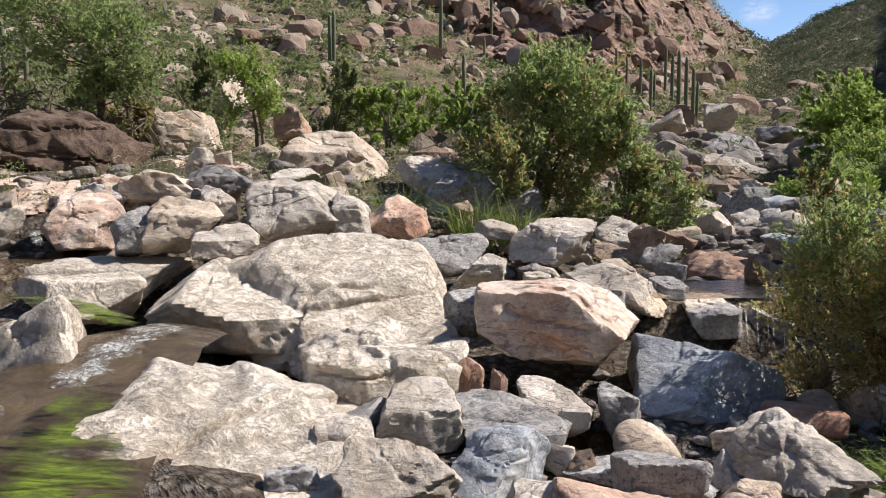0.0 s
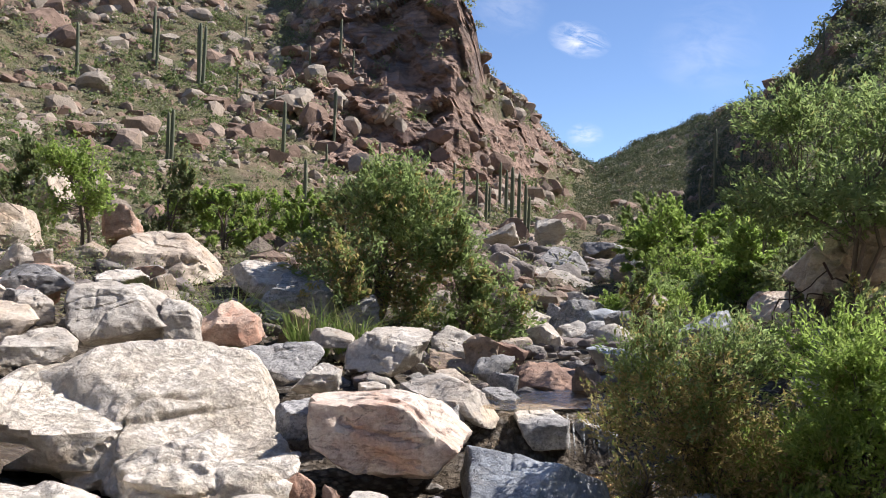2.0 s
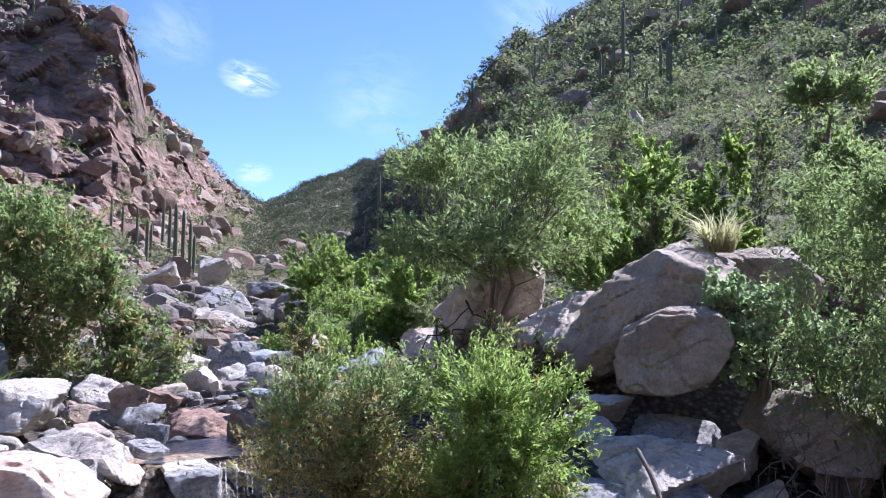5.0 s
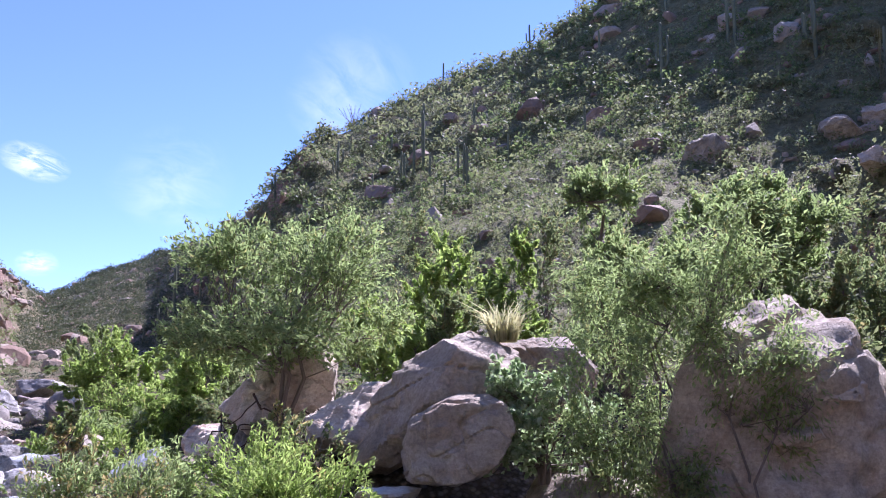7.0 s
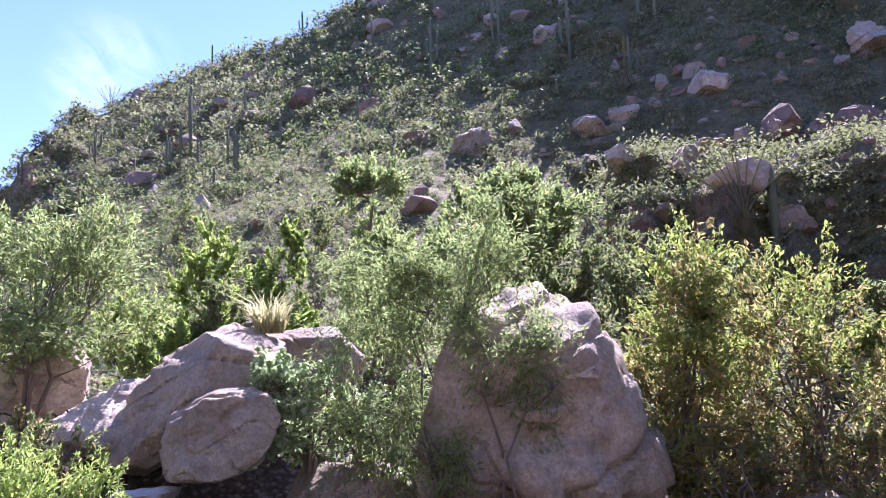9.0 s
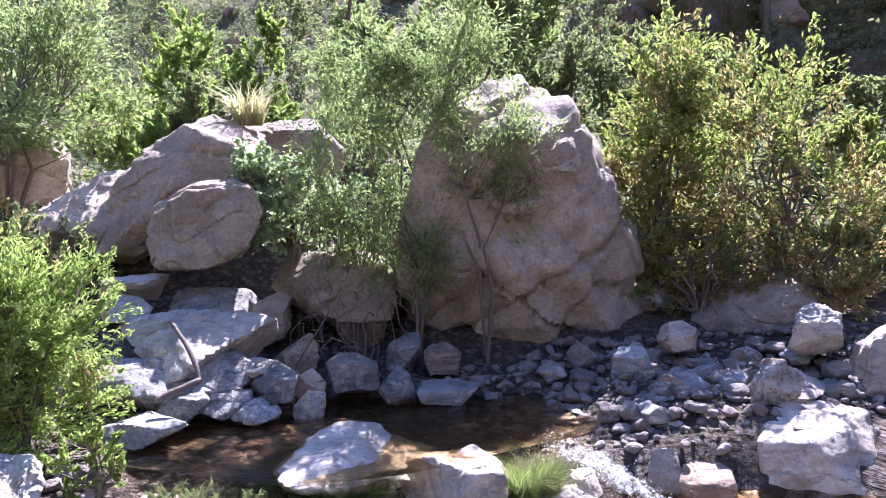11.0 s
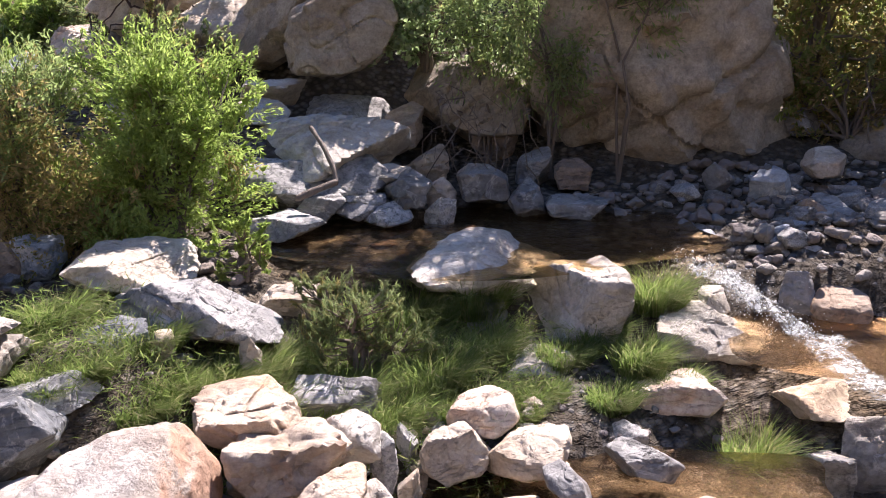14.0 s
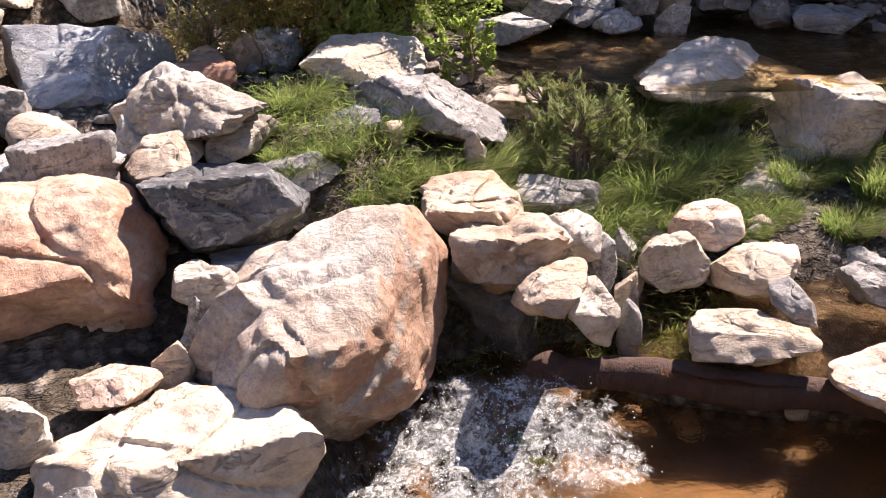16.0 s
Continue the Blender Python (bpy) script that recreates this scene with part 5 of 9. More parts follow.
boulder(2.66, 4.89, 1.08, 0.41, 0.35, 0.32, -27, 'grey', 5479)
boulder(2.81, 2.53, 0.70, 0.45, 0.27, 0.26, -45, 'dark', 2802)

# near boulders above the log
# dark stone set here to supply the shade of the hollow
boulder(2.33, 2.42, 0.39, 0.60, 0.51, 0.49, -42, 'dark', 2542, label='dark stone standing in for shade in the hollow under the block', planes=2)
boulder(1.78, 3.18, 0.99, 0.46, 0.28, 0.15, -28, 'speckled', 4327)
boulder(1.03, 2.70, 0.62, 0.15, 0.12, 0.47, -19, 'speckled', 3997)
boulder(0.90, 2.61, 0.57, 0.16, 0.14, 0.37, -17, 'tan', 6665)
boulder(0.34, 2.57, 0.67, 0.21, 0.18, 0.31, -6, 'white', 1202)
boulder(0.39, 2.13, 0.58, 0.18, 0.15, 0.23, -8, 'speckled', 451)
boulder(2.57, 1.88, 0.47, 0.12, 0.10, 0.41, -52, 'tan', 2139)
boulder(2.83, 2.11, 0.61, 0.10, 0.09, 0.20, -52, 'speckled', 6932)
boulder(2.46, 1.78, 0.46, 0.10, 0.09, 0.34, -52, 'dark', 5647, sharp=7)
boulder(3.66, 1.43, 0.49, 0.21, 0.18, 0.14, -66, 'speckled', 713)
boulder(4.19, 0.66, 0.28, 0.32, 0.27, 0.31, -79, 'speckled', 4229)
boulder(3.19, 1.67, 0.46, 0.33, 0.23, 0.16, -60, 'tan', 810)
boulder(2.93, 2.22, 0.56, 0.15, 0.12, 0.14, -50, 'tan', 7802)
boulder(2.78, 2.02, 0.46, 0.11, 0.09, 0.21, -51, 'tan', 6231)

# the rocks that shape the creek, each cut to fit its outline in the camera's view







hewn(0.77, 5.80, 1.45, -8, 'pink', 7479, [(-1, -0.08, 0.03, 0.51), (-0.06, 0.15, 0.99, 0.27), (0.23, 0.14, 0.96, 0.28), (0.59, 0.09, 0.8, 0.41), (0.71, -0.2, -0.68, 0.4), (0.01, -0.24, -0.97, 0.28), (-0.27, -0.24, -0.93, 0.31), (-0.99, -0.1, -0.08, 0.5), (0, -0.98, 0.18, 0.47), (0, 0.95, 0.3, 0.47), (0, 0.03, 1, 0.23)])
hewn(1.63, 5.34, 1.18, -17, 'grey', 5891, [(-0.78, 0.07, 0.63, 0.51), (-0.3, 0.16, 0.94, 0.43), (0.18, 0.19, 0.96, 0.33), (0.68, 0.12, 0.72, 0.37), (0.84, 0.06, 0.54, 0.45), (0.54, -0.27, -0.8, 0.36), (0.37, -0.29, -0.89, 0.33), (-0.11, -0.31, -0.94, 0.37), (-0.97, -0.12, -0.19, 0.41), (-0.98, -0.12, -0.17, 0.41), (0, -0.98, 0.18, 0.45), (0, 0.95, 0.3, 0.45), (0, -0.42, 0.91, 0.13), (-0.61, -0.76, 0.2, 0.42)], rough=0.7, label='blue-grey angular boulder with pale scribbled veins')
hewn(1.50, 6.87, 1.48, -12, 'white', 8499, [(-0.3, 0.1, 0.95, 0.36), (0.29, 0.13, 0.95, 0.15), (0.41, 0.13, 0.9, 0.13), (0.78, 0.06, 0.62, 0.29), (0.95, -0.13, -0.27, 0.58), (-0.23, -0.18, -0.96, 0.15), (-0.36, -0.17, -0.92, 0.13), (-1, -0.07, -0.03, 0.5), (0, -0.98, 0.18, 0.35), (0, 0.95, 0.3, 0.35), (0, -0.32, 0.95, 0.14)])
hewn(1.10, 8.51, 1.71, -7, 'white', 7488, [(-0.99, -0.03, 0.15, 0.39), (-0.77, 0.03, 0.64, 0.31), (-0.25, 0.07, 0.97, 0.29), (0.42, 0.05, 0.9, 0.38), (0.95, -0.03, 0.3, 0.49), (0.47, -0.12, -0.87, 0.24), (0.36, -0.12, -0.92, 0.23), (-0.68, -0.14, -0.72, 0.53), (0, -0.98, 0.18, 0.4), (0, 0.95, 0.3, 0.4), (0, -0.35, 0.94, 0.18)])
hewn(2.06, 9.67, 1.64, -12, 'white', 1267, [(-1, -0.02, 0.08, 0.29), (-0.68, 0.05, 0.73, 0.25), (-0.15, 0.07, 0.99, 0.29), (0.99, -0.02, 0.11, 0.26), (1, -0.03, -0.05, 0.25), (0.74, -0.1, -0.67, 0.29), (-0.19, -0.12, -0.97, 0.27), (0, -0.98, 0.18, 0.3), (0, 0.95, 0.3, 0.3), (0, -0.49, 0.87, 0.14)])
hewn(0.05, 7.78, 1.72, -0, 'speckled', 4862, [(-0.35, 0.08, 0.93, 0.2), (0.04, 0.09, 1, 0.19), (0.76, 0.04, 0.65, 0.29), (0.76, -0.11, -0.64, 0.25), (0.23, -0.14, -0.96, 0.22), (-0.54, -0.13, -0.83, 0.23), (-0.74, -0.11, -0.67, 0.25), (0, -0.98, 0.18, 0.3), (0, 0.95, 0.3, 0.3), (0, -0.22, 0.98, 0.11)])
hewn(-0.47, 8.37, 1.96, 3, 'orange', 1413, [(-0.69, 0.02, 0.72, 0.3), (0.07, 0.05, 1, 0.23), (0.5, 0.04, 0.86, 0.2), (0.85, 0.01, 0.53, 0.28), (0.48, -0.1, -0.87, 0.27), (-0.06, -0.1, -0.99, 0.2), (-0.79, -0.08, -0.6, 0.28), (-0.99, -0.05, -0.15, 0.3), (0, -0.98, 0.18, 0.28), (0, 0.95, 0.3, 0.28), (0, -0.38, 0.92, 0.13)])
hewn(-1.43, 8.11, 2.07, 10, 'white', 7715, [(-0.8, -0.01, 0.6, 0.42), (-0.08, 0.03, 1, 0.3), (0.67, 0, 0.74, 0.4), (1, -0.05, -0.06, 0.42), (0.25, -0.1, -0.96, 0.32), (0, -0.1, -0.99, 0.31), (-0.79, -0.09, -0.61, 0.4), (-1, -0.05, -0.05, 0.42), (0, -0.98, 0.18, 0.4), (0, 0.95, 0.3, 0.4), (0, -0.22, 0.98, 0.22)], sharp=80)
hewn(-0.87, 8.04, 1.99, 6, 'white', 5509, [(-0.39, 0.04, 0.92, 0.24), (0.6, 0.04, 0.8, 0.18), (0.99, -0.01, 0.1, 0.17), (0.01, -0.1, -0.99, 0.2), (-1, -0.03, -0.08, 0.16), (0, -0.98, 0.18, 0.23), (0, 0.95, 0.3, 0.23), (0, -0.27, 0.96, 0.18)])
hewn(-1.52, 11.99, 2.50, 7, 'tan', 655, [(-0.83, -0.04, 0.55, 0.6), (-0.28, -0.02, 0.96, 0.4), (0.13, -0.03, 0.99, 0.46), (0.73, -0.04, 0.68, 0.61), (0.96, -0.06, -0.26, 0.74), (0.29, -0.04, -0.95, 0.42), (-0.03, -0.04, -1, 0.38), (-0.98, -0.06, -0.2, 0.74), (0, -0.98, 0.18, 0.6), (0, 0.95, 0.3, 0.6), (0, -0.31, 0.95, 0.28)])
hewn(-0.18, 11.28, 2.32, 1, 'white', 6740, [(-0.47, -0, 0.88, 0.31), (0.05, 0, 1, 0.31), (0.61, -0.01, 0.79, 0.37), (0.93, -0.04, -0.36, 0.33), (0.26, -0.06, -0.96, 0.35), (-0.75, -0.04, -0.66, 0.3), (-0.76, -0.04, -0.65, 0.3), (0, -0.98, 0.18, 0.4), (0, 0.95, 0.3, 0.4), (0, -0.43, 0.9, 0.14)])
hewn(0.23, 10.68, 2.06, -1, 'speckled', 2352, [(-0.76, 0, 0.65, 0.34), (-0.45, 0.01, 0.89, 0.36), (0.42, 0.01, 0.91, 0.36), (0.86, -0.01, 0.52, 0.39), (0.9, -0.06, -0.43, 0.41), (0.08, -0.08, -0.99, 0.3), (-0.9, -0.06, -0.42, 0.43), (0, -0.98, 0.18, 0.4), (0, 0.95, 0.3, 0.4), (0, -0.36, 0.93, 0.25)])
hewn(-1.74, 9.93, 2.33, 10, 'white', 7617, [(-0.47, 0, 0.88, 0.21), (0.09, 0.02, 1, 0.13), (0.55, 0.01, 0.84, 0.17), (0.97, -0.04, -0.23, 0.3), (-0.05, -0.04, -1, 0.12), (-0.95, -0.03, -0.32, 0.25), (0, -0.98, 0.18, 0.25), (0, 0.95, 0.3, 0.25), (0, -0.35, 0.94, 0.07)])
hewn(-2.42, 7.77, 1.96, 17, 'tan', 1741, [(-0.96, -0.01, 0.29, 0.26), (-0.48, 0.04, 0.88, 0.24), (0.28, 0.04, 0.96, 0.3), (0.79, 0.01, 0.61, 0.33), (0.68, -0.09, -0.72, 0.23), (0.05, -0.11, -0.99, 0.26), (-1, -0.04, 0, 0.3), (0, -0.98, 0.18, 0.33), (0, 0.95, 0.3, 0.33), (0, -0.37, 0.93, 0.17)])
hewn(-2.78, 7.70, 1.88, 20, 'speckled', 814, [(-0.92, 0.01, 0.39, 0.19), (-0.23, 0.06, 0.97, 0.2), (0.59, 0.04, 0.81, 0.25), (0.88, -0.06, -0.47, 0.17), (-0.02, -0.12, -0.99, 0.22), (-1, -0.03, -0.05, 0.19), (0, -0.98, 0.18, 0.25), (0, 0.95, 0.3, 0.25), (0, -0.32, 0.95, 0.14)])
hewn(-1.92, 7.44, 1.83, 14, 'white', 5793, [(-0.84, 0.03, 0.54, 0.23), (-0.05, 0.08, 1, 0.17), (0.6, 0.05, 0.8, 0.21), (0.43, -0.11, -0.9, 0.17), (-0.01, -0.12, -0.99, 0.16), (-1, -0.03, -0, 0.26), (0, -0.98, 0.18, 0.28), (0, 0.95, 0.3, 0.28), (0, -0.25, 0.97, 0.1)])
hewn(-2.44, 9.27, 2.30, 15, 'dark', 7394, [(-0.79, -0.01, 0.61, 0.26), (-0.23, 0.01, 0.97, 0.19), (0.31, 0.01, 0.95, 0.21), (0.95, -0.03, 0.31, 0.34), (0.32, -0.05, -0.95, 0.18), (-0.1, -0.05, -0.99, 0.19), (-0.81, -0.05, -0.58, 0.32), (0, -0.98, 0.18, 0.3), (0, 0.95, 0.3, 0.3), (0, -0.27, 0.96, 0.13)])
hewn(-2.16, 8.21, 2.09, 15, 'white', 3127, [(-0.35, 0.04, 0.94, 0.16), (0.63, 0.03, 0.78, 0.13), (0.99, -0.01, 0.12, 0.15), (0.19, -0.08, -0.98, 0.17), (-0.51, -0.07, -0.85, 0.12), (-0.99, -0.03, -0.16, 0.16), (0, -0.98, 0.18, 0.17), (0, 0.95, 0.3, 0.17), (0, -0.36, 0.93, 0.1)])
hewn(-0.13, 4.56, 1.13, 2, 'white', 5815, [(-0.91, 0.09, 0.41, 0.19), (-0.51, 0.22, 0.83, 0.21), (-0.18, 0.26, 0.95, 0.22), (0.8, 0.14, 0.58, 0.24), (0.99, -0.01, 0.12, 0.21), (0.05, -0.34, -0.94, 0.17), (-0.97, -0.13, -0.2, 0.28), (0, -0.98, 0.18, 0.25), (0, 0.95, 0.3, 0.25), (0, -0.16, 0.99, 0.16)])
hewn(0.36, 4.52, 1.11, -5, 'speckled', 790, [(-0.41, 0.23, 0.88, 0.27), (0.16, 0.28, 0.95, 0.18), (0.37, 0.26, 0.89, 0.16), (0.5, 0.24, 0.83, 0.18), (0.96, -0.15, -0.23, 0.31), (0.09, -0.35, -0.93, 0.17), (-0.87, -0.2, -0.45, 0.23), (-0.95, -0.15, -0.29, 0.24), (0, -0.98, 0.18, 0.28), (0, 0.95, 0.3, 0.28), (0, -0.2, 0.98, 0.11)])
hewn(0.64, 4.89, 1.14, -7, 'white', 1828, [(-0.01, 0.26, 0.97, 0.15), (0.23, 0.25, 0.94, 0.13), (0.51, 0.22, 0.83, 0.16), (0.98, -0.1, -0.18, 0.23), (0.42, -0.3, -0.86, 0.22), (-0.54, -0.26, -0.8, 0.12), (-0.98, -0.1, -0.15, 0.26), (0, -0.98, 0.18, 0.25), (0, 0.95, 0.3, 0.25), (0, -0.19, 0.98, 0.07)])
hewn(1.01, 4.78, 1.11, -12, 'speckled', 3056, [(-0.19, 0.26, 0.95, 0.17), (0.45, 0.24, 0.86, 0.11), (1, 0, 0.06, 0.11), (0.27, -0.31, -0.91, 0.14), (-0.87, -0.16, -0.47, 0.1), (-0.99, -0.06, -0.11, 0.1), (0, -0.98, 0.18, 0.15), (0, 0.95, 0.3, 0.15), (0, -0.1, 1, 0.13)])
hewn(0.35, 7.18, 1.60, -3, 'white', 1689, [(-0.69, 0.09, 0.72, 0.1), (0.53, 0.1, 0.84, 0.16), (1, -0.03, -0.04, 0.17), (0.13, -0.15, -0.98, 0.1), (-0.69, -0.13, -0.71, 0.21), (0, -0.98, 0.18, 0.17), (0, 0.95, 0.3, 0.17), (0, -0.24, 0.97, 0.11)])
hewn(0.74, 6.74, 1.60, -6, 'white', 4240, [(-0.43, 0.12, 0.9, 0.08), (0.52, 0.12, 0.85, 0.08), (1, -0.01, 0.03, 0.11), (0.03, -0.16, -0.99, 0.07), (-1, -0.02, -0.03, 0.1), (0, -0.98, 0.18, 0.12), (0, 0.95, 0.3, 0.12), (0, -0.21, 0.98, 0.05)])
hewn(0.56, 8.87, 1.80, -4, 'white', 3208, [(-0.29, 0.07, 0.95, 0.12), (0.37, 0.07, 0.93, 0.13), (0.69, -0.09, -0.72, 0.18), (0.02, -0.1, -0.99, 0.11), (-0.8, -0.08, -0.6, 0.19), (0, -0.98, 0.18, 0.25), (0, 0.95, 0.3, 0.25), (0, -0.19, 0.98, 0.08)])
hewn(0.16, 6.03, 1.45, -1, 'speckled', 8491, [(-0.09, 0.16, 0.98, 0.17), (1, -0, 0.08, 0.12), (0.38, -0.21, -0.9, 0.21), (-0.64, -0.17, -0.75, 0.14), (-0.99, -0.04, -0.1, 0.14), (0, -0.98, 0.18, 0.2), (0, 0.95, 0.3, 0.2), (0, -0.12, 0.99, 0.14)])
hewn(1.58, 7.72, 1.52, -12, 'tan', 5719, [(-0.16, 0.12, 0.98, 0.11), (0.6, 0.1, 0.8, 0.11), (0.98, -0.05, -0.21, 0.18), (-0.07, -0.15, -0.99, 0.1), (-0.72, -0.11, -0.69, 0.11), (0, -0.98, 0.18, 0.2), (0, 0.95, 0.3, 0.2), (0, -0.19, 0.98, 0.06)])
hewn(1.91, 7.14, 1.46, -15, 'speckled', 1408, [(-0.1, 0.14, 0.98, 0.1), (0.62, 0.11, 0.78, 0.1), (0.89, -0.09, -0.44, 0.15), (-0.27, -0.16, -0.95, 0.09), (-0.94, -0.07, -0.34, 0.13), (0, -0.98, 0.18, 0.17), (0, 0.95, 0.3, 0.17), (0, -0.21, 0.98, 0.05)])
hewn(2.12, 6.60, 1.30, -18, 'speckled', 2671, [(-0.21, 0.16, 0.97, 0.19), (0.51, 0.14, 0.85, 0.16), (0.98, 0, 0.19, 0.22), (0.01, -0.21, -0.98, 0.16), (-0.72, -0.15, -0.68, 0.17), (-1, -0.04, -0.03, 0.25), (0, -0.98, 0.18, 0.25), (0, 0.95, 0.3, 0.25), (0, -0.17, 0.99, 0.12)])
hewn(-0.86, 6.43, 1.40, 8, 'bedrock', 7188, [(-0.46, 0.06, 0.88, 0.66), (-0.37, 0.08, 0.92, 0.63), (0.05, 0.1, 0.99, 0.57), (0.19, 0.09, 0.98, 0.59), (0.76, 0, 0.65, 0.8), (0.99, -0.1, 0.14, 0.84), (0.05, -0.27, -0.96, 0.57), (-0.49, -0.24, -0.84, 0.57), (-0.78, -0.22, -0.59, 0.73), (0, -0.98, 0.18, 0.9), (0, 0.95, 0.3, 0.9), (0, -0.35, 0.94, 0.22)], rough=1.1, sharp=44, label='broad cream bedrock dome with a pitted top', name='bedrock')
hewn(-2.78, 6.41, 1.55, 23, 'bedrock', 2479, [(-0.13, 0.11, 0.98, 0.27), (0.05, 0.11, 0.99, 0.26), (0.63, 0.05, 0.78, 0.45), (0.92, -0.15, -0.37, 0.64), (-0.07, -0.18, -0.98, 0.24), (-0.14, -0.18, -0.97, 0.24), (-1, -0.09, 0.01, 0.6), (0, -0.98, 0.18, 0.8), (0, 0.95, 0.3, 0.8), (0, -0.11, 0.99, 0.11)], rough=0.8, sharp=34, label='low cream bedrock shelf beside the chute', name='bedrock')
hewn(-1.81, 6.69, 1.42, 15, 'bedrock', 3692, [(-0.29, 0.1, 0.95, 0.47), (0.1, 0.12, 0.99, 0.36), (0.57, 0.08, 0.82, 0.45), (0.9, -0.16, -0.39, 0.66), (-0.12, -0.22, -0.97, 0.38), (-0.5, -0.2, -0.85, 0.38), (-0.91, -0.15, -0.39, 0.58), (0, -0.98, 0.18, 0.8), (0, 0.95, 0.3, 0.8), (0, -0.2, 0.98, 0.18)], sharp=34, label='undercut cream bedrock shelf over the chute', name='bedrock')
hewn(-0.39, 5.42, 1.10, 4, 'bedrock', 7453, [(-0.28, 0.19, 0.94, 0.37), (0.25, 0.17, 0.95, 0.51), (0.95, -0.02, 0.31, 0.61), (0.97, -0.14, -0.19, 0.48), (0.83, -0.22, -0.51, 0.43), (-0.02, -0.34, -0.94, 0.43), (-0.88, -0.21, -0.43, 0.49), (-0.99, -0.1, -0.01, 0.52), (0, -0.98, 0.18, 0.5), (0, 0.95, 0.3, 0.5), (0, -0.18, 0.98, 0.3)], rough=1.35, label='fractured cream bedrock ledge with dark crevices', name='bedrock')
hewn(-1.26, 4.56, 0.90, 15, 'bedrock', 7320, [(-0.9, -0.01, 0.44, 0.79), (-0.61, 0.15, 0.78, 0.63), (-0.53, 0.17, 0.83, 0.62), (-0.51, 0.17, 0.84, 0.63), (0.23, 0.16, 0.96, 0.89), (0.75, 0.05, 0.65, 0.89), (0.93, -0.05, 0.36, 0.85), (0.98, -0.18, -0.04, 0.8), (0.62, -0.4, -0.67, 0.73), (-0.13, -0.45, -0.88, 0.64), (-0.87, -0.3, -0.39, 0.77), (0, -0.98, 0.18, 1.25), (0, 0.95, 0.3, 1.25), (0, -0.25, 0.97, 0.4)], rough=1.15, sharp=44, label='smooth cream bedrock shoulder beside the water chute', name='bedrock')
hewn(6.25, 18.46, 2.59, -19, 'speckled', 3608, [(-0.68, -0.02, 0.74, 0.46), (0.2, -0.02, 0.98, 0.37), (0.82, -0.02, 0.57, 0.44), (0.22, -0.02, -0.98, 0.38), (-0.37, -0.02, -0.93, 0.34), (0, -0.98, 0.18, 0.6), (0, 0.95, 0.3, 0.6), (0, -0.36, 0.93, 0.22)])
hewn(5.35, 16.12, 2.16, -18, 'white', 8396, [(-0.19, 0, 0.98, 0.44), (0.34, 0.01, 0.94, 0.33), (0.94, -0.03, 0.35, 0.66), (0.18, -0.05, -0.98, 0.4), (-0.26, -0.05, -0.96, 0.37), (-0.84, -0.05, -0.53, 0.54), (0, -0.98, 0.18, 0.65), (0, 0.95, 0.3, 0.65), (0, -0.38, 0.93, 0.18)])
hewn(6.09, 8.24, 2.78, -36, 'tan', 2150, [(-0.71, -0.04, 0.7, 0.38), (-0.69, -0.04, 0.72, 0.37), (-0.11, -0.07, 0.99, 0.62), (0.84, -0.07, 0.54, 0.66), (0.99, -0.05, -0.15, 0.53), (0.55, -0.03, -0.84, 0.45), (-0.16, -0.04, -0.99, 0.53), (-0.92, -0.08, -0.37, 0.82), (0, -0.98, 0.18, 0.55), (0, 0.95, 0.3, 0.55), (0, -0.19, 0.98, 0.6), (-0.76, -0.41, 0.51, 0.31)], rough=1.3, label='pale pointed bank boulder behind a small tree')
hewn(5.10, 8.18, 2.25, -31, 'pink', 4264, [(-0.75, 0.01, 0.67, 0.22), (0.07, 0.02, 1, 0.18), (0.88, 0, 0.47, 0.21), (0.99, -0.03, -0.16, 0.24), (-0.09, -0.06, -0.99, 0.16), (-0.99, -0.03, -0.16, 0.24), (0, -0.98, 0.18, 0.2), (0, 0.95, 0.3, 0.2), (0, -0.46, 0.89, 0.09)])
hewn(6.28, 5.97, 2.71, -45, 'bank', 4338, [(-0.94, -0.07, 0.34, 0.54), (-0.72, -0.06, 0.69, 0.39), (-0.52, -0.07, 0.85, 0.43), (-0.08, -0.08, 0.99, 0.58), (0.5, -0.11, 0.86, 0.82), (0.93, -0.07, -0.37, 0.62), (0.56, -0.03, -0.83, 0.35), (-0.2, -0.08, -0.98, 0.8), (0, -0.98, 0.18, 0.85), (0, 0.95, 0.3, 0.85), (0, -0.15, 0.99, 0.59)], rough=1.1, sharp=80, label='huge slanting tan bank slab with an undercut shaded side')
hewn(7.60, 5.69, 2.87, -52, 'bank', 8636, [(-0.47, -0.08, 0.88, 0.51), (-0.01, -0.08, 1, 0.45), (0.71, -0.08, 0.7, 0.5), (0.99, -0.06, -0.16, 0.57), (-0.04, -0.01, -1, 0.41), (-1, -0.06, -0.02, 0.53), (0, -0.98, 0.18, 0.45), (0, 0.95, 0.3, 0.45), (0, -0.23, 0.97, 0.39)])
hewn(5.68, 5.08, 2.33, -46, 'bank', 719, [(-0.88, -0.04, 0.47, 0.39), (-0.53, -0.02, 0.85, 0.33), (-0.25, -0.02, 0.97, 0.36), (0.48, -0.03, 0.88, 0.44), (0.96, -0.05, 0.26, 0.47), (0.85, -0.07, -0.52, 0.39), (0.4, -0.07, -0.91, 0.35), (-0.06, -0.08, -1, 0.38), (-0.98, -0.07, -0.21, 0.46), (0, -0.98, 0.18, 0.42), (0, 0.95, 0.3, 0.42), (0, -0.18, 0.98, 0.36)], sharp=50, label='rounded brown boulder under the slanting slab')
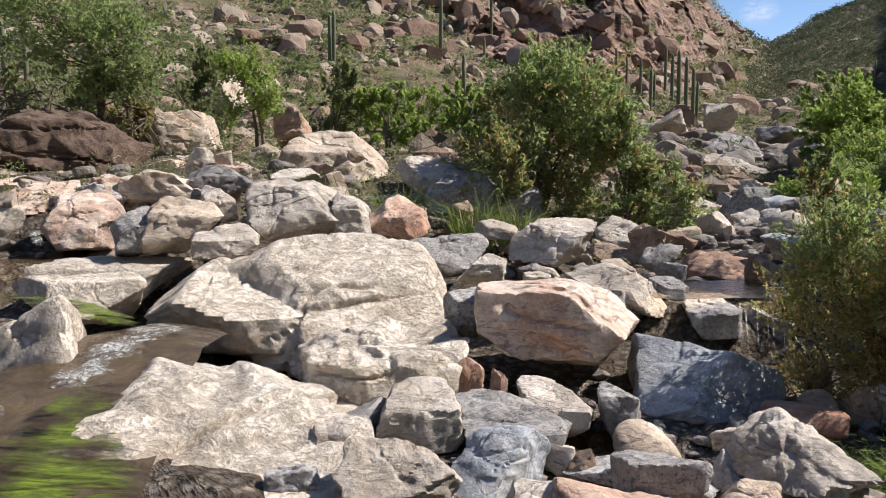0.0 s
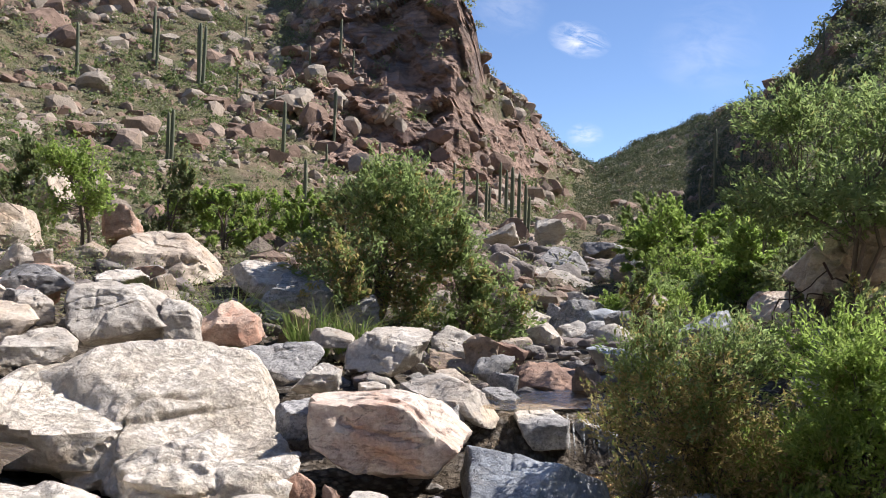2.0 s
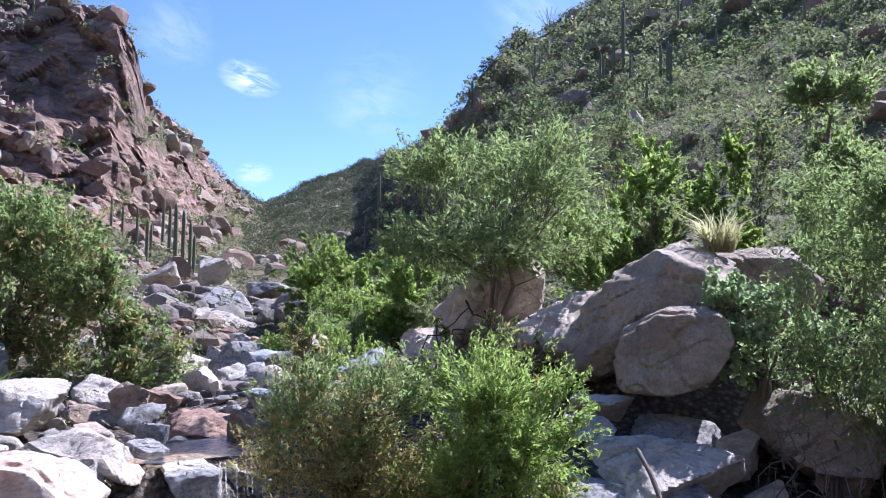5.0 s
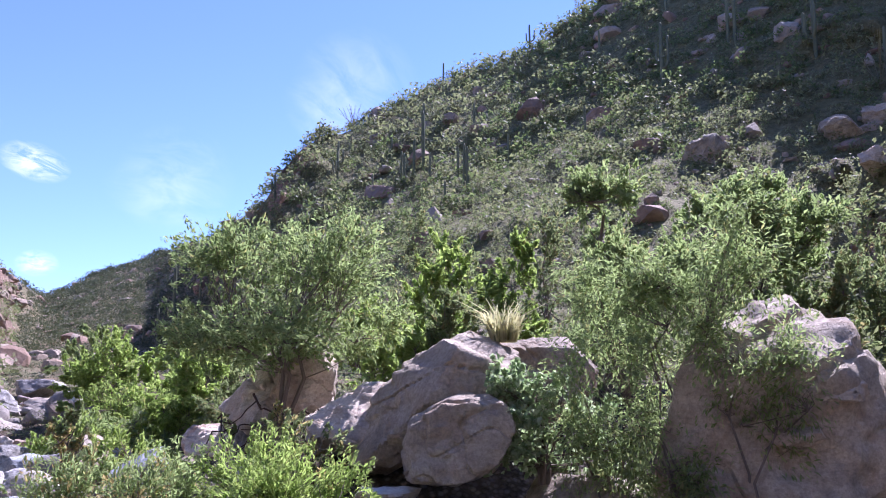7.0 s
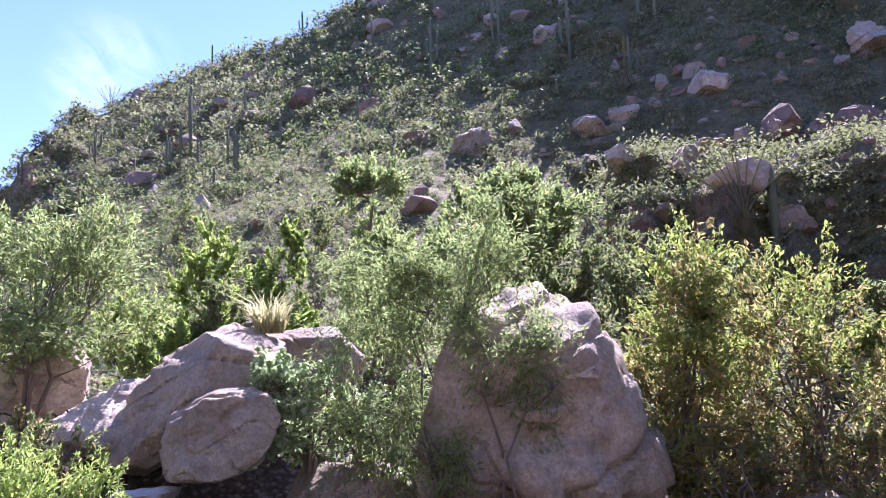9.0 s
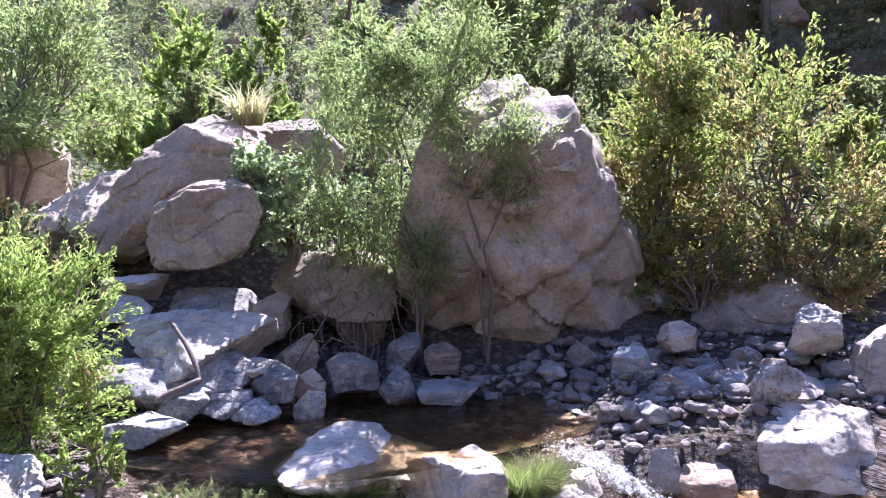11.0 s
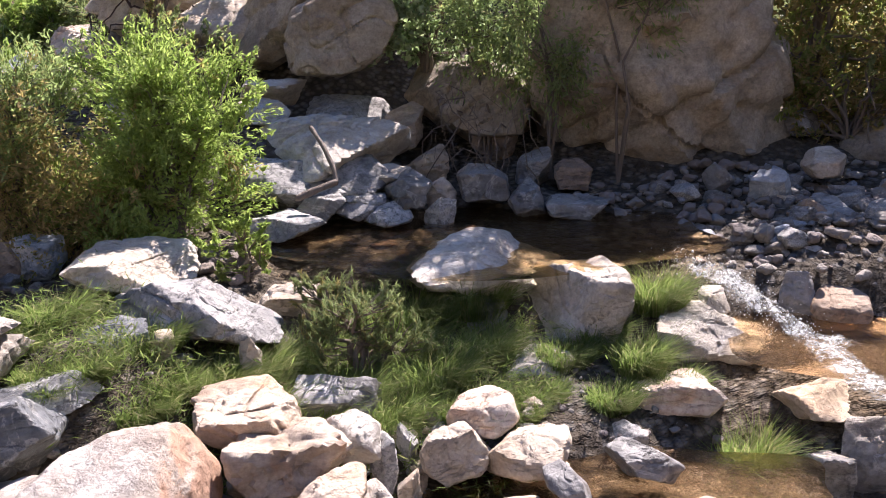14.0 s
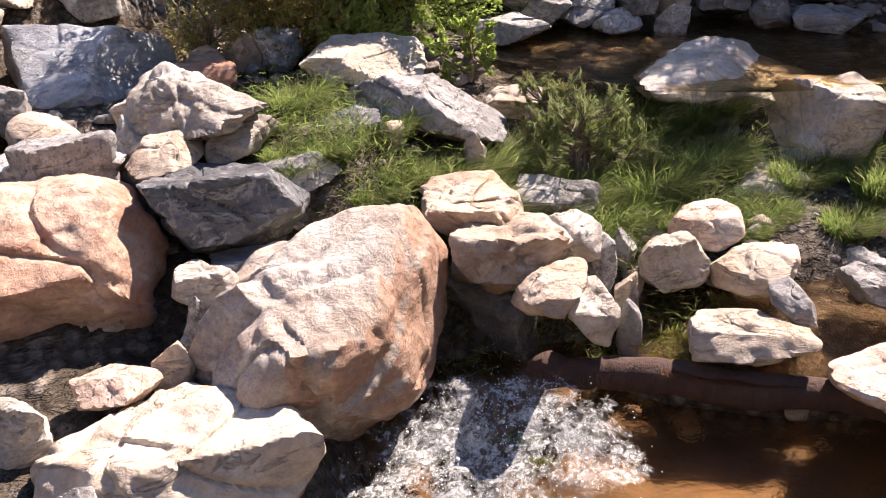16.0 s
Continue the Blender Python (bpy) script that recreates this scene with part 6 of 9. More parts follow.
# left flank of the slanting slab, its sunlit tone given as paler tan stone
hewn(5.85, 6.69, 2.47, -39, 'tan', 1384, [(-0.51, -0.02, 0.86, 0.25), (-0.46, -0.02, 0.89, 0.26), (0.99, -0.05, 0.12, 0.44), (0.82, -0.04, -0.58, 0.29), (-0.06, -0.05, -1, 0.37), (-0.99, -0.05, -0.1, 0.43), (0, -0.98, 0.18, 0.4), (0, 0.95, 0.3, 0.4), (0, -0.6, 0.8, 0.21)])
hewn(5.12, 5.40, 1.88, -41, 'white', 8662, [(-0.45, 0.04, 0.89, 0.27), (-0.06, 0.07, 1, 0.12), (0.2, 0.07, 0.98, 0.15), (0.99, -0.05, 0.16, 0.47), (0.3, -0.12, -0.95, 0.21), (-0.13, -0.11, -0.99, 0.12), (-0.34, -0.11, -0.94, 0.18), (0, -0.98, 0.18, 0.45), (0, 0.95, 0.3, 0.45), (0, -0.1, 0.99, 0.07)], label='flat pale ledge stone on the bank')
hewn(4.78, 5.10, 1.74, -41, 'white', 3258, [(-0.1, 0.1, 0.99, 0.11), (0.69, 0.07, 0.72, 0.13), (0.9, -0.08, -0.44, 0.18), (-0.08, -0.13, -0.99, 0.1), (-0.97, -0.05, -0.24, 0.16), (0, -0.98, 0.18, 0.35), (0, 0.95, 0.3, 0.35), (0, -0.1, 0.99, 0.06)])
hewn(5.39, 4.87, 1.65, -46, 'speckled', 3046, [(-0.81, 0.02, 0.58, 0.4), (-0.11, 0.1, 0.99, 0.19), (0.15, 0.1, 0.98, 0.18), (0.74, 0.04, 0.67, 0.35), (0.24, -0.15, -0.96, 0.23), (-0.18, -0.15, -0.97, 0.16), (0, -0.98, 0.18, 0.4), (0, 0.95, 0.3, 0.4), (0, -0.19, 0.98, 0.08)])
hewn(4.95, 4.54, 1.49, -45, 'white', 1506, [(-0.99, -0.06, 0.15, 0.53), (-0.22, 0.12, 0.97, 0.26), (-0.03, 0.12, 0.99, 0.26), (0.4, 0.09, 0.91, 0.34), (0.99, -0.07, 0.11, 0.6), (0.48, -0.19, -0.86, 0.35), (0.07, -0.19, -0.98, 0.24), (-0.21, -0.2, -0.96, 0.3), (0, -0.98, 0.18, 0.5), (0, 0.95, 0.3, 0.5), (0, -0.09, 1, 0.2)], sharp=50, label='stepped pale bedrock ledge above the pool')
hewn(4.61, 4.52, 1.26, -43, 'speckled', 8208, [(-0.23, 0.15, 0.96, 0.28), (0.12, 0.16, 0.98, 0.24), (0.72, 0.06, 0.69, 0.49), (0.65, -0.21, -0.73, 0.42), (0.03, -0.24, -0.97, 0.24), (-0.1, -0.23, -0.97, 0.24), (-1, -0.09, -0.01, 0.53), (0, -0.98, 0.18, 0.4), (0, 0.95, 0.3, 0.4), (0, -0.03, 1, 0.18)])
hewn(4.96, 4.09, 1.28, -48, 'white', 2511, [(-0.38, 0.17, 0.91, 0.1), (-0.16, 0.18, 0.97, 0.09), (0.83, 0.07, 0.55, 0.26), (0.56, -0.18, -0.81, 0.14), (0.01, -0.21, -0.98, 0.1), (-0.58, -0.19, -0.79, 0.22), (0, -0.98, 0.18, 0.23), (0, 0.95, 0.3, 0.23), (0, -0.21, 0.98, 0.07)])
hewn(4.65, 3.99, 1.14, -47, 'speckled', 8247, [(-0.74, 0.13, 0.66, 0.14), (-0.03, 0.21, 0.98, 0.11), (0.99, -0, 0.1, 0.18), (0.34, -0.23, -0.91, 0.11), (-0.42, -0.23, -0.88, 0.13), (0, -0.98, 0.18, 0.17), (0, 0.95, 0.3, 0.17), (0, -0.19, 0.98, 0.06)])
hewn(4.87, 3.73, 1.23, -50, 'dark', 6715, [(-0.52, 0.16, 0.84, 0.13), (0.59, 0.15, 0.79, 0.14), (0.94, -0.09, -0.33, 0.14), (0.04, -0.23, -0.97, 0.13), (-0.9, -0.12, -0.43, 0.14), (0, -0.98, 0.18, 0.17), (0, 0.95, 0.3, 0.17), (0, -0.24, 0.97, 0.09), (-0.7, -0.5, 0.5, 0.09)])
hewn(4.67, 3.73, 1.09, -49, 'speckled', 7527, [(-0.67, 0.16, 0.72, 0.1), (0.03, 0.23, 0.97, 0.09), (0.93, 0.07, 0.35, 0.13), (0.21, -0.25, -0.94, 0.08), (-0.36, -0.24, -0.9, 0.1), (0, -0.98, 0.18, 0.15), (0, 0.95, 0.3, 0.15), (0, -0.12, 0.99, 0.05)])
hewn(4.45, 4.19, 1.15, -44, 'dark', 5539, [(-0.77, 0.13, 0.63, 0.12), (-0.33, 0.2, 0.92, 0.08), (0.92, 0.07, 0.4, 0.16), (0.68, -0.18, -0.71, 0.1), (-0.32, -0.23, -0.92, 0.11), (0, -0.98, 0.18, 0.17), (0, 0.95, 0.3, 0.17), (0, -0.12, 0.99, 0.09)])
hewn(3.99, 4.21, 1.10, -41, 'speckled', 8631, [(-0.36, 0.19, 0.91, 0.22), (0.15, 0.22, 0.96, 0.12), (0.41, 0.2, 0.89, 0.14), (0.82, 0.1, 0.57, 0.27), (0.24, -0.27, -0.93, 0.2), (-0.18, -0.26, -0.95, 0.12), (-0.83, -0.18, -0.53, 0.26), (0, -0.98, 0.18, 0.25), (0, 0.95, 0.3, 0.25), (0, -0.06, 1, 0.07)])
# next three stones are of the dark kind in place of shade over them
hewn(5.45, 3.46, 1.21, -55, 'dark', 1001, [(-0.69, 0.12, 0.71, 0.18), (0.13, 0.18, 0.97, 0.14), (1, -0.01, 0.09, 0.17), (0.04, -0.23, -0.97, 0.14), (-0.98, -0.07, -0.19, 0.18), (0, -0.98, 0.18, 0.2), (0, 0.95, 0.3, 0.2), (0, -0.06, 1, 0.11)])
hewn(5.46, 3.08, 1.11, -58, 'dark', 7147, [(-0.77, 0.13, 0.62, 0.11), (0.73, 0.14, 0.66, 0.12), (0.98, 0.03, 0.21, 0.1), (-0.04, -0.25, -0.97, 0.11), (-0.85, -0.14, -0.51, 0.12), (0, -0.98, 0.18, 0.15), (0, 0.95, 0.3, 0.15), (0, -0.21, 0.98, 0.12)])
hewn(5.66, 2.75, 1.07, -62, 'dark', 2042, [(-0.8, 0.11, 0.6, 0.21), (0.05, 0.22, 0.97, 0.09), (0.95, 0.03, 0.3, 0.25), (0.24, -0.24, -0.94, 0.11), (-0.08, -0.25, -0.97, 0.1), (-0.85, -0.16, -0.5, 0.22), (0, -0.98, 0.18, 0.2), (0, 0.95, 0.3, 0.2), (0, -0.03, 1, 0.06)])
hewn(6.02, 3.02, 1.22, -61, 'brown', 899, [(-0.66, 0.13, 0.74, 0.14), (0.64, 0.14, 0.75, 0.12), (0.99, -0.05, -0.16, 0.14), (-0.07, -0.22, -0.97, 0.12), (-0.97, -0.07, -0.25, 0.12), (0, -0.98, 0.18, 0.15), (0, 0.95, 0.3, 0.15), (0, -0.26, 0.97, 0.11)])
hewn(7.49, 3.04, 1.89, -66, 'bank', 7823, [(-0.98, -0.13, 0.12, 1.09), (-0.94, -0.1, 0.33, 1.06), (-0.8, -0.09, 0.59, 1.14), (-0.61, -0.09, 0.79, 1.29), (-0.07, -0.11, 0.99, 1.56), (0.5, -0.1, 0.86, 1.45), (0.89, -0.1, 0.46, 1.08), (0.95, -0.1, 0.29, 0.96), (0.95, -0.19, -0.24, 1.29), (0.41, -0.25, -0.88, 1.3), (-0.03, -0.24, -0.97, 1.21), (-0.28, -0.24, -0.93, 1.23), (-0.93, -0.19, -0.31, 1.28), (0, -1, 0.06, 0.95), (0, 0.95, 0.3, 0.95), (0, -0.2, 0.98, 1.49), (0, -0.86, -0.51, 0.83), (0.78, -0.62, 0.1, 0.95)], rough=1.4, sharp=50, label='house-sized tan boulder on the bank, shaded towards the water')
# two ledges in paler stone than their boulder, sunlight put into the colour
hewn(7.05, 2.41, 2.75, -69, 'tan', 1434, [(-0.65, -0.03, 0.76, 0.15), (0.59, -0.03, 0.8, 0.13), (0.98, -0.03, 0.21, 0.2), (-0.04, 0, -1, 0.11), (-0.78, -0.02, -0.63, 0.2), (0, -0.98, 0.18, 0.25), (0, 0.95, 0.3, 0.25), (0, -0.43, 0.9, 0.08)], label='ledge of the great bank boulder in stone paled for sunlight', name='ledge_stone')
hewn(6.84, 2.59, 2.44, -67, 'tan', 3717, [(-0.59, -0, 0.81, 0.18), (0.01, 0.01, 1, 0.14), (0.95, -0.03, 0.31, 0.27), (0.34, -0.05, -0.94, 0.15), (-0.04, -0.05, -1, 0.14), (-0.69, -0.05, -0.72, 0.24), (0, -0.98, 0.18, 0.2), (0, 0.95, 0.3, 0.2), (0, -0.42, 0.91, 0.06)], label='ledge of the great bank boulder in stone paled for sunlight', name='ledge_stone')
hewn(6.52, 4.30, 1.72, -55, 'bank', 4247, [(-0.85, -0.01, 0.52, 0.5), (0, 0.07, 1, 0.33), (0.74, 0.02, 0.68, 0.39), (0.98, -0.08, -0.18, 0.5), (0.01, -0.15, -0.99, 0.35), (-0.43, -0.14, -0.89, 0.32), (-0.63, -0.13, -0.77, 0.36), (0, -0.98, 0.18, 0.5), (0, 0.95, 0.3, 0.5), (0, -0.01, 1, 0.31)], sharp=50)
hewn(8.07, 0.81, 1.36, -83, 'bank', 1156, [(-0.94, -0.03, 0.34, 0.64), (-0.44, 0.08, 0.89, 0.44), (-0.12, 0.11, 0.99, 0.34), (0.19, 0.1, 0.98, 0.35), (0.98, -0.04, 0.21, 0.6), (0.04, -0.18, -0.98, 0.29), (-0.93, -0.14, -0.35, 0.71), (0, -0.98, 0.18, 0.4), (0, 0.95, 0.3, 0.4), (0, -0.19, 0.98, 0.24)], sharp=50)
hewn(6.95, 1.40, 1.30, -77, 'tan', 8544, [(-0.93, 0.05, 0.37, 0.14), (-0.25, 0.16, 0.96, 0.12), (0.5, 0.14, 0.86, 0.13), (0.97, -0.06, -0.23, 0.14), (0.14, -0.19, -0.97, 0.11), (-0.72, -0.14, -0.67, 0.14), (0, -0.98, 0.18, 0.15), (0, 0.95, 0.3, 0.15), (0, -0.3, 0.95, 0.07)], sharp=24)
hewn(5.96, 0.30, 0.84, -86, 'white', 3814, [(-1, -0.05, 0.02, 0.34), (-0.9, 0.07, 0.43, 0.36), (-0.51, 0.18, 0.84, 0.39), (0.03, 0.22, 0.98, 0.41), (0.86, 0.09, 0.5, 0.37), (1, -0.07, -0.04, 0.33), (0.49, -0.31, -0.82, 0.36), (0.1, -0.35, -0.93, 0.39), (-0.76, -0.26, -0.6, 0.43), (0, -0.98, 0.18, 0.47), (0, 0.95, 0.3, 0.47), (0, -0.23, 0.97, 0.24)], sharp=24, label='big smooth white boulder by the cascade')
hewn(6.39, 0.50, 1.08, -84, 'tan', 252, [(-0.99, -0, 0.14, 0.24), (-0.59, 0.17, 0.79, 0.13), (-0.32, 0.2, 0.93, 0.14), (0.8, 0.1, 0.59, 0.28), (0.54, -0.21, -0.81, 0.11), (-0.8, -0.19, -0.57, 0.31), (0, -0.98, 0.18, 0.3), (0, 0.95, 0.3, 0.3), (0, -0.24, 0.97, 0.09)])
hewn(6.95, 0.39, 1.40, -85, 'white', 6825, [(-0.97, 0.02, 0.25, 0.15), (-0.54, 0.12, 0.83, 0.18), (0.54, 0.12, 0.83, 0.17), (1, -0.01, 0.05, 0.15), (0.1, -0.19, -0.98, 0.16), (-0.51, -0.17, -0.85, 0.2), (0, -0.98, 0.18, 0.25), (0, 0.95, 0.3, 0.25), (0, -0.19, 0.98, 0.14)])
hewn(5.33, 0.87, 0.70, -79, 'brown', 6659, [(-0.94, 0.09, 0.33, 0.17), (-0.41, 0.28, 0.87, 0.19), (0.47, 0.27, 0.84, 0.18), (0.96, 0.06, 0.27, 0.17), (0.92, -0.16, -0.36, 0.16), (0.05, -0.37, -0.93, 0.18), (-0.94, -0.14, -0.31, 0.16), (0, -0.98, 0.18, 0.2), (0, 0.95, 0.3, 0.2), (0, -0.19, 0.98, 0.13)], sharp=24, label='mossy brown boulder beside the cascade')
hewn(5.26, 0.64, 0.66, -81, 'tan', 8996, [(-0.96, 0.08, 0.26, 0.08), (-0.19, 0.33, 0.92, 0.08), (0.98, 0.05, 0.18, 0.08), (0.59, -0.3, -0.75, 0.08), (-0.47, -0.32, -0.82, 0.09), (0, -0.98, 0.18, 0.11), (0, 0.95, 0.3, 0.11), (0, -0.11, 0.99, 0.05)])
hewn(5.64, 1.06, 0.87, -77, 'grey', 2414, [(-0.55, 0.22, 0.8, 0.12), (0.49, 0.24, 0.84, 0.09), (0.98, -0.08, -0.2, 0.13), (0.2, -0.3, -0.93, 0.1), (-0.96, -0.1, -0.25, 0.11), (0, -0.98, 0.18, 0.15), (0, 0.95, 0.3, 0.15), (0, -0.17, 0.99, 0.07)])
hewn(5.66, 0.69, 0.79, -81, 'speckled', 7216, [(-0.94, 0.09, 0.34, 0.12), (-0.12, 0.28, 0.95, 0.16), (1, 0.01, 0.09, 0.1), (0.19, -0.33, -0.93, 0.15), (-0.96, -0.1, -0.26, 0.12), (0, -0.98, 0.18, 0.15), (0, 0.95, 0.3, 0.15), (0, -0.14, 0.99, 0.11)])
hewn(6.23, 1.17, 1.02, -78, 'dark', 7843, [(-0.99, 0.01, 0.13, 0.15), (-0.2, 0.21, 0.96, 0.22), (0.6, 0.17, 0.78, 0.15), (0.99, -0.07, -0.15, 0.18), (0.14, -0.27, -0.95, 0.17), (-0.45, -0.25, -0.86, 0.19), (0, -0.98, 0.18, 0.2), (0, 0.95, 0.3, 0.2), (0, -0.22, 0.98, 0.14)])
hewn(4.30, 2.67, 0.98, -55, 'white', 1160, [(-0.7, 0.16, 0.69, 0.29), (-0.44, 0.23, 0.87, 0.25), (0.14, 0.26, 0.96, 0.22), (0.46, 0.22, 0.86, 0.24), (0.99, -0.1, -0.03, 0.45), (0.39, -0.32, -0.86, 0.23), (-0.13, -0.34, -0.93, 0.2), (-0.68, -0.29, -0.67, 0.35), (0, -0.98, 0.18, 0.45), (0, 0.95, 0.3, 0.45), (0, -0.09, 1, 0.1)], sharp=44, label='low pale slab at the edge of the pool')
hewn(4.36, 2.14, 0.80, -61, 'white', 2204, [(-0.95, 0.05, 0.31, 0.32), (-0.64, 0.22, 0.73, 0.27), (-0.18, 0.3, 0.94, 0.25), (0.63, 0.21, 0.75, 0.35), (0.97, 0.01, 0.22, 0.36), (0.86, -0.24, -0.46, 0.31), (0.17, -0.39, -0.91, 0.23), (-0.02, -0.4, -0.92, 0.25), (-0.49, -0.37, -0.79, 0.36), (0, -0.98, 0.18, 0.3), (0, 0.95, 0.3, 0.3), (0, 0.01, 1, 0.23), (-0.7, -0.55, 0.45, 0.13)], label='broken white boulder with a shaded tan face')
hewn(4.66, 1.40, 0.68, -71, 'white', 5038, [(-0.81, 0.17, 0.56, 0.28), (-0.04, 0.34, 0.94, 0.19), (0.45, 0.29, 0.84, 0.21), (0.97, 0.03, 0.22, 0.28), (0.6, -0.34, -0.72, 0.24), (-0.03, -0.41, -0.91, 0.19), (-0.45, -0.37, -0.81, 0.21), (-0.97, -0.14, -0.21, 0.27), (0, -0.98, 0.18, 0.28), (0, 0.95, 0.3, 0.28), (0, -0.05, 1, 0.11)], rough=1.2)
hewn(4.90, 1.50, 0.82, -71, 'white', 3992, [(-0.66, 0.22, 0.72, 0.16), (-0.03, 0.32, 0.95, 0.09), (0.89, 0.12, 0.45, 0.18), (0.44, -0.32, -0.84, 0.12), (-0.02, -0.35, -0.94, 0.09), (-0.89, -0.19, -0.42, 0.19), (0, -0.98, 0.18, 0.17), (0, 0.95, 0.3, 0.17), (0, -0.1, 1, 0.03)])
hewn(4.20, 1.37, 0.52, -69, 'pink', 2716, [(-0.87, 0.17, 0.46, 0.22), (-0.22, 0.39, 0.89, 0.14), (0.14, 0.4, 0.9, 0.14), (0.87, 0.16, 0.46, 0.26), (0.68, -0.35, -0.64, 0.18), (0.05, -0.46, -0.89, 0.13), (-0.95, -0.18, -0.24, 0.25), (0, -0.98, 0.18, 0.25), (0, 0.95, 0.3, 0.25), (0, 0.15, 0.99, 0.1)], sharp=34)
hewn(3.86, 2.06, 0.60, -59, 'white', 6222, [(-0.7, 0.27, 0.66, 0.16), (0.1, 0.39, 0.92, 0.15), (0.67, 0.27, 0.69, 0.18), (0.9, -0.21, -0.38, 0.15), (0.62, -0.35, -0.7, 0.14), (-0.16, -0.44, -0.88, 0.16), (-1, -0.06, -0.06, 0.15), (0, -0.98, 0.18, 0.17), (0, 0.95, 0.3, 0.17), (0, -0.07, 1, 0.09)])
hewn(4.53, 0.78, 0.51, -78, 'tan', 8412, [(-0.64, 0.29, 0.71, 0.2), (0.07, 0.4, 0.91, 0.11), (0.51, 0.33, 0.79, 0.16), (0.79, -0.3, -0.54, 0.22), (0.12, -0.44, -0.89, 0.11), (-0.19, -0.44, -0.88, 0.13), (-0.9, -0.23, -0.37, 0.24), (0, -0.98, 0.18, 0.2), (0, 0.95, 0.3, 0.2), (0, -0.02, 1, 0.07)])
hewn(2.88, 4.09, 1.12, -32, 'white', 6446, [(-0.55, 0.19, 0.81, 0.23), (0.05, 0.24, 0.97, 0.18), (0.8, 0.11, 0.59, 0.3), (0.99, -0.03, 0.13, 0.32), (0.26, -0.31, -0.91, 0.23), (-0.22, -0.3, -0.93, 0.17), (-0.57, -0.27, -0.78, 0.24), (0, -0.98, 0.18, 0.38), (0, 0.95, 0.3, 0.38), (0, 0, 1, 0.13)])
hewn(2.66, 3.40, 1.08, -34, 'speckled', 4066, [(-0.56, 0.2, 0.81, 0.35), (0.01, 0.27, 0.96, 0.24), (0.5, 0.25, 0.83, 0.17), (0.53, 0.24, 0.81, 0.17), (0.99, -0.12, 0.04, 0.55), (-0.2, -0.35, -0.91, 0.17), (-0.32, -0.34, -0.88, 0.14), (-0.99, -0.07, 0.12, 0.48), (0, -0.98, 0.18, 0.28), (0, 0.95, 0.3, 0.28), (0, -0.22, 0.98, 0.11)])
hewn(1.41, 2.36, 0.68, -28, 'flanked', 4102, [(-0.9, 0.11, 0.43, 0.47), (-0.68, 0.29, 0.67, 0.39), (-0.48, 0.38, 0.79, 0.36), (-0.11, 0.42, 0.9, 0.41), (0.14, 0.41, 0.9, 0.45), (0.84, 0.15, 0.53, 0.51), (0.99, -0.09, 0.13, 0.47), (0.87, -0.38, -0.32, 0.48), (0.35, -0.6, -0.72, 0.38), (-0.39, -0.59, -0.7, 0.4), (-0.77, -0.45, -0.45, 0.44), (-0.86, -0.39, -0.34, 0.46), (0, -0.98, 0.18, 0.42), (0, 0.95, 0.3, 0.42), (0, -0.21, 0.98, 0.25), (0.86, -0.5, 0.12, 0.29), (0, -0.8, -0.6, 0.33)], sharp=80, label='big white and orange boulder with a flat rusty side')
hewn(0.73, 3.28, 0.89, -11, 'orange', 5935, [(-0.9, 0.08, 0.43, 0.37), (-0.39, 0.25, 0.88, 0.46), (0.15, 0.28, 0.95, 0.46), (0.65, 0.19, 0.73, 0.44), (0.93, 0.05, 0.37, 0.39), (0.97, -0, 0.25, 0.4), (0.92, -0.26, -0.29, 0.45), (0.64, -0.42, -0.64, 0.49), (-0.19, -0.49, -0.85, 0.41), (-0.34, -0.48, -0.81, 0.41), (-0.99, -0.1, 0.03, 0.38), (0, -0.98, 0.18, 0.42), (0, 0.95, 0.3, 0.42), (0, -0.22, 0.98, 0.28), (0.76, -0.6, 0.25, 0.32), (0, -0.86, -0.51, 0.3)], sharp=60, label='large orange-faced boulder with a shaded underside')
hewn(1.46, 3.16, 0.95, -22, 'slate', 1719, [(-0.47, 0.28, 0.84, 0.27), (0.11, 0.35, 0.93, 0.17), (0.11, 0.35, 0.93, 0.17), (0.74, 0.19, 0.64, 0.3), (0.86, -0.27, -0.43, 0.3), (0.74, -0.33, -0.58, 0.28), (-0.15, -0.43, -0.89, 0.19), (-0.83, -0.28, -0.48, 0.24), (-0.9, -0.23, -0.37, 0.26), (0, -0.98, 0.18, 0.3), (0, 0.95, 0.3, 0.3), (0, 0.19, 0.98, 0.15)], rough=0.9, label='dark blue-grey angular boulder in the grass')
hewn(0.73, 2.24, 0.50, -16, 'tan', 8671, [(-0.35, 0.51, 0.79, 0.28), (-0.22, 0.54, 0.81, 0.25), (0.35, 0.51, 0.78, 0.27), (0.87, 0.2, 0.45, 0.39), (0.97, 0.02, 0.25, 0.43), (0.76, -0.5, -0.42, 0.4), (0.17, -0.68, -0.71, 0.27), (-0.32, -0.64, -0.69, 0.22), (-0.98, -0.18, -0.01, 0.41), (0, -0.98, 0.18, 0.3), (0, 0.95, 0.3, 0.3), (0, 0.12, 0.99, 0.18)], rough=1.1, sharp=60)
hewn(0.69, 2.56, 0.69, -13, 'pink', 5035, [(-0.01, 0.51, 0.86, 0.09), (0.43, 0.47, 0.78, 0.07), (0.94, 0.14, 0.31, 0.16), (-0.03, -0.55, -0.83, 0.07), (-0.19, -0.54, -0.82, 0.07), (-1, -0.06, -0.01, 0.14), (0, -0.98, 0.18, 0.15), (0, 0.95, 0.3, 0.15), (0, 0.27, 0.96, 0.04)])
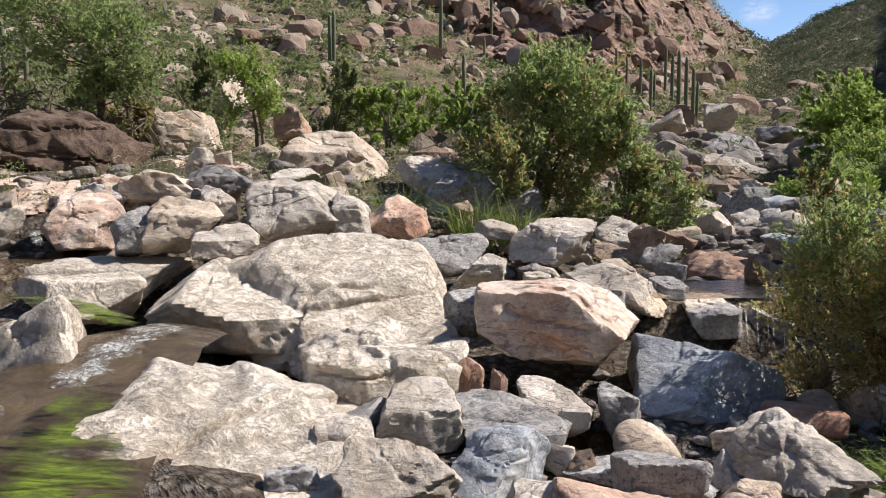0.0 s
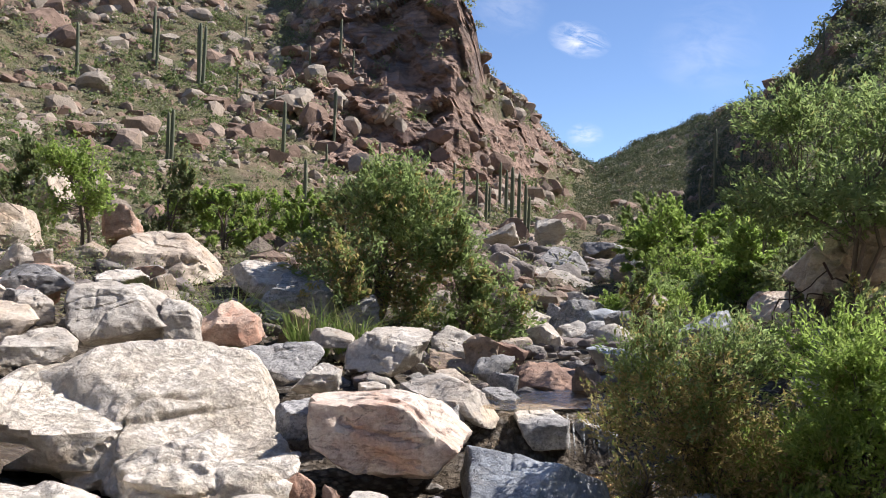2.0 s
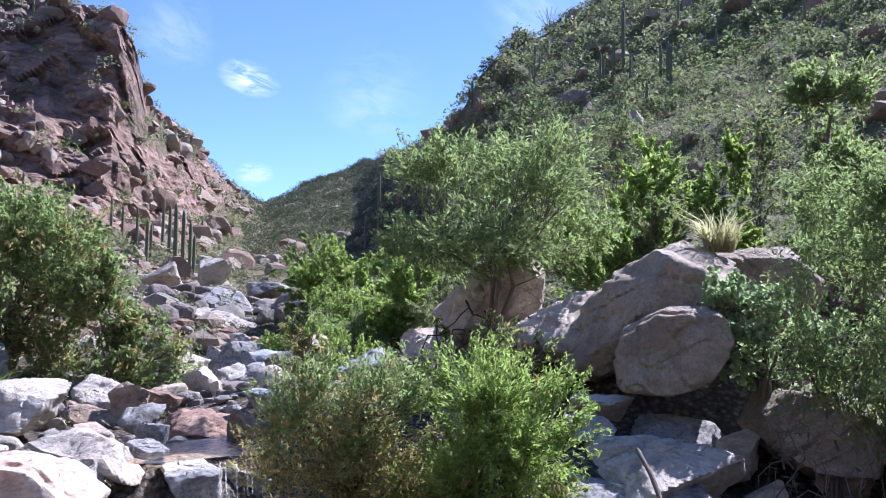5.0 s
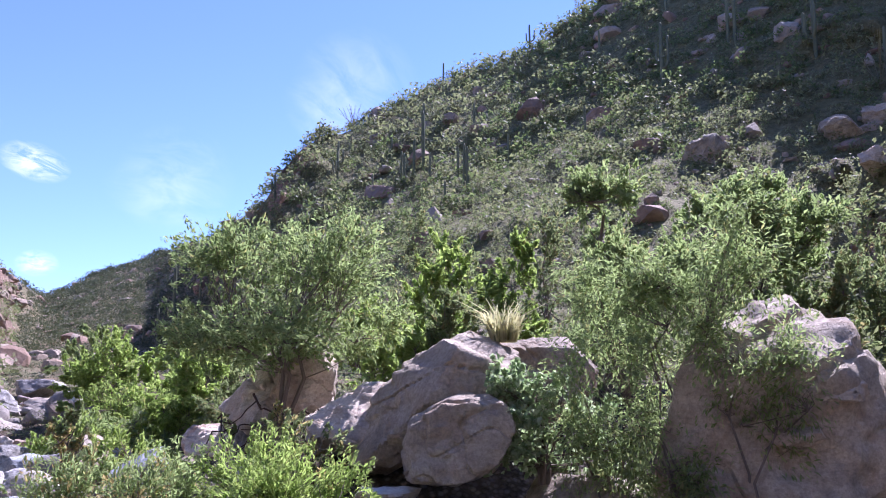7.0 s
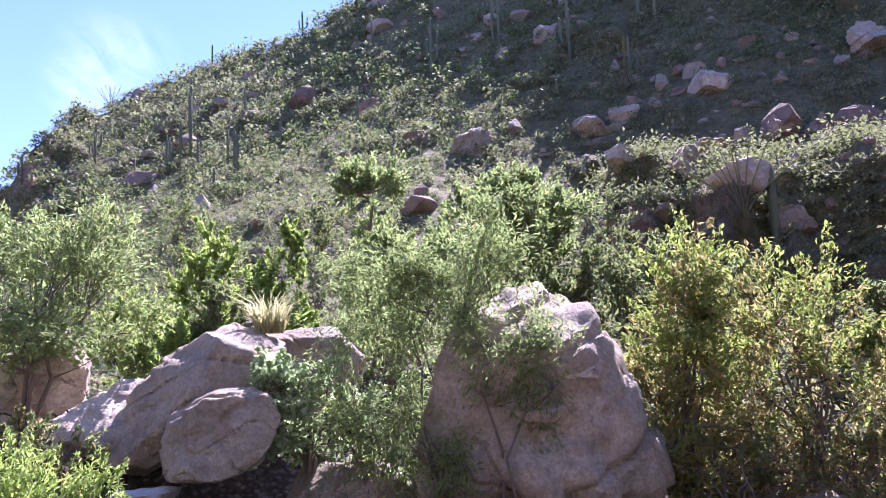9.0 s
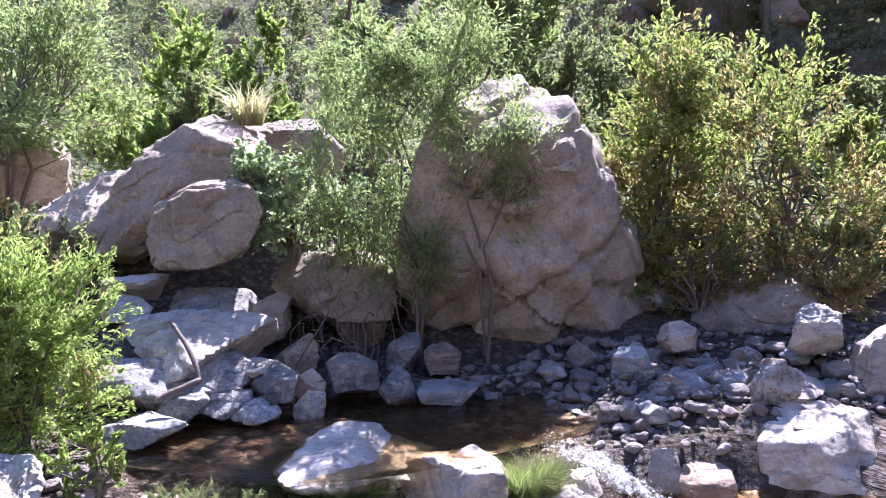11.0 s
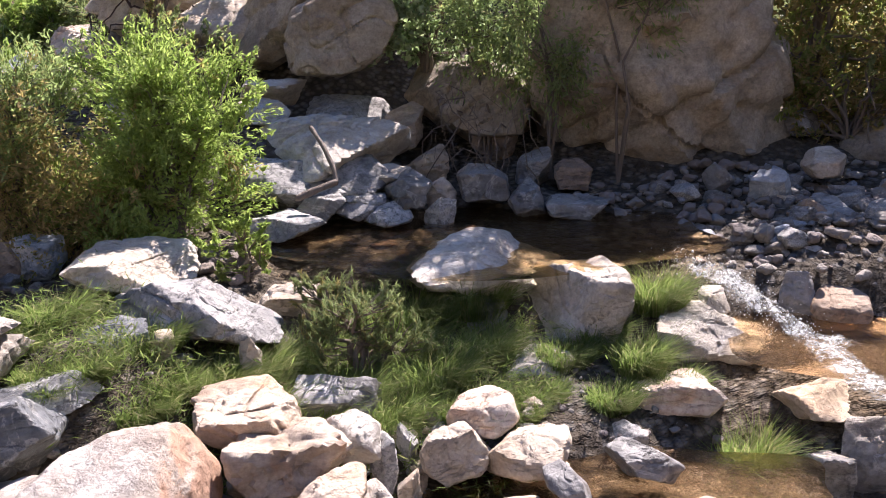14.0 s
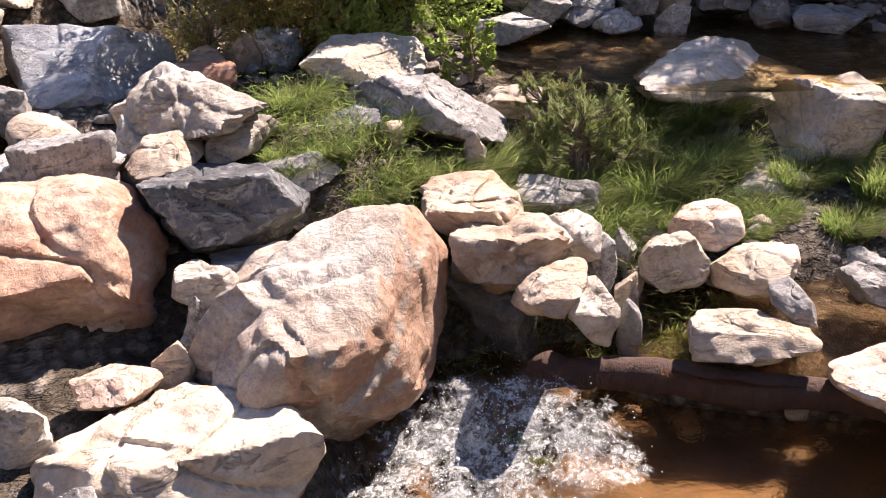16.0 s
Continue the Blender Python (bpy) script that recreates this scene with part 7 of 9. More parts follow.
hewn(2.31, 2.59, 0.84, -39, 'blush', 8743, [(-0.61, 0.29, 0.74, 0.19), (-0.03, 0.39, 0.92, 0.13), (0.64, 0.28, 0.71, 0.17), (1, -0.08, -0.05, 0.22), (0.14, -0.45, -0.88, 0.14), (-0.42, -0.41, -0.81, 0.14), (-0.73, -0.33, -0.6, 0.17), (0, -0.98, 0.18, 0.25), (0, 0.95, 0.3, 0.25), (0, 0.02, 1, 0.07)], rough=1.5, label='broken pale boulder with orange stained edges')
hewn(2.28, 2.29, 0.75, -42, 'blush', 2966, [(-0.87, 0.18, 0.46, 0.22), (-0.01, 0.43, 0.9, 0.15), (0.9, 0.14, 0.41, 0.24), (0.75, -0.35, -0.56, 0.18), (0, -0.51, -0.86, 0.17), (-0.47, -0.46, -0.76, 0.2), (-1, -0.07, 0, 0.23), (0, -0.98, 0.18, 0.23), (0, 0.95, 0.3, 0.23), (0, 0.11, 0.99, 0.12)], rough=1.6, label='rusty broken block over a dark hollow')
hewn(2.54, 2.18, 0.76, -47, 'white', 2804, [(-0.54, 0.34, 0.77, 0.16), (0.22, 0.42, 0.88, 0.11), (0.58, 0.34, 0.74, 0.1), (1, -0.02, 0.04, 0.12), (0.33, -0.46, -0.83, 0.13), (-0.31, -0.46, -0.83, 0.11), (-0.99, -0.1, -0.13, 0.11), (0, -0.98, 0.18, 0.17), (0, 0.95, 0.3, 0.17), (0, 0.03, 1, 0.08)], rough=1.1)
hewn(2.14, 1.91, 0.76, -45, 'blush', 8099, [(-0.73, 0.32, 0.6, 0.09), (-0.48, 0.42, 0.77, 0.09), (0.23, 0.46, 0.86, 0.13), (1, -0.01, 0.06, 0.13), (0.82, -0.32, -0.48, 0.1), (-0.1, -0.53, -0.84, 0.1), (-0.59, -0.45, -0.68, 0.13), (0, -0.98, 0.18, 0.15), (0, 0.95, 0.3, 0.15), (0, -0.11, 0.99, 0.06)])
hewn(2.33, 1.85, 0.61, -49, 'white', 2590, [(-0.96, 0.12, 0.24, 0.09), (0.25, 0.48, 0.84, 0.14), (0.78, 0.31, 0.54, 0.08), (1, -0.01, 0.02, 0.09), (-0.15, -0.55, -0.82, 0.12), (-0.69, -0.41, -0.6, 0.09), (0, -0.98, 0.18, 0.11), (0, 0.95, 0.3, 0.11), (0, -0.4, 0.92, 0.08)])
hewn(2.59, 2.04, 0.69, -49, 'speckled', 7439, [(-0.99, 0.05, 0.12, 0.05), (0, 0.44, 0.9, 0.16), (0.99, 0.05, 0.13, 0.05), (0.97, -0.14, -0.22, 0.07), (-0.73, -0.34, -0.58, 0.1), (0, -0.98, 0.18, 0.1), (0, 0.95, 0.3, 0.1), (0, 0.08, 1, 0.14)])
hewn(2.86, 1.87, 0.62, -55, 'tan', 3183, [(-0.91, 0.17, 0.38, 0.13), (-0.1, 0.44, 0.89, 0.14), (0.71, 0.31, 0.63, 0.12), (0.93, -0.21, -0.3, 0.14), (0.27, -0.49, -0.83, 0.12), (-0.56, -0.43, -0.71, 0.13), (-0.97, -0.14, -0.18, 0.14), (0, -0.98, 0.18, 0.14), (0, 0.95, 0.3, 0.14), (0, 0.08, 1, 0.11), (0.62, -0.72, 0.31, 0.08)], sharp=44)
hewn(3.13, 1.63, 0.58, -60, 'tan', 2869, [(-0.68, 0.32, 0.66, 0.12), (-0.19, 0.44, 0.88, 0.11), (0.97, 0.09, 0.25, 0.16), (0.99, -0.11, -0.12, 0.14), (0.1, -0.5, -0.86, 0.11), (-0.24, -0.49, -0.84, 0.12), (-0.97, -0.15, -0.18, 0.19), (0, -0.98, 0.18, 0.17), (0, 0.95, 0.3, 0.17), (0, 0.13, 0.99, 0.08)])
hewn(3.17, 1.94, 0.67, -56, 'pink', 4128, [(-0.84, 0.2, 0.5, 0.13), (-0.22, 0.4, 0.89, 0.12), (0.43, 0.36, 0.83, 0.13), (0.96, 0.08, 0.25, 0.15), (0.63, -0.37, -0.68, 0.13), (-0.11, -0.46, -0.88, 0.11), (-0.93, -0.19, -0.3, 0.17), (0, -0.98, 0.18, 0.16), (0, 0.95, 0.3, 0.16), (0, 0.02, 1, 0.09)], sharp=24)
hewn(2.67, 1.38, 0.54, -60, 'tan', 6980, [(-0.96, 0.1, 0.26, 0.21), (-0.14, 0.51, 0.85, 0.11), (0.25, 0.5, 0.83, 0.12), (0.84, 0.24, 0.48, 0.21), (0.7, -0.43, -0.57, 0.17), (0.05, -0.57, -0.82, 0.1), (-0.94, -0.23, -0.25, 0.21), (0, -0.98, 0.18, 0.2), (0, 0.95, 0.3, 0.2), (0, 0.17, 0.98, 0.06)])
hewn(2.99, 0.83, 0.50, -72, 'pink', 1900, [(-0.94, 0.1, 0.32, 0.33), (-0.3, 0.47, 0.83, 0.22), (0.1, 0.5, 0.86, 0.17), (0.16, 0.5, 0.85, 0.17), (0.93, 0.13, 0.35, 0.3), (0.51, -0.52, -0.69, 0.21), (-0.15, -0.58, -0.8, 0.18), (-0.27, -0.57, -0.78, 0.19), (-0.89, -0.32, -0.33, 0.31), (0, -0.98, 0.18, 0.33), (0, 0.95, 0.3, 0.33), (0, -0.01, 1, 0.08)], sharp=44)
hewn(3.33, 1.20, 0.58, -68, 'dark', 4601, [(-0.65, 0.33, 0.69, 0.14), (0.3, 0.44, 0.85, 0.06), (0.52, 0.39, 0.76, 0.08), (0.84, -0.29, -0.46, 0.16), (-0.1, -0.49, -0.87, 0.07), (-0.65, -0.38, -0.66, 0.09), (0, -0.98, 0.18, 0.12), (0, 0.95, 0.3, 0.12), (0, -0.09, 1, 0.06)], sharp=34)
hewn(2.94, 1.34, 0.60, -63, 'dark', 4903, [(-0.56, 0.39, 0.73, 0.12), (0.64, 0.37, 0.67, 0.05), (0.95, 0.13, 0.28, 0.09), (0.27, -0.51, -0.82, 0.1), (-0.58, -0.42, -0.7, 0.06), (-0.96, -0.15, -0.22, 0.09), (0, -0.98, 0.18, 0.1), (0, 0.95, 0.3, 0.1), (0, -0.18, 0.98, 0.07)], sharp=34)
hewn(1.56, 3.66, 1.26, -21, 'white', 912, [(-0.71, 0.15, 0.69, 0.23), (-0.28, 0.23, 0.93, 0.18), (-0.09, 0.24, 0.97, 0.18), (0.42, 0.18, 0.89, 0.31), (0.92, 0.02, 0.4, 0.39), (0.81, -0.24, -0.53, 0.33), (0.37, -0.3, -0.88, 0.18), (0.06, -0.32, -0.95, 0.17), (-0.03, -0.33, -0.94, 0.2), (-0.98, -0.03, 0.21, 0.36), (0, -0.98, 0.18, 0.38), (0, 0.95, 0.3, 0.38), (0, -0.26, 0.97, 0.09)], rough=1.7, label='rough white quartz-veined boulder with knobbly top')
hewn(1.71, 3.44, 1.12, -24, 'white', 1045, [(-0.82, 0.15, 0.55, 0.13), (-0.53, 0.25, 0.81, 0.08), (-0.28, 0.29, 0.92, 0.09), (0.68, 0.18, 0.71, 0.23), (0.59, -0.28, -0.76, 0.08), (0.36, -0.32, -0.88, 0.08), (-0.32, -0.35, -0.88, 0.19), (0, -0.98, 0.18, 0.17), (0, 0.95, 0.3, 0.17), (0, -0.34, 0.94, 0.07)])
hewn(1.32, 3.43, 1.13, -19, 'tan', 6776, [(-0.7, 0.21, 0.68, 0.1), (-0.07, 0.31, 0.95, 0.09), (0.98, 0.02, 0.18, 0.16), (0.67, -0.27, -0.69, 0.11), (0.08, -0.35, -0.93, 0.08), (-0.7, -0.27, -0.66, 0.15), (0, -0.98, 0.18, 0.17), (0, 0.95, 0.3, 0.17), (0, -0.1, 0.99, 0.06)])
hewn(1.14, 2.80, 0.82, -19, 'white', 3273, [(-0.96, 0.11, 0.27, 0.1), (0.13, 0.44, 0.89, 0.1), (0.56, 0.36, 0.74, 0.08), (0.92, -0.21, -0.33, 0.12), (0.1, -0.49, -0.87, 0.1), (-0.58, -0.4, -0.71, 0.09), (0, -0.98, 0.18, 0.12), (0, 0.95, 0.3, 0.12), (0, 0.12, 0.99, 0.07)])
hewn(1.37, 2.98, 0.77, -22, 'grey', 4459, [(-0.27, 0.41, 0.87, 0.08), (0.12, 0.43, 0.89, 0.05), (0.94, 0.12, 0.32, 0.14), (0.39, -0.43, -0.81, 0.08), (-0.43, -0.42, -0.8, 0.07), (-0.72, -0.33, -0.61, 0.09), (0, -0.98, 0.18, 0.15), (0, 0.95, 0.3, 0.15), (0, 0.2, 0.98, 0.03)])
hewn(2.26, 3.42, 1.04, -31, 'slate', 1629, [(-0.5, 0.26, 0.83, 0.11), (0.24, 0.29, 0.92, 0.09), (1, -0.04, -0.02, 0.15), (0.16, -0.34, -0.93, 0.09), (-0.23, -0.33, -0.91, 0.09), (-0.96, -0.13, -0.27, 0.14), (0, -0.98, 0.18, 0.15), (0, 0.95, 0.3, 0.15), (0, 0, 1, 0.06)])
hewn(-2.89, 7.24, 1.52, 22, 'bedrock', 2870, [(-0.12, 0.1, 0.99, 0.26), (-0.02, 0.11, 0.99, 0.19), (0.07, 0.11, 0.99, 0.19), (0.46, 0.04, 0.89, 0.61), (0.19, -0.17, -0.97, 0.31), (-0.06, -0.16, -0.99, 0.18), (-0.99, -0.13, 0.06, 1.05), (0, -0.98, 0.18, 0.45), (0, 0.95, 0.3, 0.45), (0, -0.15, 0.99, 0.09)], rough=0.8, sharp=34, label='low cream bedrock rim above the pool', name='bedrock')
hewn(-4.91, 11.28, 2.48, 24, 'earth', 7780, [(-0.28, -0.04, 0.96, 0.67), (0.02, -0.04, 1, 0.57), (0.37, -0.04, 0.93, 0.58), (0.96, -0.11, 0.25, 1.43), (-0.02, -0.05, -1, 0.44), (-0.99, -0.1, 0.06, 1.19), (0, -0.98, 0.18, 0.75), (0, 0.95, 0.3, 0.75), (0, -0.07, 1, 0.57)], rough=1.5, label='dark earth bank overhung by roots and brush', name='earth_bank')
hewn(-3.45, 8.20, 1.93, 23, 'pink', 6797, [(-0.86, 0, 0.51, 0.3), (-0.1, 0.04, 0.99, 0.28), (0.95, -0.02, 0.31, 0.34), (0.93, -0.06, -0.36, 0.32), (0.01, -0.11, -0.99, 0.27), (-0.85, -0.08, -0.52, 0.35), (0, -0.98, 0.18, 0.3), (0, 0.95, 0.3, 0.3), (0, -0.37, 0.93, 0.19)])
hewn(-4.17, 8.87, 2.12, 25, 'pink', 4660, [(-0.46, 0.03, 0.89, 0.17), (-0.05, 0.03, 1, 0.16), (0.79, -0.01, 0.61, 0.44), (0.26, -0.06, -0.96, 0.13), (0.04, -0.07, -1, 0.16), (-1, -0.05, 0.05, 0.49), (0, -0.98, 0.18, 0.35), (0, 0.95, 0.3, 0.35), (0, -0.31, 0.95, 0.08)])
hewn(-3.40, 8.98, 2.25, 21, 'tan', 6076, [(-0.45, 0.02, 0.89, 0.14), (0.04, 0.02, 1, 0.12), (0.99, -0.03, -0.1, 0.28), (0.16, -0.05, -0.99, 0.11), (-0.4, -0.05, -0.92, 0.17), (0, -0.98, 0.18, 0.3), (0, 0.95, 0.3, 0.3), (0, -0.25, 0.97, 0.05)])

# trees and shrubs
plant('tree', -5.12, 12.85, 2.55, 22, 1.5, 1.22, 2.75, 'willow', 959, 'slender willow with thin grey-green foliage on the bank', 'tree', clear=0.2, stems=5, clumps=330, per=42, leaf=0.065, trunk=0.04, lobes=9, spread=0.07)
plant('tree', -2.68, 12.65, 2.53, 12, 0.73, 0.66, 1.68, 'bright', 1693, 'small bright green willow with a pale trunk', 'tree', clear=0.22, stems=3, clumps=110, per=46, leaf=0.06, trunk=0.03, spread=0.07)
plant('shrub', -0.96, 15.07, 2.60, 4, 0.72, 0.58, 1.27, 'bright', 1597, 'bright green streamside shrub', 'bush', clumps=60, per=70, leaf=0.09)
plant('shrub', 0.22, 16.07, 2.68, -1, 0.90, 0.72, 1.17, 'bright', 5334, 'bright green streamside shrub', 'bush', clumps=60, per=70, leaf=0.09)
plant('shrub', 1.15, 15.06, 2.56, -4, 0.70, 0.56, 1.51, 'dull', 5405, 'dull green streamside shrub', 'bush', clumps=50, per=70, leaf=0.09)
plant('seepwillow_bush', 1.3, 11.2, 1.72, -9, 1.5, 1.1, 2.3, 'willow', 7657, 'large green seepwillow bush with brownish upper twigs', 'bush', clear=0.03, stems=18, clumps=560, per=50, leaf=0.065, dry='dry', dry_share=0.3, lobes=12, spread=0.07, ragged=1.6)
plant('seepwillow_bush', 2.3, 10.6, 1.54, -14, 0.85, 0.65, 1.6, 'willow', 6391, 'green seepwillow bush beside the creek', 'bush', clear=0.05, stems=12, clumps=200, per=52, leaf=0.06, dry='dry', dry_share=0.15, lobes=8, spread=0.07)
plant('shrub', 7.70, 15.85, 2.42, -26, 1.24, 0.99, 1.21, 'bright', 6744, 'bright green thicket along the upper creek', 'bush', clumps=110, per=70, leaf=0.1, lobes=9)
plant('shrub', 9.85, 16.46, 2.91, -31, 1.13, 0.91, 1.01, 'bright', 2922, 'bright green thicket along the upper creek', 'bush', clumps=110, per=70, leaf=0.1, lobes=9)
plant('shrub', 10.74, 23.84, 2.86, -24, 1.38, 1.10, 2.02, 'willow', 7117, 'far green shrub at the bend of the creek', 'bush', clumps=60, per=60, leaf=0.14)
plant('shrub', 11.86, 21.28, 3.02, -29, 1.11, 0.89, 1.25, 'bright', 7596, 'far green shrub at the bend of the creek', 'bush', clumps=60, per=60, leaf=0.14)
plant('dry_shrub', 4.31, 9.76, 1.61, -24, 0.42, 0.33, 1.08, 'dull', 6295, 'half-dry twiggy shrub among the stones', 'bush', clumps=50, per=40, leaf=0.06, dry='dry', dry_share=0.6, stems=16)
plant('foreground_bush', 2.74, 5.15, 0.98, -28, 0.78, 0.5, 1.34, 'willow', 2330, 'half-dry seepwillow bush with brown stems', 'bush', clear=0.03, stems=26, clumps=760, per=50, leaf=0.036, dry='dry', dry_share=0.85, lobes=14, slim=0.35, spread=0.07)
plant('foreground_bush', 3.45, 4.55, 1.0, -37, 0.92, 0.6, 1.4, 'bright', 2731, 'dense bright green seepwillow bush beside the pool', 'bush', clear=0.03, stems=22, clumps=620, per=70, leaf=0.04, dry='dry', dry_share=0.06, lobes=14, slim=0.35)
plant('foreground_bush', 3.37, 3.79, 0.95, -42, 0.30, 0.24, 0.41, 'bright', 6490, 'small green seepwillow sprig at the waterline', 'bush', clear=0.03, stems=8, clumps=45, per=60, leaf=0.038, lobes=5, slim=0.35)
plant('tree', 5.70, 7.58, 1.91, -37, 1.48, 1.18, 2.97, 'willow', 7034, 'rounded green willow tree with a thin dark trunk', 'tree', clear=0.33, stems=4, clumps=620, per=40, leaf=0.06, trunk=0.03, lobes=14, slim=0.38, spread=0.06, ragged=2.2, open_=0.36)
plant('dry_shrub', 5.05, 6.47, 1.54, -38, 0.56, 0.45, 1.04, 'dull', 1156, 'tangle of dry reddish brush round a trunk', 'bush', clumps=60, per=40, leaf=0.05, dry='dry', dry_share=0.7, stems=20)
plant('tree', 11.37, 10.62, 3.08, -47, 0.77, 0.62, 2.66, 'bright', 2957, 'light green young tree behind the bank', 'tree', clear=0.15, stems=3, clumps=90, per=60, leaf=0.11, lobes=7)
plant('tree', 12.76, 10.30, 3.29, -51, 0.85, 0.68, 2.63, 'bright', 5337, 'light green young tree behind the bank', 'tree', clear=0.15, stems=3, clumps=80, per=60, leaf=0.11, lobes=7)
plant('tree', 11.41, 7.02, 2.97, -58, 1.12, 0.90, 3.62, 'willow', 5642, 'green willow tree leaning behind the bank boulders', 'tree', clear=0.25, stems=3, clumps=320, per=42, leaf=0.085, lobes=9, trunk=0.05, ragged=2.2, spread=0.06, open_=0.36)
plant('tree', 12.07, 5.45, 2.91, -66, 1.45, 1.16, 3.04, 'willow', 6929, 'broad green willow tree behind the bank boulder', 'tree', clear=0.22, stems=3, clumps=420, per=42, leaf=0.085, lobes=11, trunk=0.05, ragged=2.2, spread=0.06, open_=0.36)
plant('young_willow', 6.2, 3.92, 1.13, -58, 0.66, 0.45, 2.65, 'willow', 8204, 'thin young willow hanging before the rock face', 'tree', clear=0.21, stems=4, clumps=300, per=32, leaf=0.05, trunk=0.014, lobes=11, slim=0.3, droop=0.35, ragged=1.7, spread=0.07)
plant('young_willow', 6.42, 2.85, 1.06, -67, 0.62, 0.48, 3.2, 'willow', 5648, 'thin young willow hanging before the rock face', 'tree', clear=0.26, stems=3, clumps=330, per=32, leaf=0.05, trunk=0.014, lobes=12, slim=0.3, droop=0.35, ragged=1.9, spread=0.075)
plant('young_willow', 6.2, 3.33, 1.08, -62, 0.6, 0.36, 2.95, 'willow', 3888, 'wispy willow sapling before the rock face', 'tree', clear=0.2, stems=5, clumps=240, per=30, leaf=0.05, trunk=0.014, lobes=8, slim=0.3, droop=0.35, ragged=1.7, spread=0.07)
plant('vine', 6.2, 4.56, 1.95, -54, 0.63, 0.50, 1.07, 'vine', 4128, 'pale-leaved grape vine sprawling over the boulders', 'vine', clear=0.02, stems=8, clumps=170, per=30, leaf=0.052, slim=0.9, lobes=8, ragged=1.8, spread=0.07)
plant('seepwillow_bush', 8.3, 1.88, 1.3, -77, 0.9, 0.7, 2.7, 'yellow', 6188, 'yellow-green seepwillow bush with brown lower stems', 'bush', clear=0.03, stems=22, clumps=300, per=58, leaf=0.058, dry='dry', dry_share=0.4, lobes=14, spread=0.06)
plant('seepwillow_bush', 8.65, 0.8, 1.3, -85, 1.25, 0.89, 2.45, 'yellow', 816, 'half-dry seepwillow bush above the gravel bar', 'bush', clear=0.03, stems=26, clumps=290, per=52, leaf=0.055, dry='dry', dry_share=0.65, lobes=14, spread=0.06)
plant('shrub', 15.85, 4.37, 2.98, -75, 0.90, 0.72, 2.23, 'dull', 5719, 'grey-green desert shrub on the slope', 'bush', clumps=70, per=60, leaf=0.1)
plant('shrub', 17.59, 3.09, 2.91, -80, 0.90, 0.72, 2.29, 'dull', 5688, 'grey-green desert shrub on the slope', 'bush', clumps=60, per=60, leaf=0.1)
plant('shrub', -1.80, 17.81, 2.73, 6, 0.95, 0.76, 1.27, 'bright', 4062, 'leafy green shrub in the thicket along the bank', 'bush', clear=0.02, stems=6, clumps=110, per=36, leaf=0.09, spread=0.065)
plant('shrub', -0.33, 18.34, 2.73, 1, 0.90, 0.72, 1.27, 'bright', 2366, 'leafy green shrub in the thicket along the bank', 'bush', clear=0.02, stems=6, clumps=110, per=36, leaf=0.09, spread=0.065)
plant('shrub', 0.69, 18.49, 2.76, -2, 0.64, 0.51, 1.18, 'dull', 1233, 'leafy green shrub in the thicket along the bank', 'bush', clear=0.02, stems=6, clumps=110, per=36, leaf=0.09, spread=0.065)
plant('shrub', 7.53, 12.22, 2.15, -32, 0.70, 0.56, 1.37, 'bright', 1914, 'leafy green shrub in the thicket along the bank', 'bush', clear=0.02, stems=6, clumps=110, per=36, leaf=0.09, spread=0.065)
plant('shrub', 8.25, 17.32, 2.50, -25, 0.63, 0.50, 1.03, 'dull', 1451, 'leafy green shrub in the thicket along the bank', 'bush', clear=0.02, stems=6, clumps=110, per=36, leaf=0.09, spread=0.065)
plant('shrub', 9.82, 14.42, 2.83, -34, 0.64, 0.51, 1.41, 'willow', 6449, 'leafy green shrub in the thicket along the bank', 'bush', clear=0.02, stems=6, clumps=110, per=36, leaf=0.09, spread=0.065)
plant('shrub', 7.38, 15.40, 2.34, -26, 0.89, 0.72, 1.57, 'bright', 1470, 'leafy green shrub in the thicket along the bank', 'bush', clear=0.02, stems=6, clumps=110, per=36, leaf=0.09, spread=0.065)
plant('shrub', 7.58, 12.81, 2.02, -31, 0.85, 0.68, 1.37, 'bright', 7875, 'leafy green shrub in the thicket along the bank', 'bush', clear=0.02, stems=6, clumps=110, per=36, leaf=0.09, spread=0.065)
plant('shrub', 8.37, 9.22, 2.52, -42, 0.79, 0.64, 1.66, 'bright', 5824, 'leafy green shrub in the thicket along the bank', 'bush', clear=0.02, stems=6, clumps=110, per=36, leaf=0.09, spread=0.065)
plant('shrub', 9.66, 9.16, 2.78, -47, 0.69, 0.55, 1.51, 'dull', 8439, 'leafy green shrub in the thicket along the bank', 'bush', clear=0.02, stems=6, clumps=110, per=36, leaf=0.09, spread=0.065)
plant('shrub', 9.04, 9.19, 2.65, -45, 0.68, 0.54, 1.28, 'bright', 5953, 'leafy green shrub in the thicket along the bank', 'bush', clear=0.02, stems=6, clumps=110, per=36, leaf=0.09, spread=0.065)
plant('shrub', 9.96, 9.57, 2.85, -46, 0.56, 0.45, 1.51, 'bright', 4279, 'leafy green shrub in the thicket along the bank', 'bush', clear=0.02, stems=6, clumps=110, per=36, leaf=0.09, spread=0.065)
plant('shrub', 9.15, 5.88, 2.62, -57, 0.80, 0.64, 1.44, 'willow', 7926, 'leafy green shrub in the thicket along the bank', 'bush', clear=0.02, stems=6, clumps=110, per=36, leaf=0.09, spread=0.065)
plant('shrub', 14.86, 4.36, 2.95, -74, 0.70, 0.56, 2.13, 'dull', 1228, 'leafy green shrub in the thicket along the bank', 'bush', clear=0.02, stems=6, clumps=110, per=36, leaf=0.09, spread=0.065)
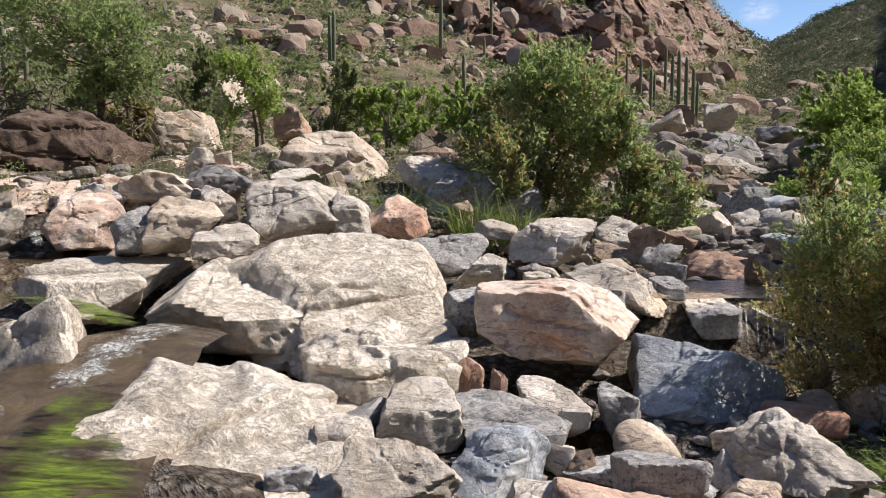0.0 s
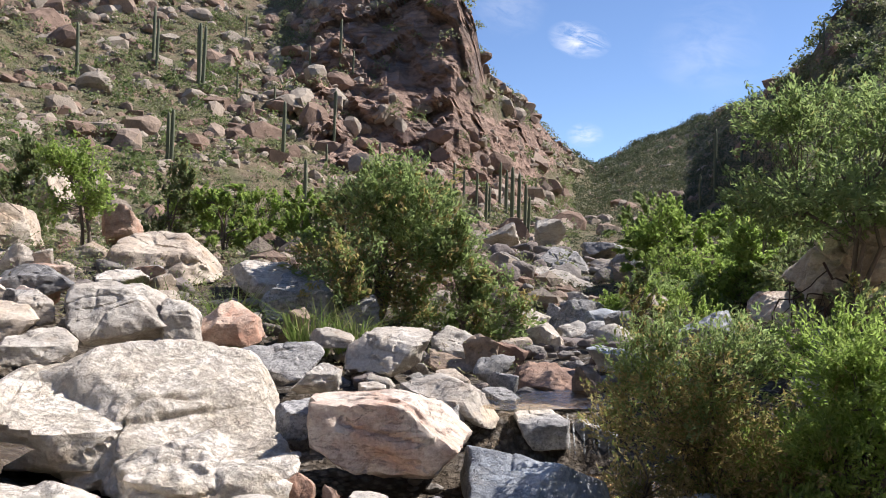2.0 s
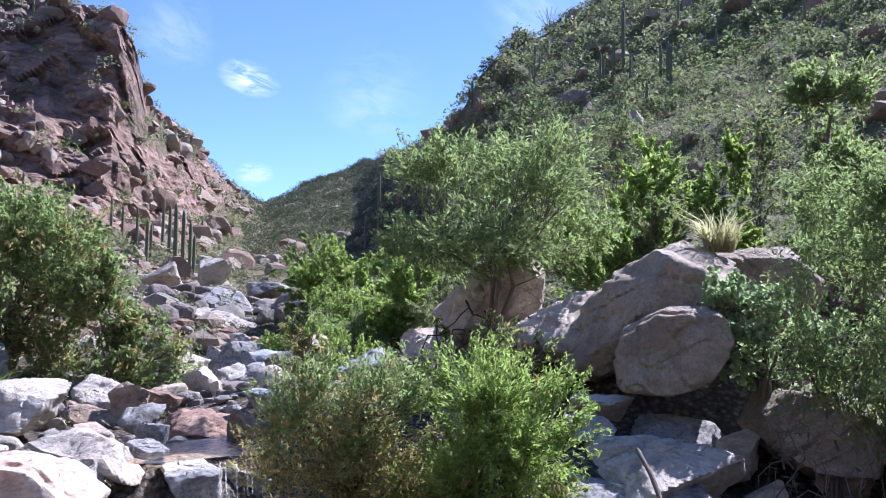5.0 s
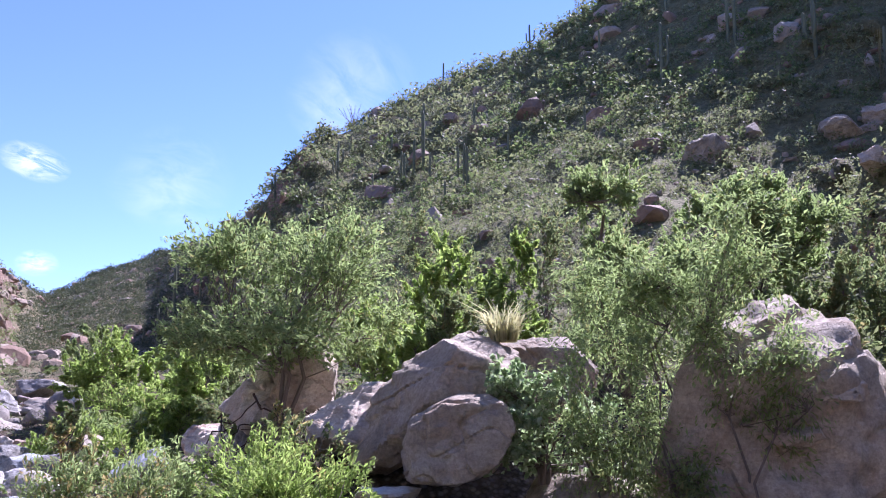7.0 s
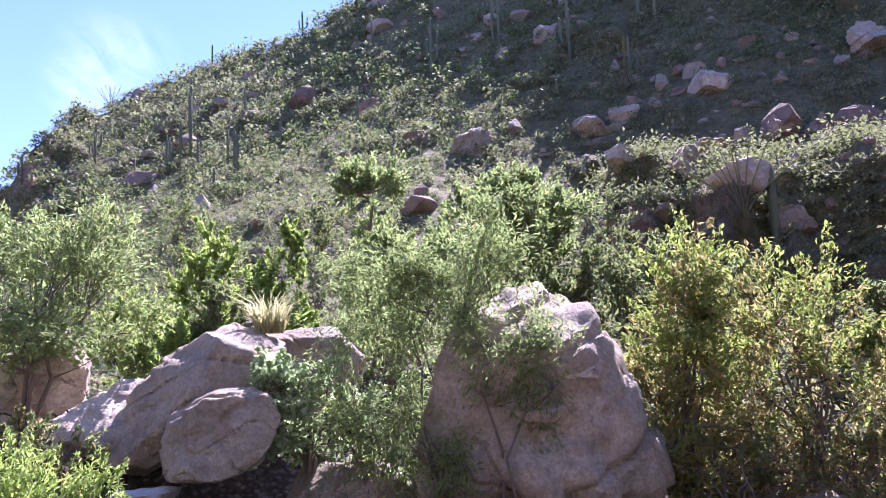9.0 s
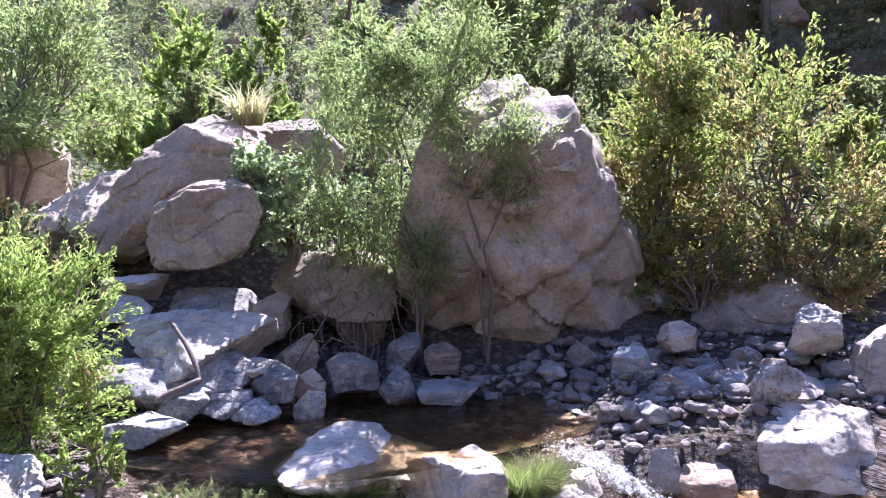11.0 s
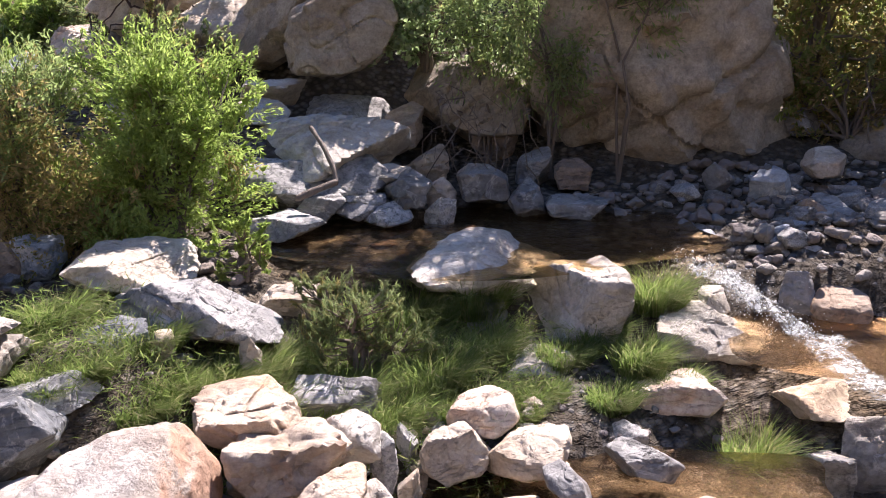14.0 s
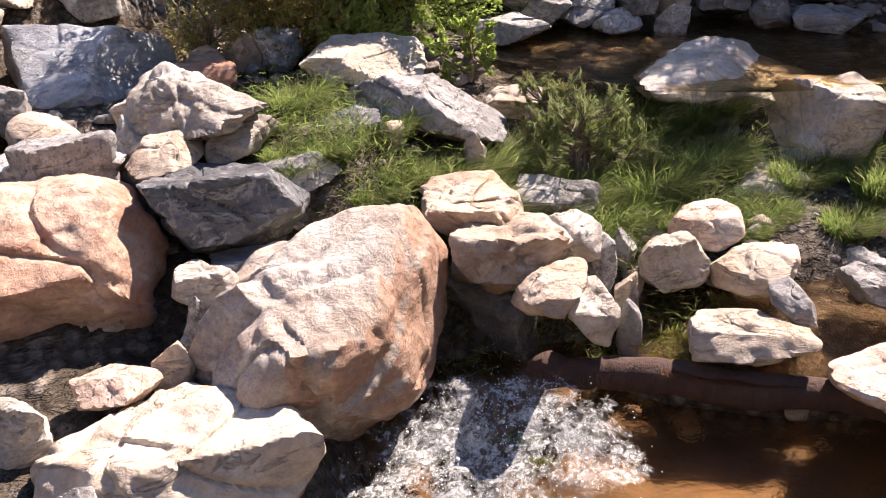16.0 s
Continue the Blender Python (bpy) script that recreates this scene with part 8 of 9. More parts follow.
plant('shrub', 11.34, 0.30, 1.91, -88, 0.53, 0.42, 1.27, 'yellow', 7789, 'leafy green shrub in the thicket along the bank', 'bush', clear=0.02, stems=6, clumps=110, per=36, leaf=0.09, spread=0.065)
plant('shrub', 9.09, 0.14, 1.46, -89, 0.45, 0.36, 0.92, 'dull', 5532, 'leafy green shrub in the thicket along the bank', 'bush', clear=0.02, stems=6, clumps=110, per=36, leaf=0.09, spread=0.065)
plant('shrub', -7.41, 14.06, 2.69, 28, 0.97, 0.78, 2.02, 'dull', 8221, 'leafy green shrub in the thicket along the bank', 'bush', clear=0.02, stems=6, clumps=110, per=36, leaf=0.09, spread=0.065)
plant('shrub', -2.13, 17.13, 2.67, 7, 0.62, 0.50, 1.82, 'dull', 1223, 'leafy green shrub in the thicket along the bank', 'bush', clear=0.02, stems=6, clumps=110, per=36, leaf=0.09, spread=0.065)
plant('shrub', -4.77, 17.13, 2.73, 16, 0.68, 0.54, 1.87, 'dull', 8318, 'leafy green shrub in the thicket along the bank', 'bush', clear=0.02, stems=6, clumps=110, per=36, leaf=0.09, spread=0.065)

plant('dry_shrub', 7.95, 1.45, 1.15, -79, 0.7, 0.4, 1.1, 'dull', 911, 'tangle of dry brown brush under the taller bushes', 'bush', clear=0.02, clumps=90, per=40, leaf=0.05, dry='dry', dry_share=0.8, stems=22)
plant('dry_shrub', 8.2, 0.55, 1.2, -86, 0.8, 0.4, 1.0, 'dull', 912, 'tangle of dry brown brush under the taller bushes', 'bush', clear=0.02, clumps=90, per=40, leaf=0.05, dry='dry', dry_share=0.8, stems=22)

# the low thicket beside the upper creek
rng = np.random.RandomState(57)
for _k in range(13):
    _b, _r = radians(rng.uniform(23.0, 34.5)), rng.uniform(12.0, 17.5)
    _x, _y = _r * math.sin(_b), _r * math.cos(_b)
    plant('shrub', _x, _y, ground_z(_x, _y) - 0.05, rng.uniform(0, 90), rng.uniform(0.7, 1.1), rng.uniform(0.6, 0.9), rng.uniform(0.8, 1.25), ('bright', 'willow', 'bright', 'dull')[_k % 4], 400 + _k,
          'leafy green shrub in the thicket beside the upper creek', 'bush', clear=0.02, stems=6, clumps=110, per=40, leaf=0.075, slim=0.35, spread=0.065)

# grasses
tuft('sedge_tuft', -1.25, 9.51, 1.77, 0.22, 0.18, 0.70, 'grass', 5914, 'dark green sedge tuft between boulders', blades=260)
tuft('sedge_tuft', -0.53, 9.30, 1.62, 0.23, 0.18, 0.79, 'grass', 8223, 'dark green sedge tuft between boulders', blades=300)
tuft('sedge_tuft', 0.35, 9.38, 1.57, 0.25, 0.20, 0.72, 'grass', 7645, 'dark green sedge tuft between boulders', blades=300)
tuft('sedge_tuft', 0.80, 9.38, 1.53, 0.20, 0.16, 0.66, 'grass', 4542, 'dark green sedge tuft between boulders', blades=260)
tuft('fountain_grass', 6.97, 5.64, 3.28, 0.20, 0.16, 0.44, 'straw', 6284, 'pale plumed bunch grass on top of the slab', blades=300, width=0.009)
tuft('grass_tuft', 3.81, 2.90, 0.79, 0.53, 0.42, 0.25, 'grass', 1125, 'green creekside grass tuft leaning over the stones', blades=2300, width=0.0026, lean=(0.2, -0.1))
tuft('grass_tuft', 4.70, 1.73, 0.79, 0.22, 0.18, 0.25, 'grass', 2773, 'green creekside grass tuft leaning over the stones', blades=2300, width=0.0026, lean=(0.2, -0.1))
tuft('grass_tuft', 2.17, 3.75, 1.05, 0.16, 0.13, 0.20, 'grass', 527, 'green creekside grass tuft leaning over the stones', blades=2300, width=0.0026, lean=(0.2, -0.1))
tuft('grass_tuft', 2.37, 3.31, 0.99, 0.25, 0.20, 0.17, 'grass', 2049, 'green creekside grass tuft leaning over the stones', blades=2300, width=0.0026, lean=(0.2, -0.1))
tuft('grass_tuft', 2.48, 2.98, 0.79, 0.24, 0.20, 0.20, 'grass', 3018, 'green creekside grass tuft leaning over the stones', blades=2300, width=0.0026, lean=(0.2, -0.1))
tuft('grass_tuft', 2.47, 2.75, 0.65, 0.25, 0.20, 0.25, 'grass', 595, 'green creekside grass tuft leaning over the stones', blades=2300, width=0.0026, lean=(0.2, -0.1))
tuft('grass_tuft', 3.19, 2.75, 0.61, 0.27, 0.21, 0.25, 'grass', 788, 'green creekside grass tuft leaning over the stones', blades=2300, width=0.0026, lean=(0.2, -0.1))
tuft('grass_tuft', 2.96, 2.54, 0.63, 0.19, 0.16, 0.25, 'grass', 7422, 'green creekside grass tuft leaning over the stones', blades=2300, width=0.0026, lean=(0.2, -0.1))
tuft('grass_tuft', 3.35, 2.35, 0.64, 0.26, 0.21, 0.25, 'grass', 7545, 'green creekside grass tuft leaning over the stones', blades=2300, width=0.0026, lean=(0.2, -0.1))
tuft('grass_tuft', 3.23, 2.08, 0.59, 0.22, 0.18, 0.19, 'grass', 2560, 'green creekside grass tuft leaning over the stones', blades=2300, width=0.0026, lean=(0.2, -0.1))
tuft('grass_tuft', 4.06, 2.55, 0.80, 0.23, 0.18, 0.25, 'grass', 6876, 'green creekside grass tuft leaning over the stones', blades=2300, width=0.0026, lean=(0.2, -0.1))
tuft('grass_tuft', 3.97, 1.94, 0.65, 0.21, 0.17, 0.16, 'grass', 4447, 'green creekside grass tuft leaning over the stones', blades=2300, width=0.0026, lean=(0.2, -0.1))
tuft('grass_tuft', 3.81, 1.58, 0.57, 0.19, 0.15, 0.13, 'grass', 6135, 'green creekside grass tuft leaning over the stones', blades=2300, width=0.0026, lean=(0.2, -0.1))
tuft('grass_tuft', 4.15, 1.59, 0.62, 0.19, 0.15, 0.23, 'grass', 8058, 'green creekside grass tuft leaning over the stones', blades=2300, width=0.0026, lean=(0.2, -0.1))
tuft('grass_tuft', 4.04, 0.95, 0.28, 0.23, 0.18, 0.25, 'grass', 2495, 'green creekside grass tuft leaning over the stones', blades=2300, width=0.0026, lean=(0.2, -0.1))
tuft('grass_tuft', 1.98, 3.17, 1.02, 0.14, 0.11, 0.11, 'grass', 2817, 'green creekside grass tuft leaning over the stones', blades=2300, width=0.0026, lean=(0.2, -0.1))
tuft('grass_tuft', 2.10, 2.97, 0.85, 0.20, 0.16, 0.11, 'grass', 3039, 'green creekside grass tuft leaning over the stones', blades=2300, width=0.0026, lean=(0.2, -0.1))
tuft('grass_tuft', 1.81, 3.17, 0.98, 0.10, 0.08, 0.11, 'grass', 3862, 'green creekside grass tuft leaning over the stones', blades=2300, width=0.0026, lean=(0.2, -0.1))
tuft('grass_tuft', 1.88, 3.62, 1.05, 0.19, 0.15, 0.11, 'grass', 3082, 'green creekside grass tuft leaning over the stones', blades=2300, width=0.0026, lean=(0.2, -0.1))
tuft('grass_tuft', 3.12, 3.01, 0.67, 0.21, 0.17, 0.25, 'grass', 1116, 'green creekside grass tuft leaning over the stones', blades=2300, width=0.0026, lean=(0.2, -0.1))
tuft('grass_tuft', 2.97, 2.32, 0.57, 0.20, 0.16, 0.23, 'grass', 2530, 'green creekside grass tuft leaning over the stones', blades=2300, width=0.0026, lean=(0.2, -0.1))
tuft('grass_tuft', 3.38, 1.87, 0.60, 0.18, 0.14, 0.11, 'grass', 6902, 'green creekside grass tuft leaning over the stones', blades=2300, width=0.0026, lean=(0.2, -0.1))
tuft('grass_tuft', 2.66, 2.56, 0.58, 0.19, 0.15, 0.25, 'grass', 5646, 'green creekside grass tuft leaning over the stones', blades=2300, width=0.0026, lean=(0.2, -0.1))
tuft('grass_tuft', 2.73, 2.97, 0.72, 0.17, 0.14, 0.25, 'grass', 6686, 'green creekside grass tuft leaning over the stones', blades=2300, width=0.0026, lean=(0.2, -0.1))
tuft('grass_tuft', 3.73, 2.29, 0.66, 0.21, 0.17, 0.25, 'grass', 4094, 'green creekside grass tuft leaning over the stones', blades=2300, width=0.0026, lean=(0.2, -0.1))
tuft('grass_tuft', 3.59, 1.86, 0.61, 0.17, 0.14, 0.11, 'grass', 2130, 'green creekside grass tuft leaning over the stones', blades=2300, width=0.0026, lean=(0.2, -0.1))
tuft('grass_tuft', 4.13, 1.37, 0.56, 0.17, 0.14, 0.15, 'grass', 6539, 'green creekside grass tuft leaning over the stones', blades=2300, width=0.0026, lean=(0.2, -0.1))
tuft('grass_tuft', 3.47, 2.71, 0.66, 0.25, 0.20, 0.25, 'grass', 1233, 'green creekside grass tuft leaning over the stones', blades=2300, width=0.0026, lean=(0.2, -0.1))
tuft('grass_tuft', 2.28, 3.02, 0.86, 0.17, 0.14, 0.11, 'grass', 8221, 'green creekside grass tuft leaning over the stones', blades=2300, width=0.0026, lean=(0.2, -0.1))
tuft('grass_tuft', 1.84, 3.31, 1.01, 0.15, 0.12, 0.11, 'grass', 7214, 'green creekside grass tuft leaning over the stones', blades=2300, width=0.0026, lean=(0.2, -0.1))
tuft('grass_tuft', 4.25, 1.89, 0.66, 0.19, 0.15, 0.21, 'grass', 5155, 'green creekside grass tuft leaning over the stones', blades=2300, width=0.0026, lean=(0.2, -0.1))
tuft('grass_tuft', 3.82, 2.74, 0.70, 0.19, 0.16, 0.25, 'grass', 7283, 'green creekside grass tuft leaning over the stones', blades=2300, width=0.0026, lean=(0.2, -0.1))

# saguaros on the canyon sides
saguaro(on_slope(-5.61, 10.30), 5.4, 980, 0)
saguaro(on_slope(-2.89, 13.66), 2.4, 981, 0)
saguaro(on_slope(-0.23, 6.19), 3.4, 982, 0)
saguaro(on_slope(-8.47, 11.60), 4.8, 983, 0)
saguaro(on_slope(-5.58, 10.25), 5.3, 984, 0)
saguaro(on_slope(-0.22, 6.59), 3.3, 985, 0)
saguaro(on_slope(1.34, 2.43), 2.1, 986, 0)
saguaro(on_slope(3.13, 8.48), 2.8, 987, 0)
saguaro(on_slope(-7.31, 5.46), 2.4, 988, 0)
saguaro(on_slope(3.42, 12.61), 4.2, 989, 0)
saguaro(on_slope(4.71, 17.83), 2.0, 990, 0)
saguaro(on_slope(6.23, 16.89), 2.0, 991, 0)
saguaro(on_slope(7.48, 16.61), 2.0, 992, 0)
saguaro(on_slope(6.80, 16.78), 1.5, 993, 0)
saguaro(on_slope(5.47, 17.29), 1.8, 994, 0)
saguaro(on_slope(13.40, 2.47), 2.3, 995, 0)
saguaro(on_slope(14.32, 3.63), 3.6, 996, 0)
saguaro(on_slope(14.80, 2.50), 3.7, 997, 0)
saguaro(on_slope(15.23, 1.86), 3.6, 998, 0)
saguaro(on_slope(15.69, 1.87), 3.7, 999, 0)
saguaro(on_slope(16.07, 1.69), 3.2, 1000, 0)
saguaro(on_slope(16.45, 1.70), 2.5, 1001, 0)
saguaro(on_slope(13.77, 2.86), 2.0, 1002, 0)
saguaro(on_slope(12.81, 3.59), 2.5, 1003, 0)
saguaro(on_slope(12.04, 4.07), 2.2, 1004, 0)
saguaro(on_slope(11.36, 4.32), 2.3, 1005, 0)
saguaro(on_slope(16.79, 3.86), 2.5, 1006, 0)
saguaro(on_slope(32.75, 11.11), 1.5, 1007, 0)
saguaro(on_slope(34.48, 13.23), 2.3, 1008, 2)
saguaro(on_slope(43.18, 14.67), 2.3, 1009, 0)
saguaro(on_slope(43.84, 15.06), 3.0, 1010, 0)
saguaro(on_slope(44.50, 15.46), 4.8, 1011, 0)
saguaro(on_slope(47.63, 14.47), 2.6, 1012, 0)
saguaro(on_slope(44.97, 14.61), 2.0, 1013, 0)
saguaro(on_slope(46.05, 13.16), 1.5, 1014, 0)
saguaro(on_slope(42.31, 16.35), 1.8, 1015, 0)
saguaro(on_slope(37.56, 16.95), 1.5, 1016, 0)
saguaro(on_slope(47.03, 15.06), 2.1, 1017, 0)
saguaro(on_slope(38.59, 14.68), 2.5, 1018, 3)
saguaro(on_slope(28.30, 4.45), 7.4, 1019, 0)
saguaro(on_slope(27.37, 3.70), 3.3, 1020, 0)
saguaro(on_slope(29.86, 6.48), 5.1, 1021, 0)
saguaro(on_slope(31.34, 8.92), 3.0, 1022, 0)
saguaro(on_slope(26.50, 3.77), 2.6, 1023, 0)
saguaro(on_slope(30.60, 6.40), 3.1, 1024, 0)
saguaro(on_slope(-5.51, 10.10), 5.3, 1025, 0)
saguaro(on_slope(-8.38, 11.29), 4.2, 1026, 0)
saguaro(on_slope(-0.09, 6.79), 2.9, 1027, 0)
saguaro(on_slope(1.50, 11.88), 2.6, 1028, 0)
saguaro(on_slope(3.23, 8.42), 2.8, 1029, 0)
saguaro(on_slope(4.24, 12.01), 2.0, 1030, 0)
saguaro(on_slope(-12.86, 10.07), 4.2, 1031, 0)
saguaro(on_slope(-7.08, 5.32), 2.6, 1032, 0)
saguaro(on_slope(-0.73, 9.22), 2.0, 1033, 0)
saguaro(on_slope(1.42, 2.64), 2.1, 1034, 0)
saguaro(on_slope(2.75, 5.69), 1.6, 1035, 0)
saguaro(on_slope(-3.15, 10.09), 1.9, 1036, 0)
saguaro(on_slope(-7.19, 5.89), 2.3, 1037, 0)
saguaro(on_slope(-0.07, 5.94), 3.6, 1038, 0)
saguaro(on_slope(1.35, 2.86), 2.3, 1039, 0)
saguaro(on_slope(3.12, 6.94), 2.6, 1040, 0)
saguaro(on_slope(-26.81, 3.44), 2.1, 1041, 0)
saguaro(on_slope(-25.76, 3.48), 1.5, 1042, 0)
saguaro(on_slope(6.16, 5.83), 1.9, 1043, 0)
saguaro(on_slope(61.05, 20.16), 5.0, 1044, 3)
saguaro(on_slope(55.78, 17.33), 2.3, 1045, 0)
saguaro(on_slope(47.39, 14.48), 2.8, 1046, 0)
saguaro(on_slope(44.49, 17.59), 3.3, 1047, 0)
saguaro(on_slope(43.06, 14.74), 2.4, 1048, 0)
saguaro(on_slope(43.79, 15.35), 2.7, 1049, 0)
saguaro(on_slope(45.75, 21.45), 2.4, 1050, 0)
saguaro(on_slope(47.58, 21.74), 1.5, 1051, 0)
saguaro(on_slope(52.08, 23.44), 3.1, 1052, 2)
saguaro(on_slope(54.94, 25.11), 1.6, 1053, 0)
saguaro(on_slope(56.91, 22.53), 2.4, 1054, 0)
saguaro(on_slope(61.45, 24.55), 2.7, 1055, 0)
saguaro(on_slope(65.36, 22.48), 3.8, 1056, 0)
saguaro(on_slope(65.95, 22.44), 4.1, 1057, 1)
saguaro(on_slope(68.64, 25.08), 2.6, 1058, 2)
saguaro(on_slope(70.72, 20.90), 4.4, 1059, 3)
saguaro(on_slope(75.59, 22.52), 3.3, 1060, 0)
saguaro(on_slope(76.67, 22.36), 3.8, 1061, 0)
saguaro(on_slope(50.54, 16.01), 1.9, 1062, 0)
saguaro(on_slope(50.66, 19.23), 1.5, 1063, 0)
saguaro(on_slope(47.93, 18.07), 2.5, 1064, 0)
saguaro(on_slope(44.92, 15.02), 1.9, 1065, 0)
saguaro(on_slope(38.51, 15.11), 2.9, 1066, 1)
saguaro(on_slope(41.07, 13.93), 1.5, 1067, 0)
saguaro(on_slope(82.98, 3.76), 3.3, 1068, 0)
saguaro(on_slope(74.65, 18.71), 3.0, 1069, 2)
ocotillo(on_slope(81.28, 8.85), 1.9, 31)
ocotillo(on_slope(74.26, 18.40), 3.0, 32)
ocotillo(on_slope(39.49, 18.50), 2.6, 33)
ocotillo(on_slope(39.60, 19.03), 2.6, 34)

# clouds
cloud(19.3, 14.6, 4.3, 2.4, 12, 0.85, 14)
cloud(14.5, 16.5, 5.2, 3.3, 20, 0.12, 20)
cloud(27.0, 13.3, 7.6, 4.3, 12, 0.10, 10)
cloud(19.9, 8.5, 2.6, 1.7, 20, 0.60, 0)
cloud(27.8, 14.2, 7.6, 7.6, 13, 0.14, 10)
cloud(39.6, 20.7, 8.5, 8.5, 14, 0.16, 40)
cloud(14.5, 17.1, 5.7, 5.7, 16, 0.15, 20)
cloud(38.2, 19.0, 7.6, 5.2, 14, 0.15, 30)

# running water
ribbon('water_chute', [(-1.77, 5.8, 1.41), (-1.98, 5.3, 1.42), (-2.06, 4.63, 1.32), (-1.99, 3.97, 1.22), (-1.91, 3.36, 1.15), (-1.79, 2.8, 1.02), (-1.7, 2.3, 0.85)], [0.7, 1.0, 1.2, 1.25, 1.25, 1.15, 0.9], WET, 'thin brown water sliding down a bedrock chute', 61, lift=0.02)
ribbon('algae_mat', [(-1.84, 4.74, 1.38), (-1.86, 4.23, 1.31), (-1.76, 3.82, 1.22), (-1.65, 3.36, 1.15), (-1.6, 2.9, 1.04)], [0.25, 0.55, 0.85, 0.95, 0.6], ALGAE, 'bright green algae streaming in the chute', 62, lift=0.015, category='algae')
ribbon('algae_mat', [(-3.27, 5.92, 1.59), (-2.7, 5.87, 1.58), (-2.2, 5.61, 1.51), (-1.93, 5.46, 1.47)], [0.3, 0.35, 0.3, 0.15], ALGAE, 'dark green algae lining the pool rim', 63, lift=0.02, category='algae')
ribbon('white_water', [(-1.7, 5.75, 1.43), (-1.85, 5.46, 1.46), (-1.98, 5.15, 1.42), (-2.06, 4.79, 1.35), (-2.06, 4.4, 1.29)], [0.3, 0.5, 0.55, 0.45, 0.25], FOAM, 'white foam where the water enters the chute', 64, lift=0.04)
ribbon('white_water', [(2.0, 2.0, 0.45), (1.87, 1.87, 0.42), (1.71, 1.79, 0.34), (1.49, 1.7, 0.27), (1.34, 1.58, 0.26)], [0.4, 1.05, 1.3, 1.5, 1.6], FOAM, 'churning white water below the boulders', 65, lift=0.05, fine=1.3, cross=30)
ribbon('white_water', [(2.1, 1.76, 0.42), (2.02, 1.63, 0.32), (1.97, 1.45, 0.28), (1.94, 1.27, 0.26)], [0.25, 0.4, 0.42, 0.3], FOAM, 'churning white water below the boulders', 68, lift=0.05, fine=1.3)
ribbon('algae_mat', [(1.93, 1.84, 0.3), (1.84, 1.75, 0.24), (1.77, 1.59, 0.2)], [0.25, 0.35, 0.3], ALGAE, 'green algae under the white water', 66, lift=0.02, category='algae')
spray('spray', [(1.87, 1.87, 0.42), (1.71, 1.79, 0.34), (1.49, 1.7, 0.27), (1.34, 1.58, 0.26)], (0.22, 0.22, 0.03), 1100, 67, 'flecks of white spray over the cascade', 0.0024)
ribbon('white_water', [(4.78, 0.9, 0.76), (4.55, 0.72, 0.755), (4.3, 0.52, 0.75), (4.1, 0.25, 0.745)], [0.2, 0.32, 0.34, 0.3], FOAM, 'white riffles on the shallow run below the cascade', 93, lift=0.02)
ribbon('white_water', [(4.98, 1.77, 1.03), (4.84, 1.4, 0.98), (4.8, 1.16, 0.86), (4.77, 0.9, 0.75), (4.74, 0.54, 0.73)], [0.3, 0.3, 0.28, 0.3, 0.3], FOAM, 'small white cascade between boulders', 69, lift=0.05)
spray('spray', [(4.98, 1.77, 1.03), (4.84, 1.4, 0.98), (4.8, 1.16, 0.86), (4.77, 0.9, 0.75)], (0.08, 0.08, 0.02), 700, 70, 'flecks of white spray over the cascade', 0.0026)
ribbon('waterfall', [(2.36, 6.71, 1.44), (2.3, 6.51, 1.4), (2.26, 6.34, 1.24), (2.25, 6.27, 1.1)], [0.036, 0.031, 0.028, 0.042], FOAM, 'thin strand of a small waterfall over a ledge', 80, lift=0.002, cross=6, across=(0.93, -0.36, 0.0))
ribbon('waterfall', [(2.4, 6.71, 1.44), (2.34, 6.51, 1.4), (2.3, 6.34, 1.24), (2.29, 6.26, 1.05)], [0.029, 0.025, 0.023, 0.034], FOAM, 'thin strand of a small waterfall over a ledge', 81, lift=0.002, cross=6, across=(0.93, -0.36, 0.0))
ribbon('waterfall', [(2.49, 6.71, 1.44), (2.43, 6.51, 1.4), (2.38, 6.34, 1.24), (2.37, 6.27, 1.05)], [0.027, 0.023, 0.021, 0.032], FOAM, 'thin strand of a small waterfall over a ledge', 83, lift=0.002, cross=6, across=(0.93, -0.36, 0.0))
ribbon('waterfall', [(2.57, 6.71, 1.44), (2.51, 6.51, 1.4), (2.46, 6.34, 1.24), (2.45, 6.27, 1.06)], [0.026, 0.022, 0.020, 0.030], FOAM, 'thin strand of a small waterfall over a ledge', 85, lift=0.002, cross=6, across=(0.93, -0.36, 0.0))
ribbon('waterfall', [(2.62, 6.71, 1.44), (2.55, 6.51, 1.4), (2.5, 6.34, 1.24), (2.49, 6.26, 1.01)], [0.025, 0.022, 0.020, 0.029], FOAM, 'thin strand of a small waterfall over a ledge', 86, lift=0.002, cross=6, across=(0.93, -0.36, 0.0))
ribbon('waterfall', [(2.7, 6.71, 1.44), (2.64, 6.51, 1.4), (2.58, 6.34, 1.24), (2.57, 6.26, 1.01)], [0.014, 0.012, 0.011, 0.016], FOAM, 'thin strand of a small waterfall over a ledge', 88, lift=0.002, cross=6, across=(0.93, -0.36, 0.0))
boulder(2.57, 6.72, 1.12, 0.45, 0.38, 0.57, -21, 'dark', 3956, label='dark wet ledge behind the waterfall')
ribbon('waterfall', [(-3.81, 7.87, 1.92), (-3.67, 7.66, 1.83), (-3.57, 7.55, 1.73)], [0.12, 0.14, 0.2], FOAM, 'thin strand of a small waterfall over a ledge', 96, lift=0.002, cross=6, across=(0.9, 0.42, 0.0))

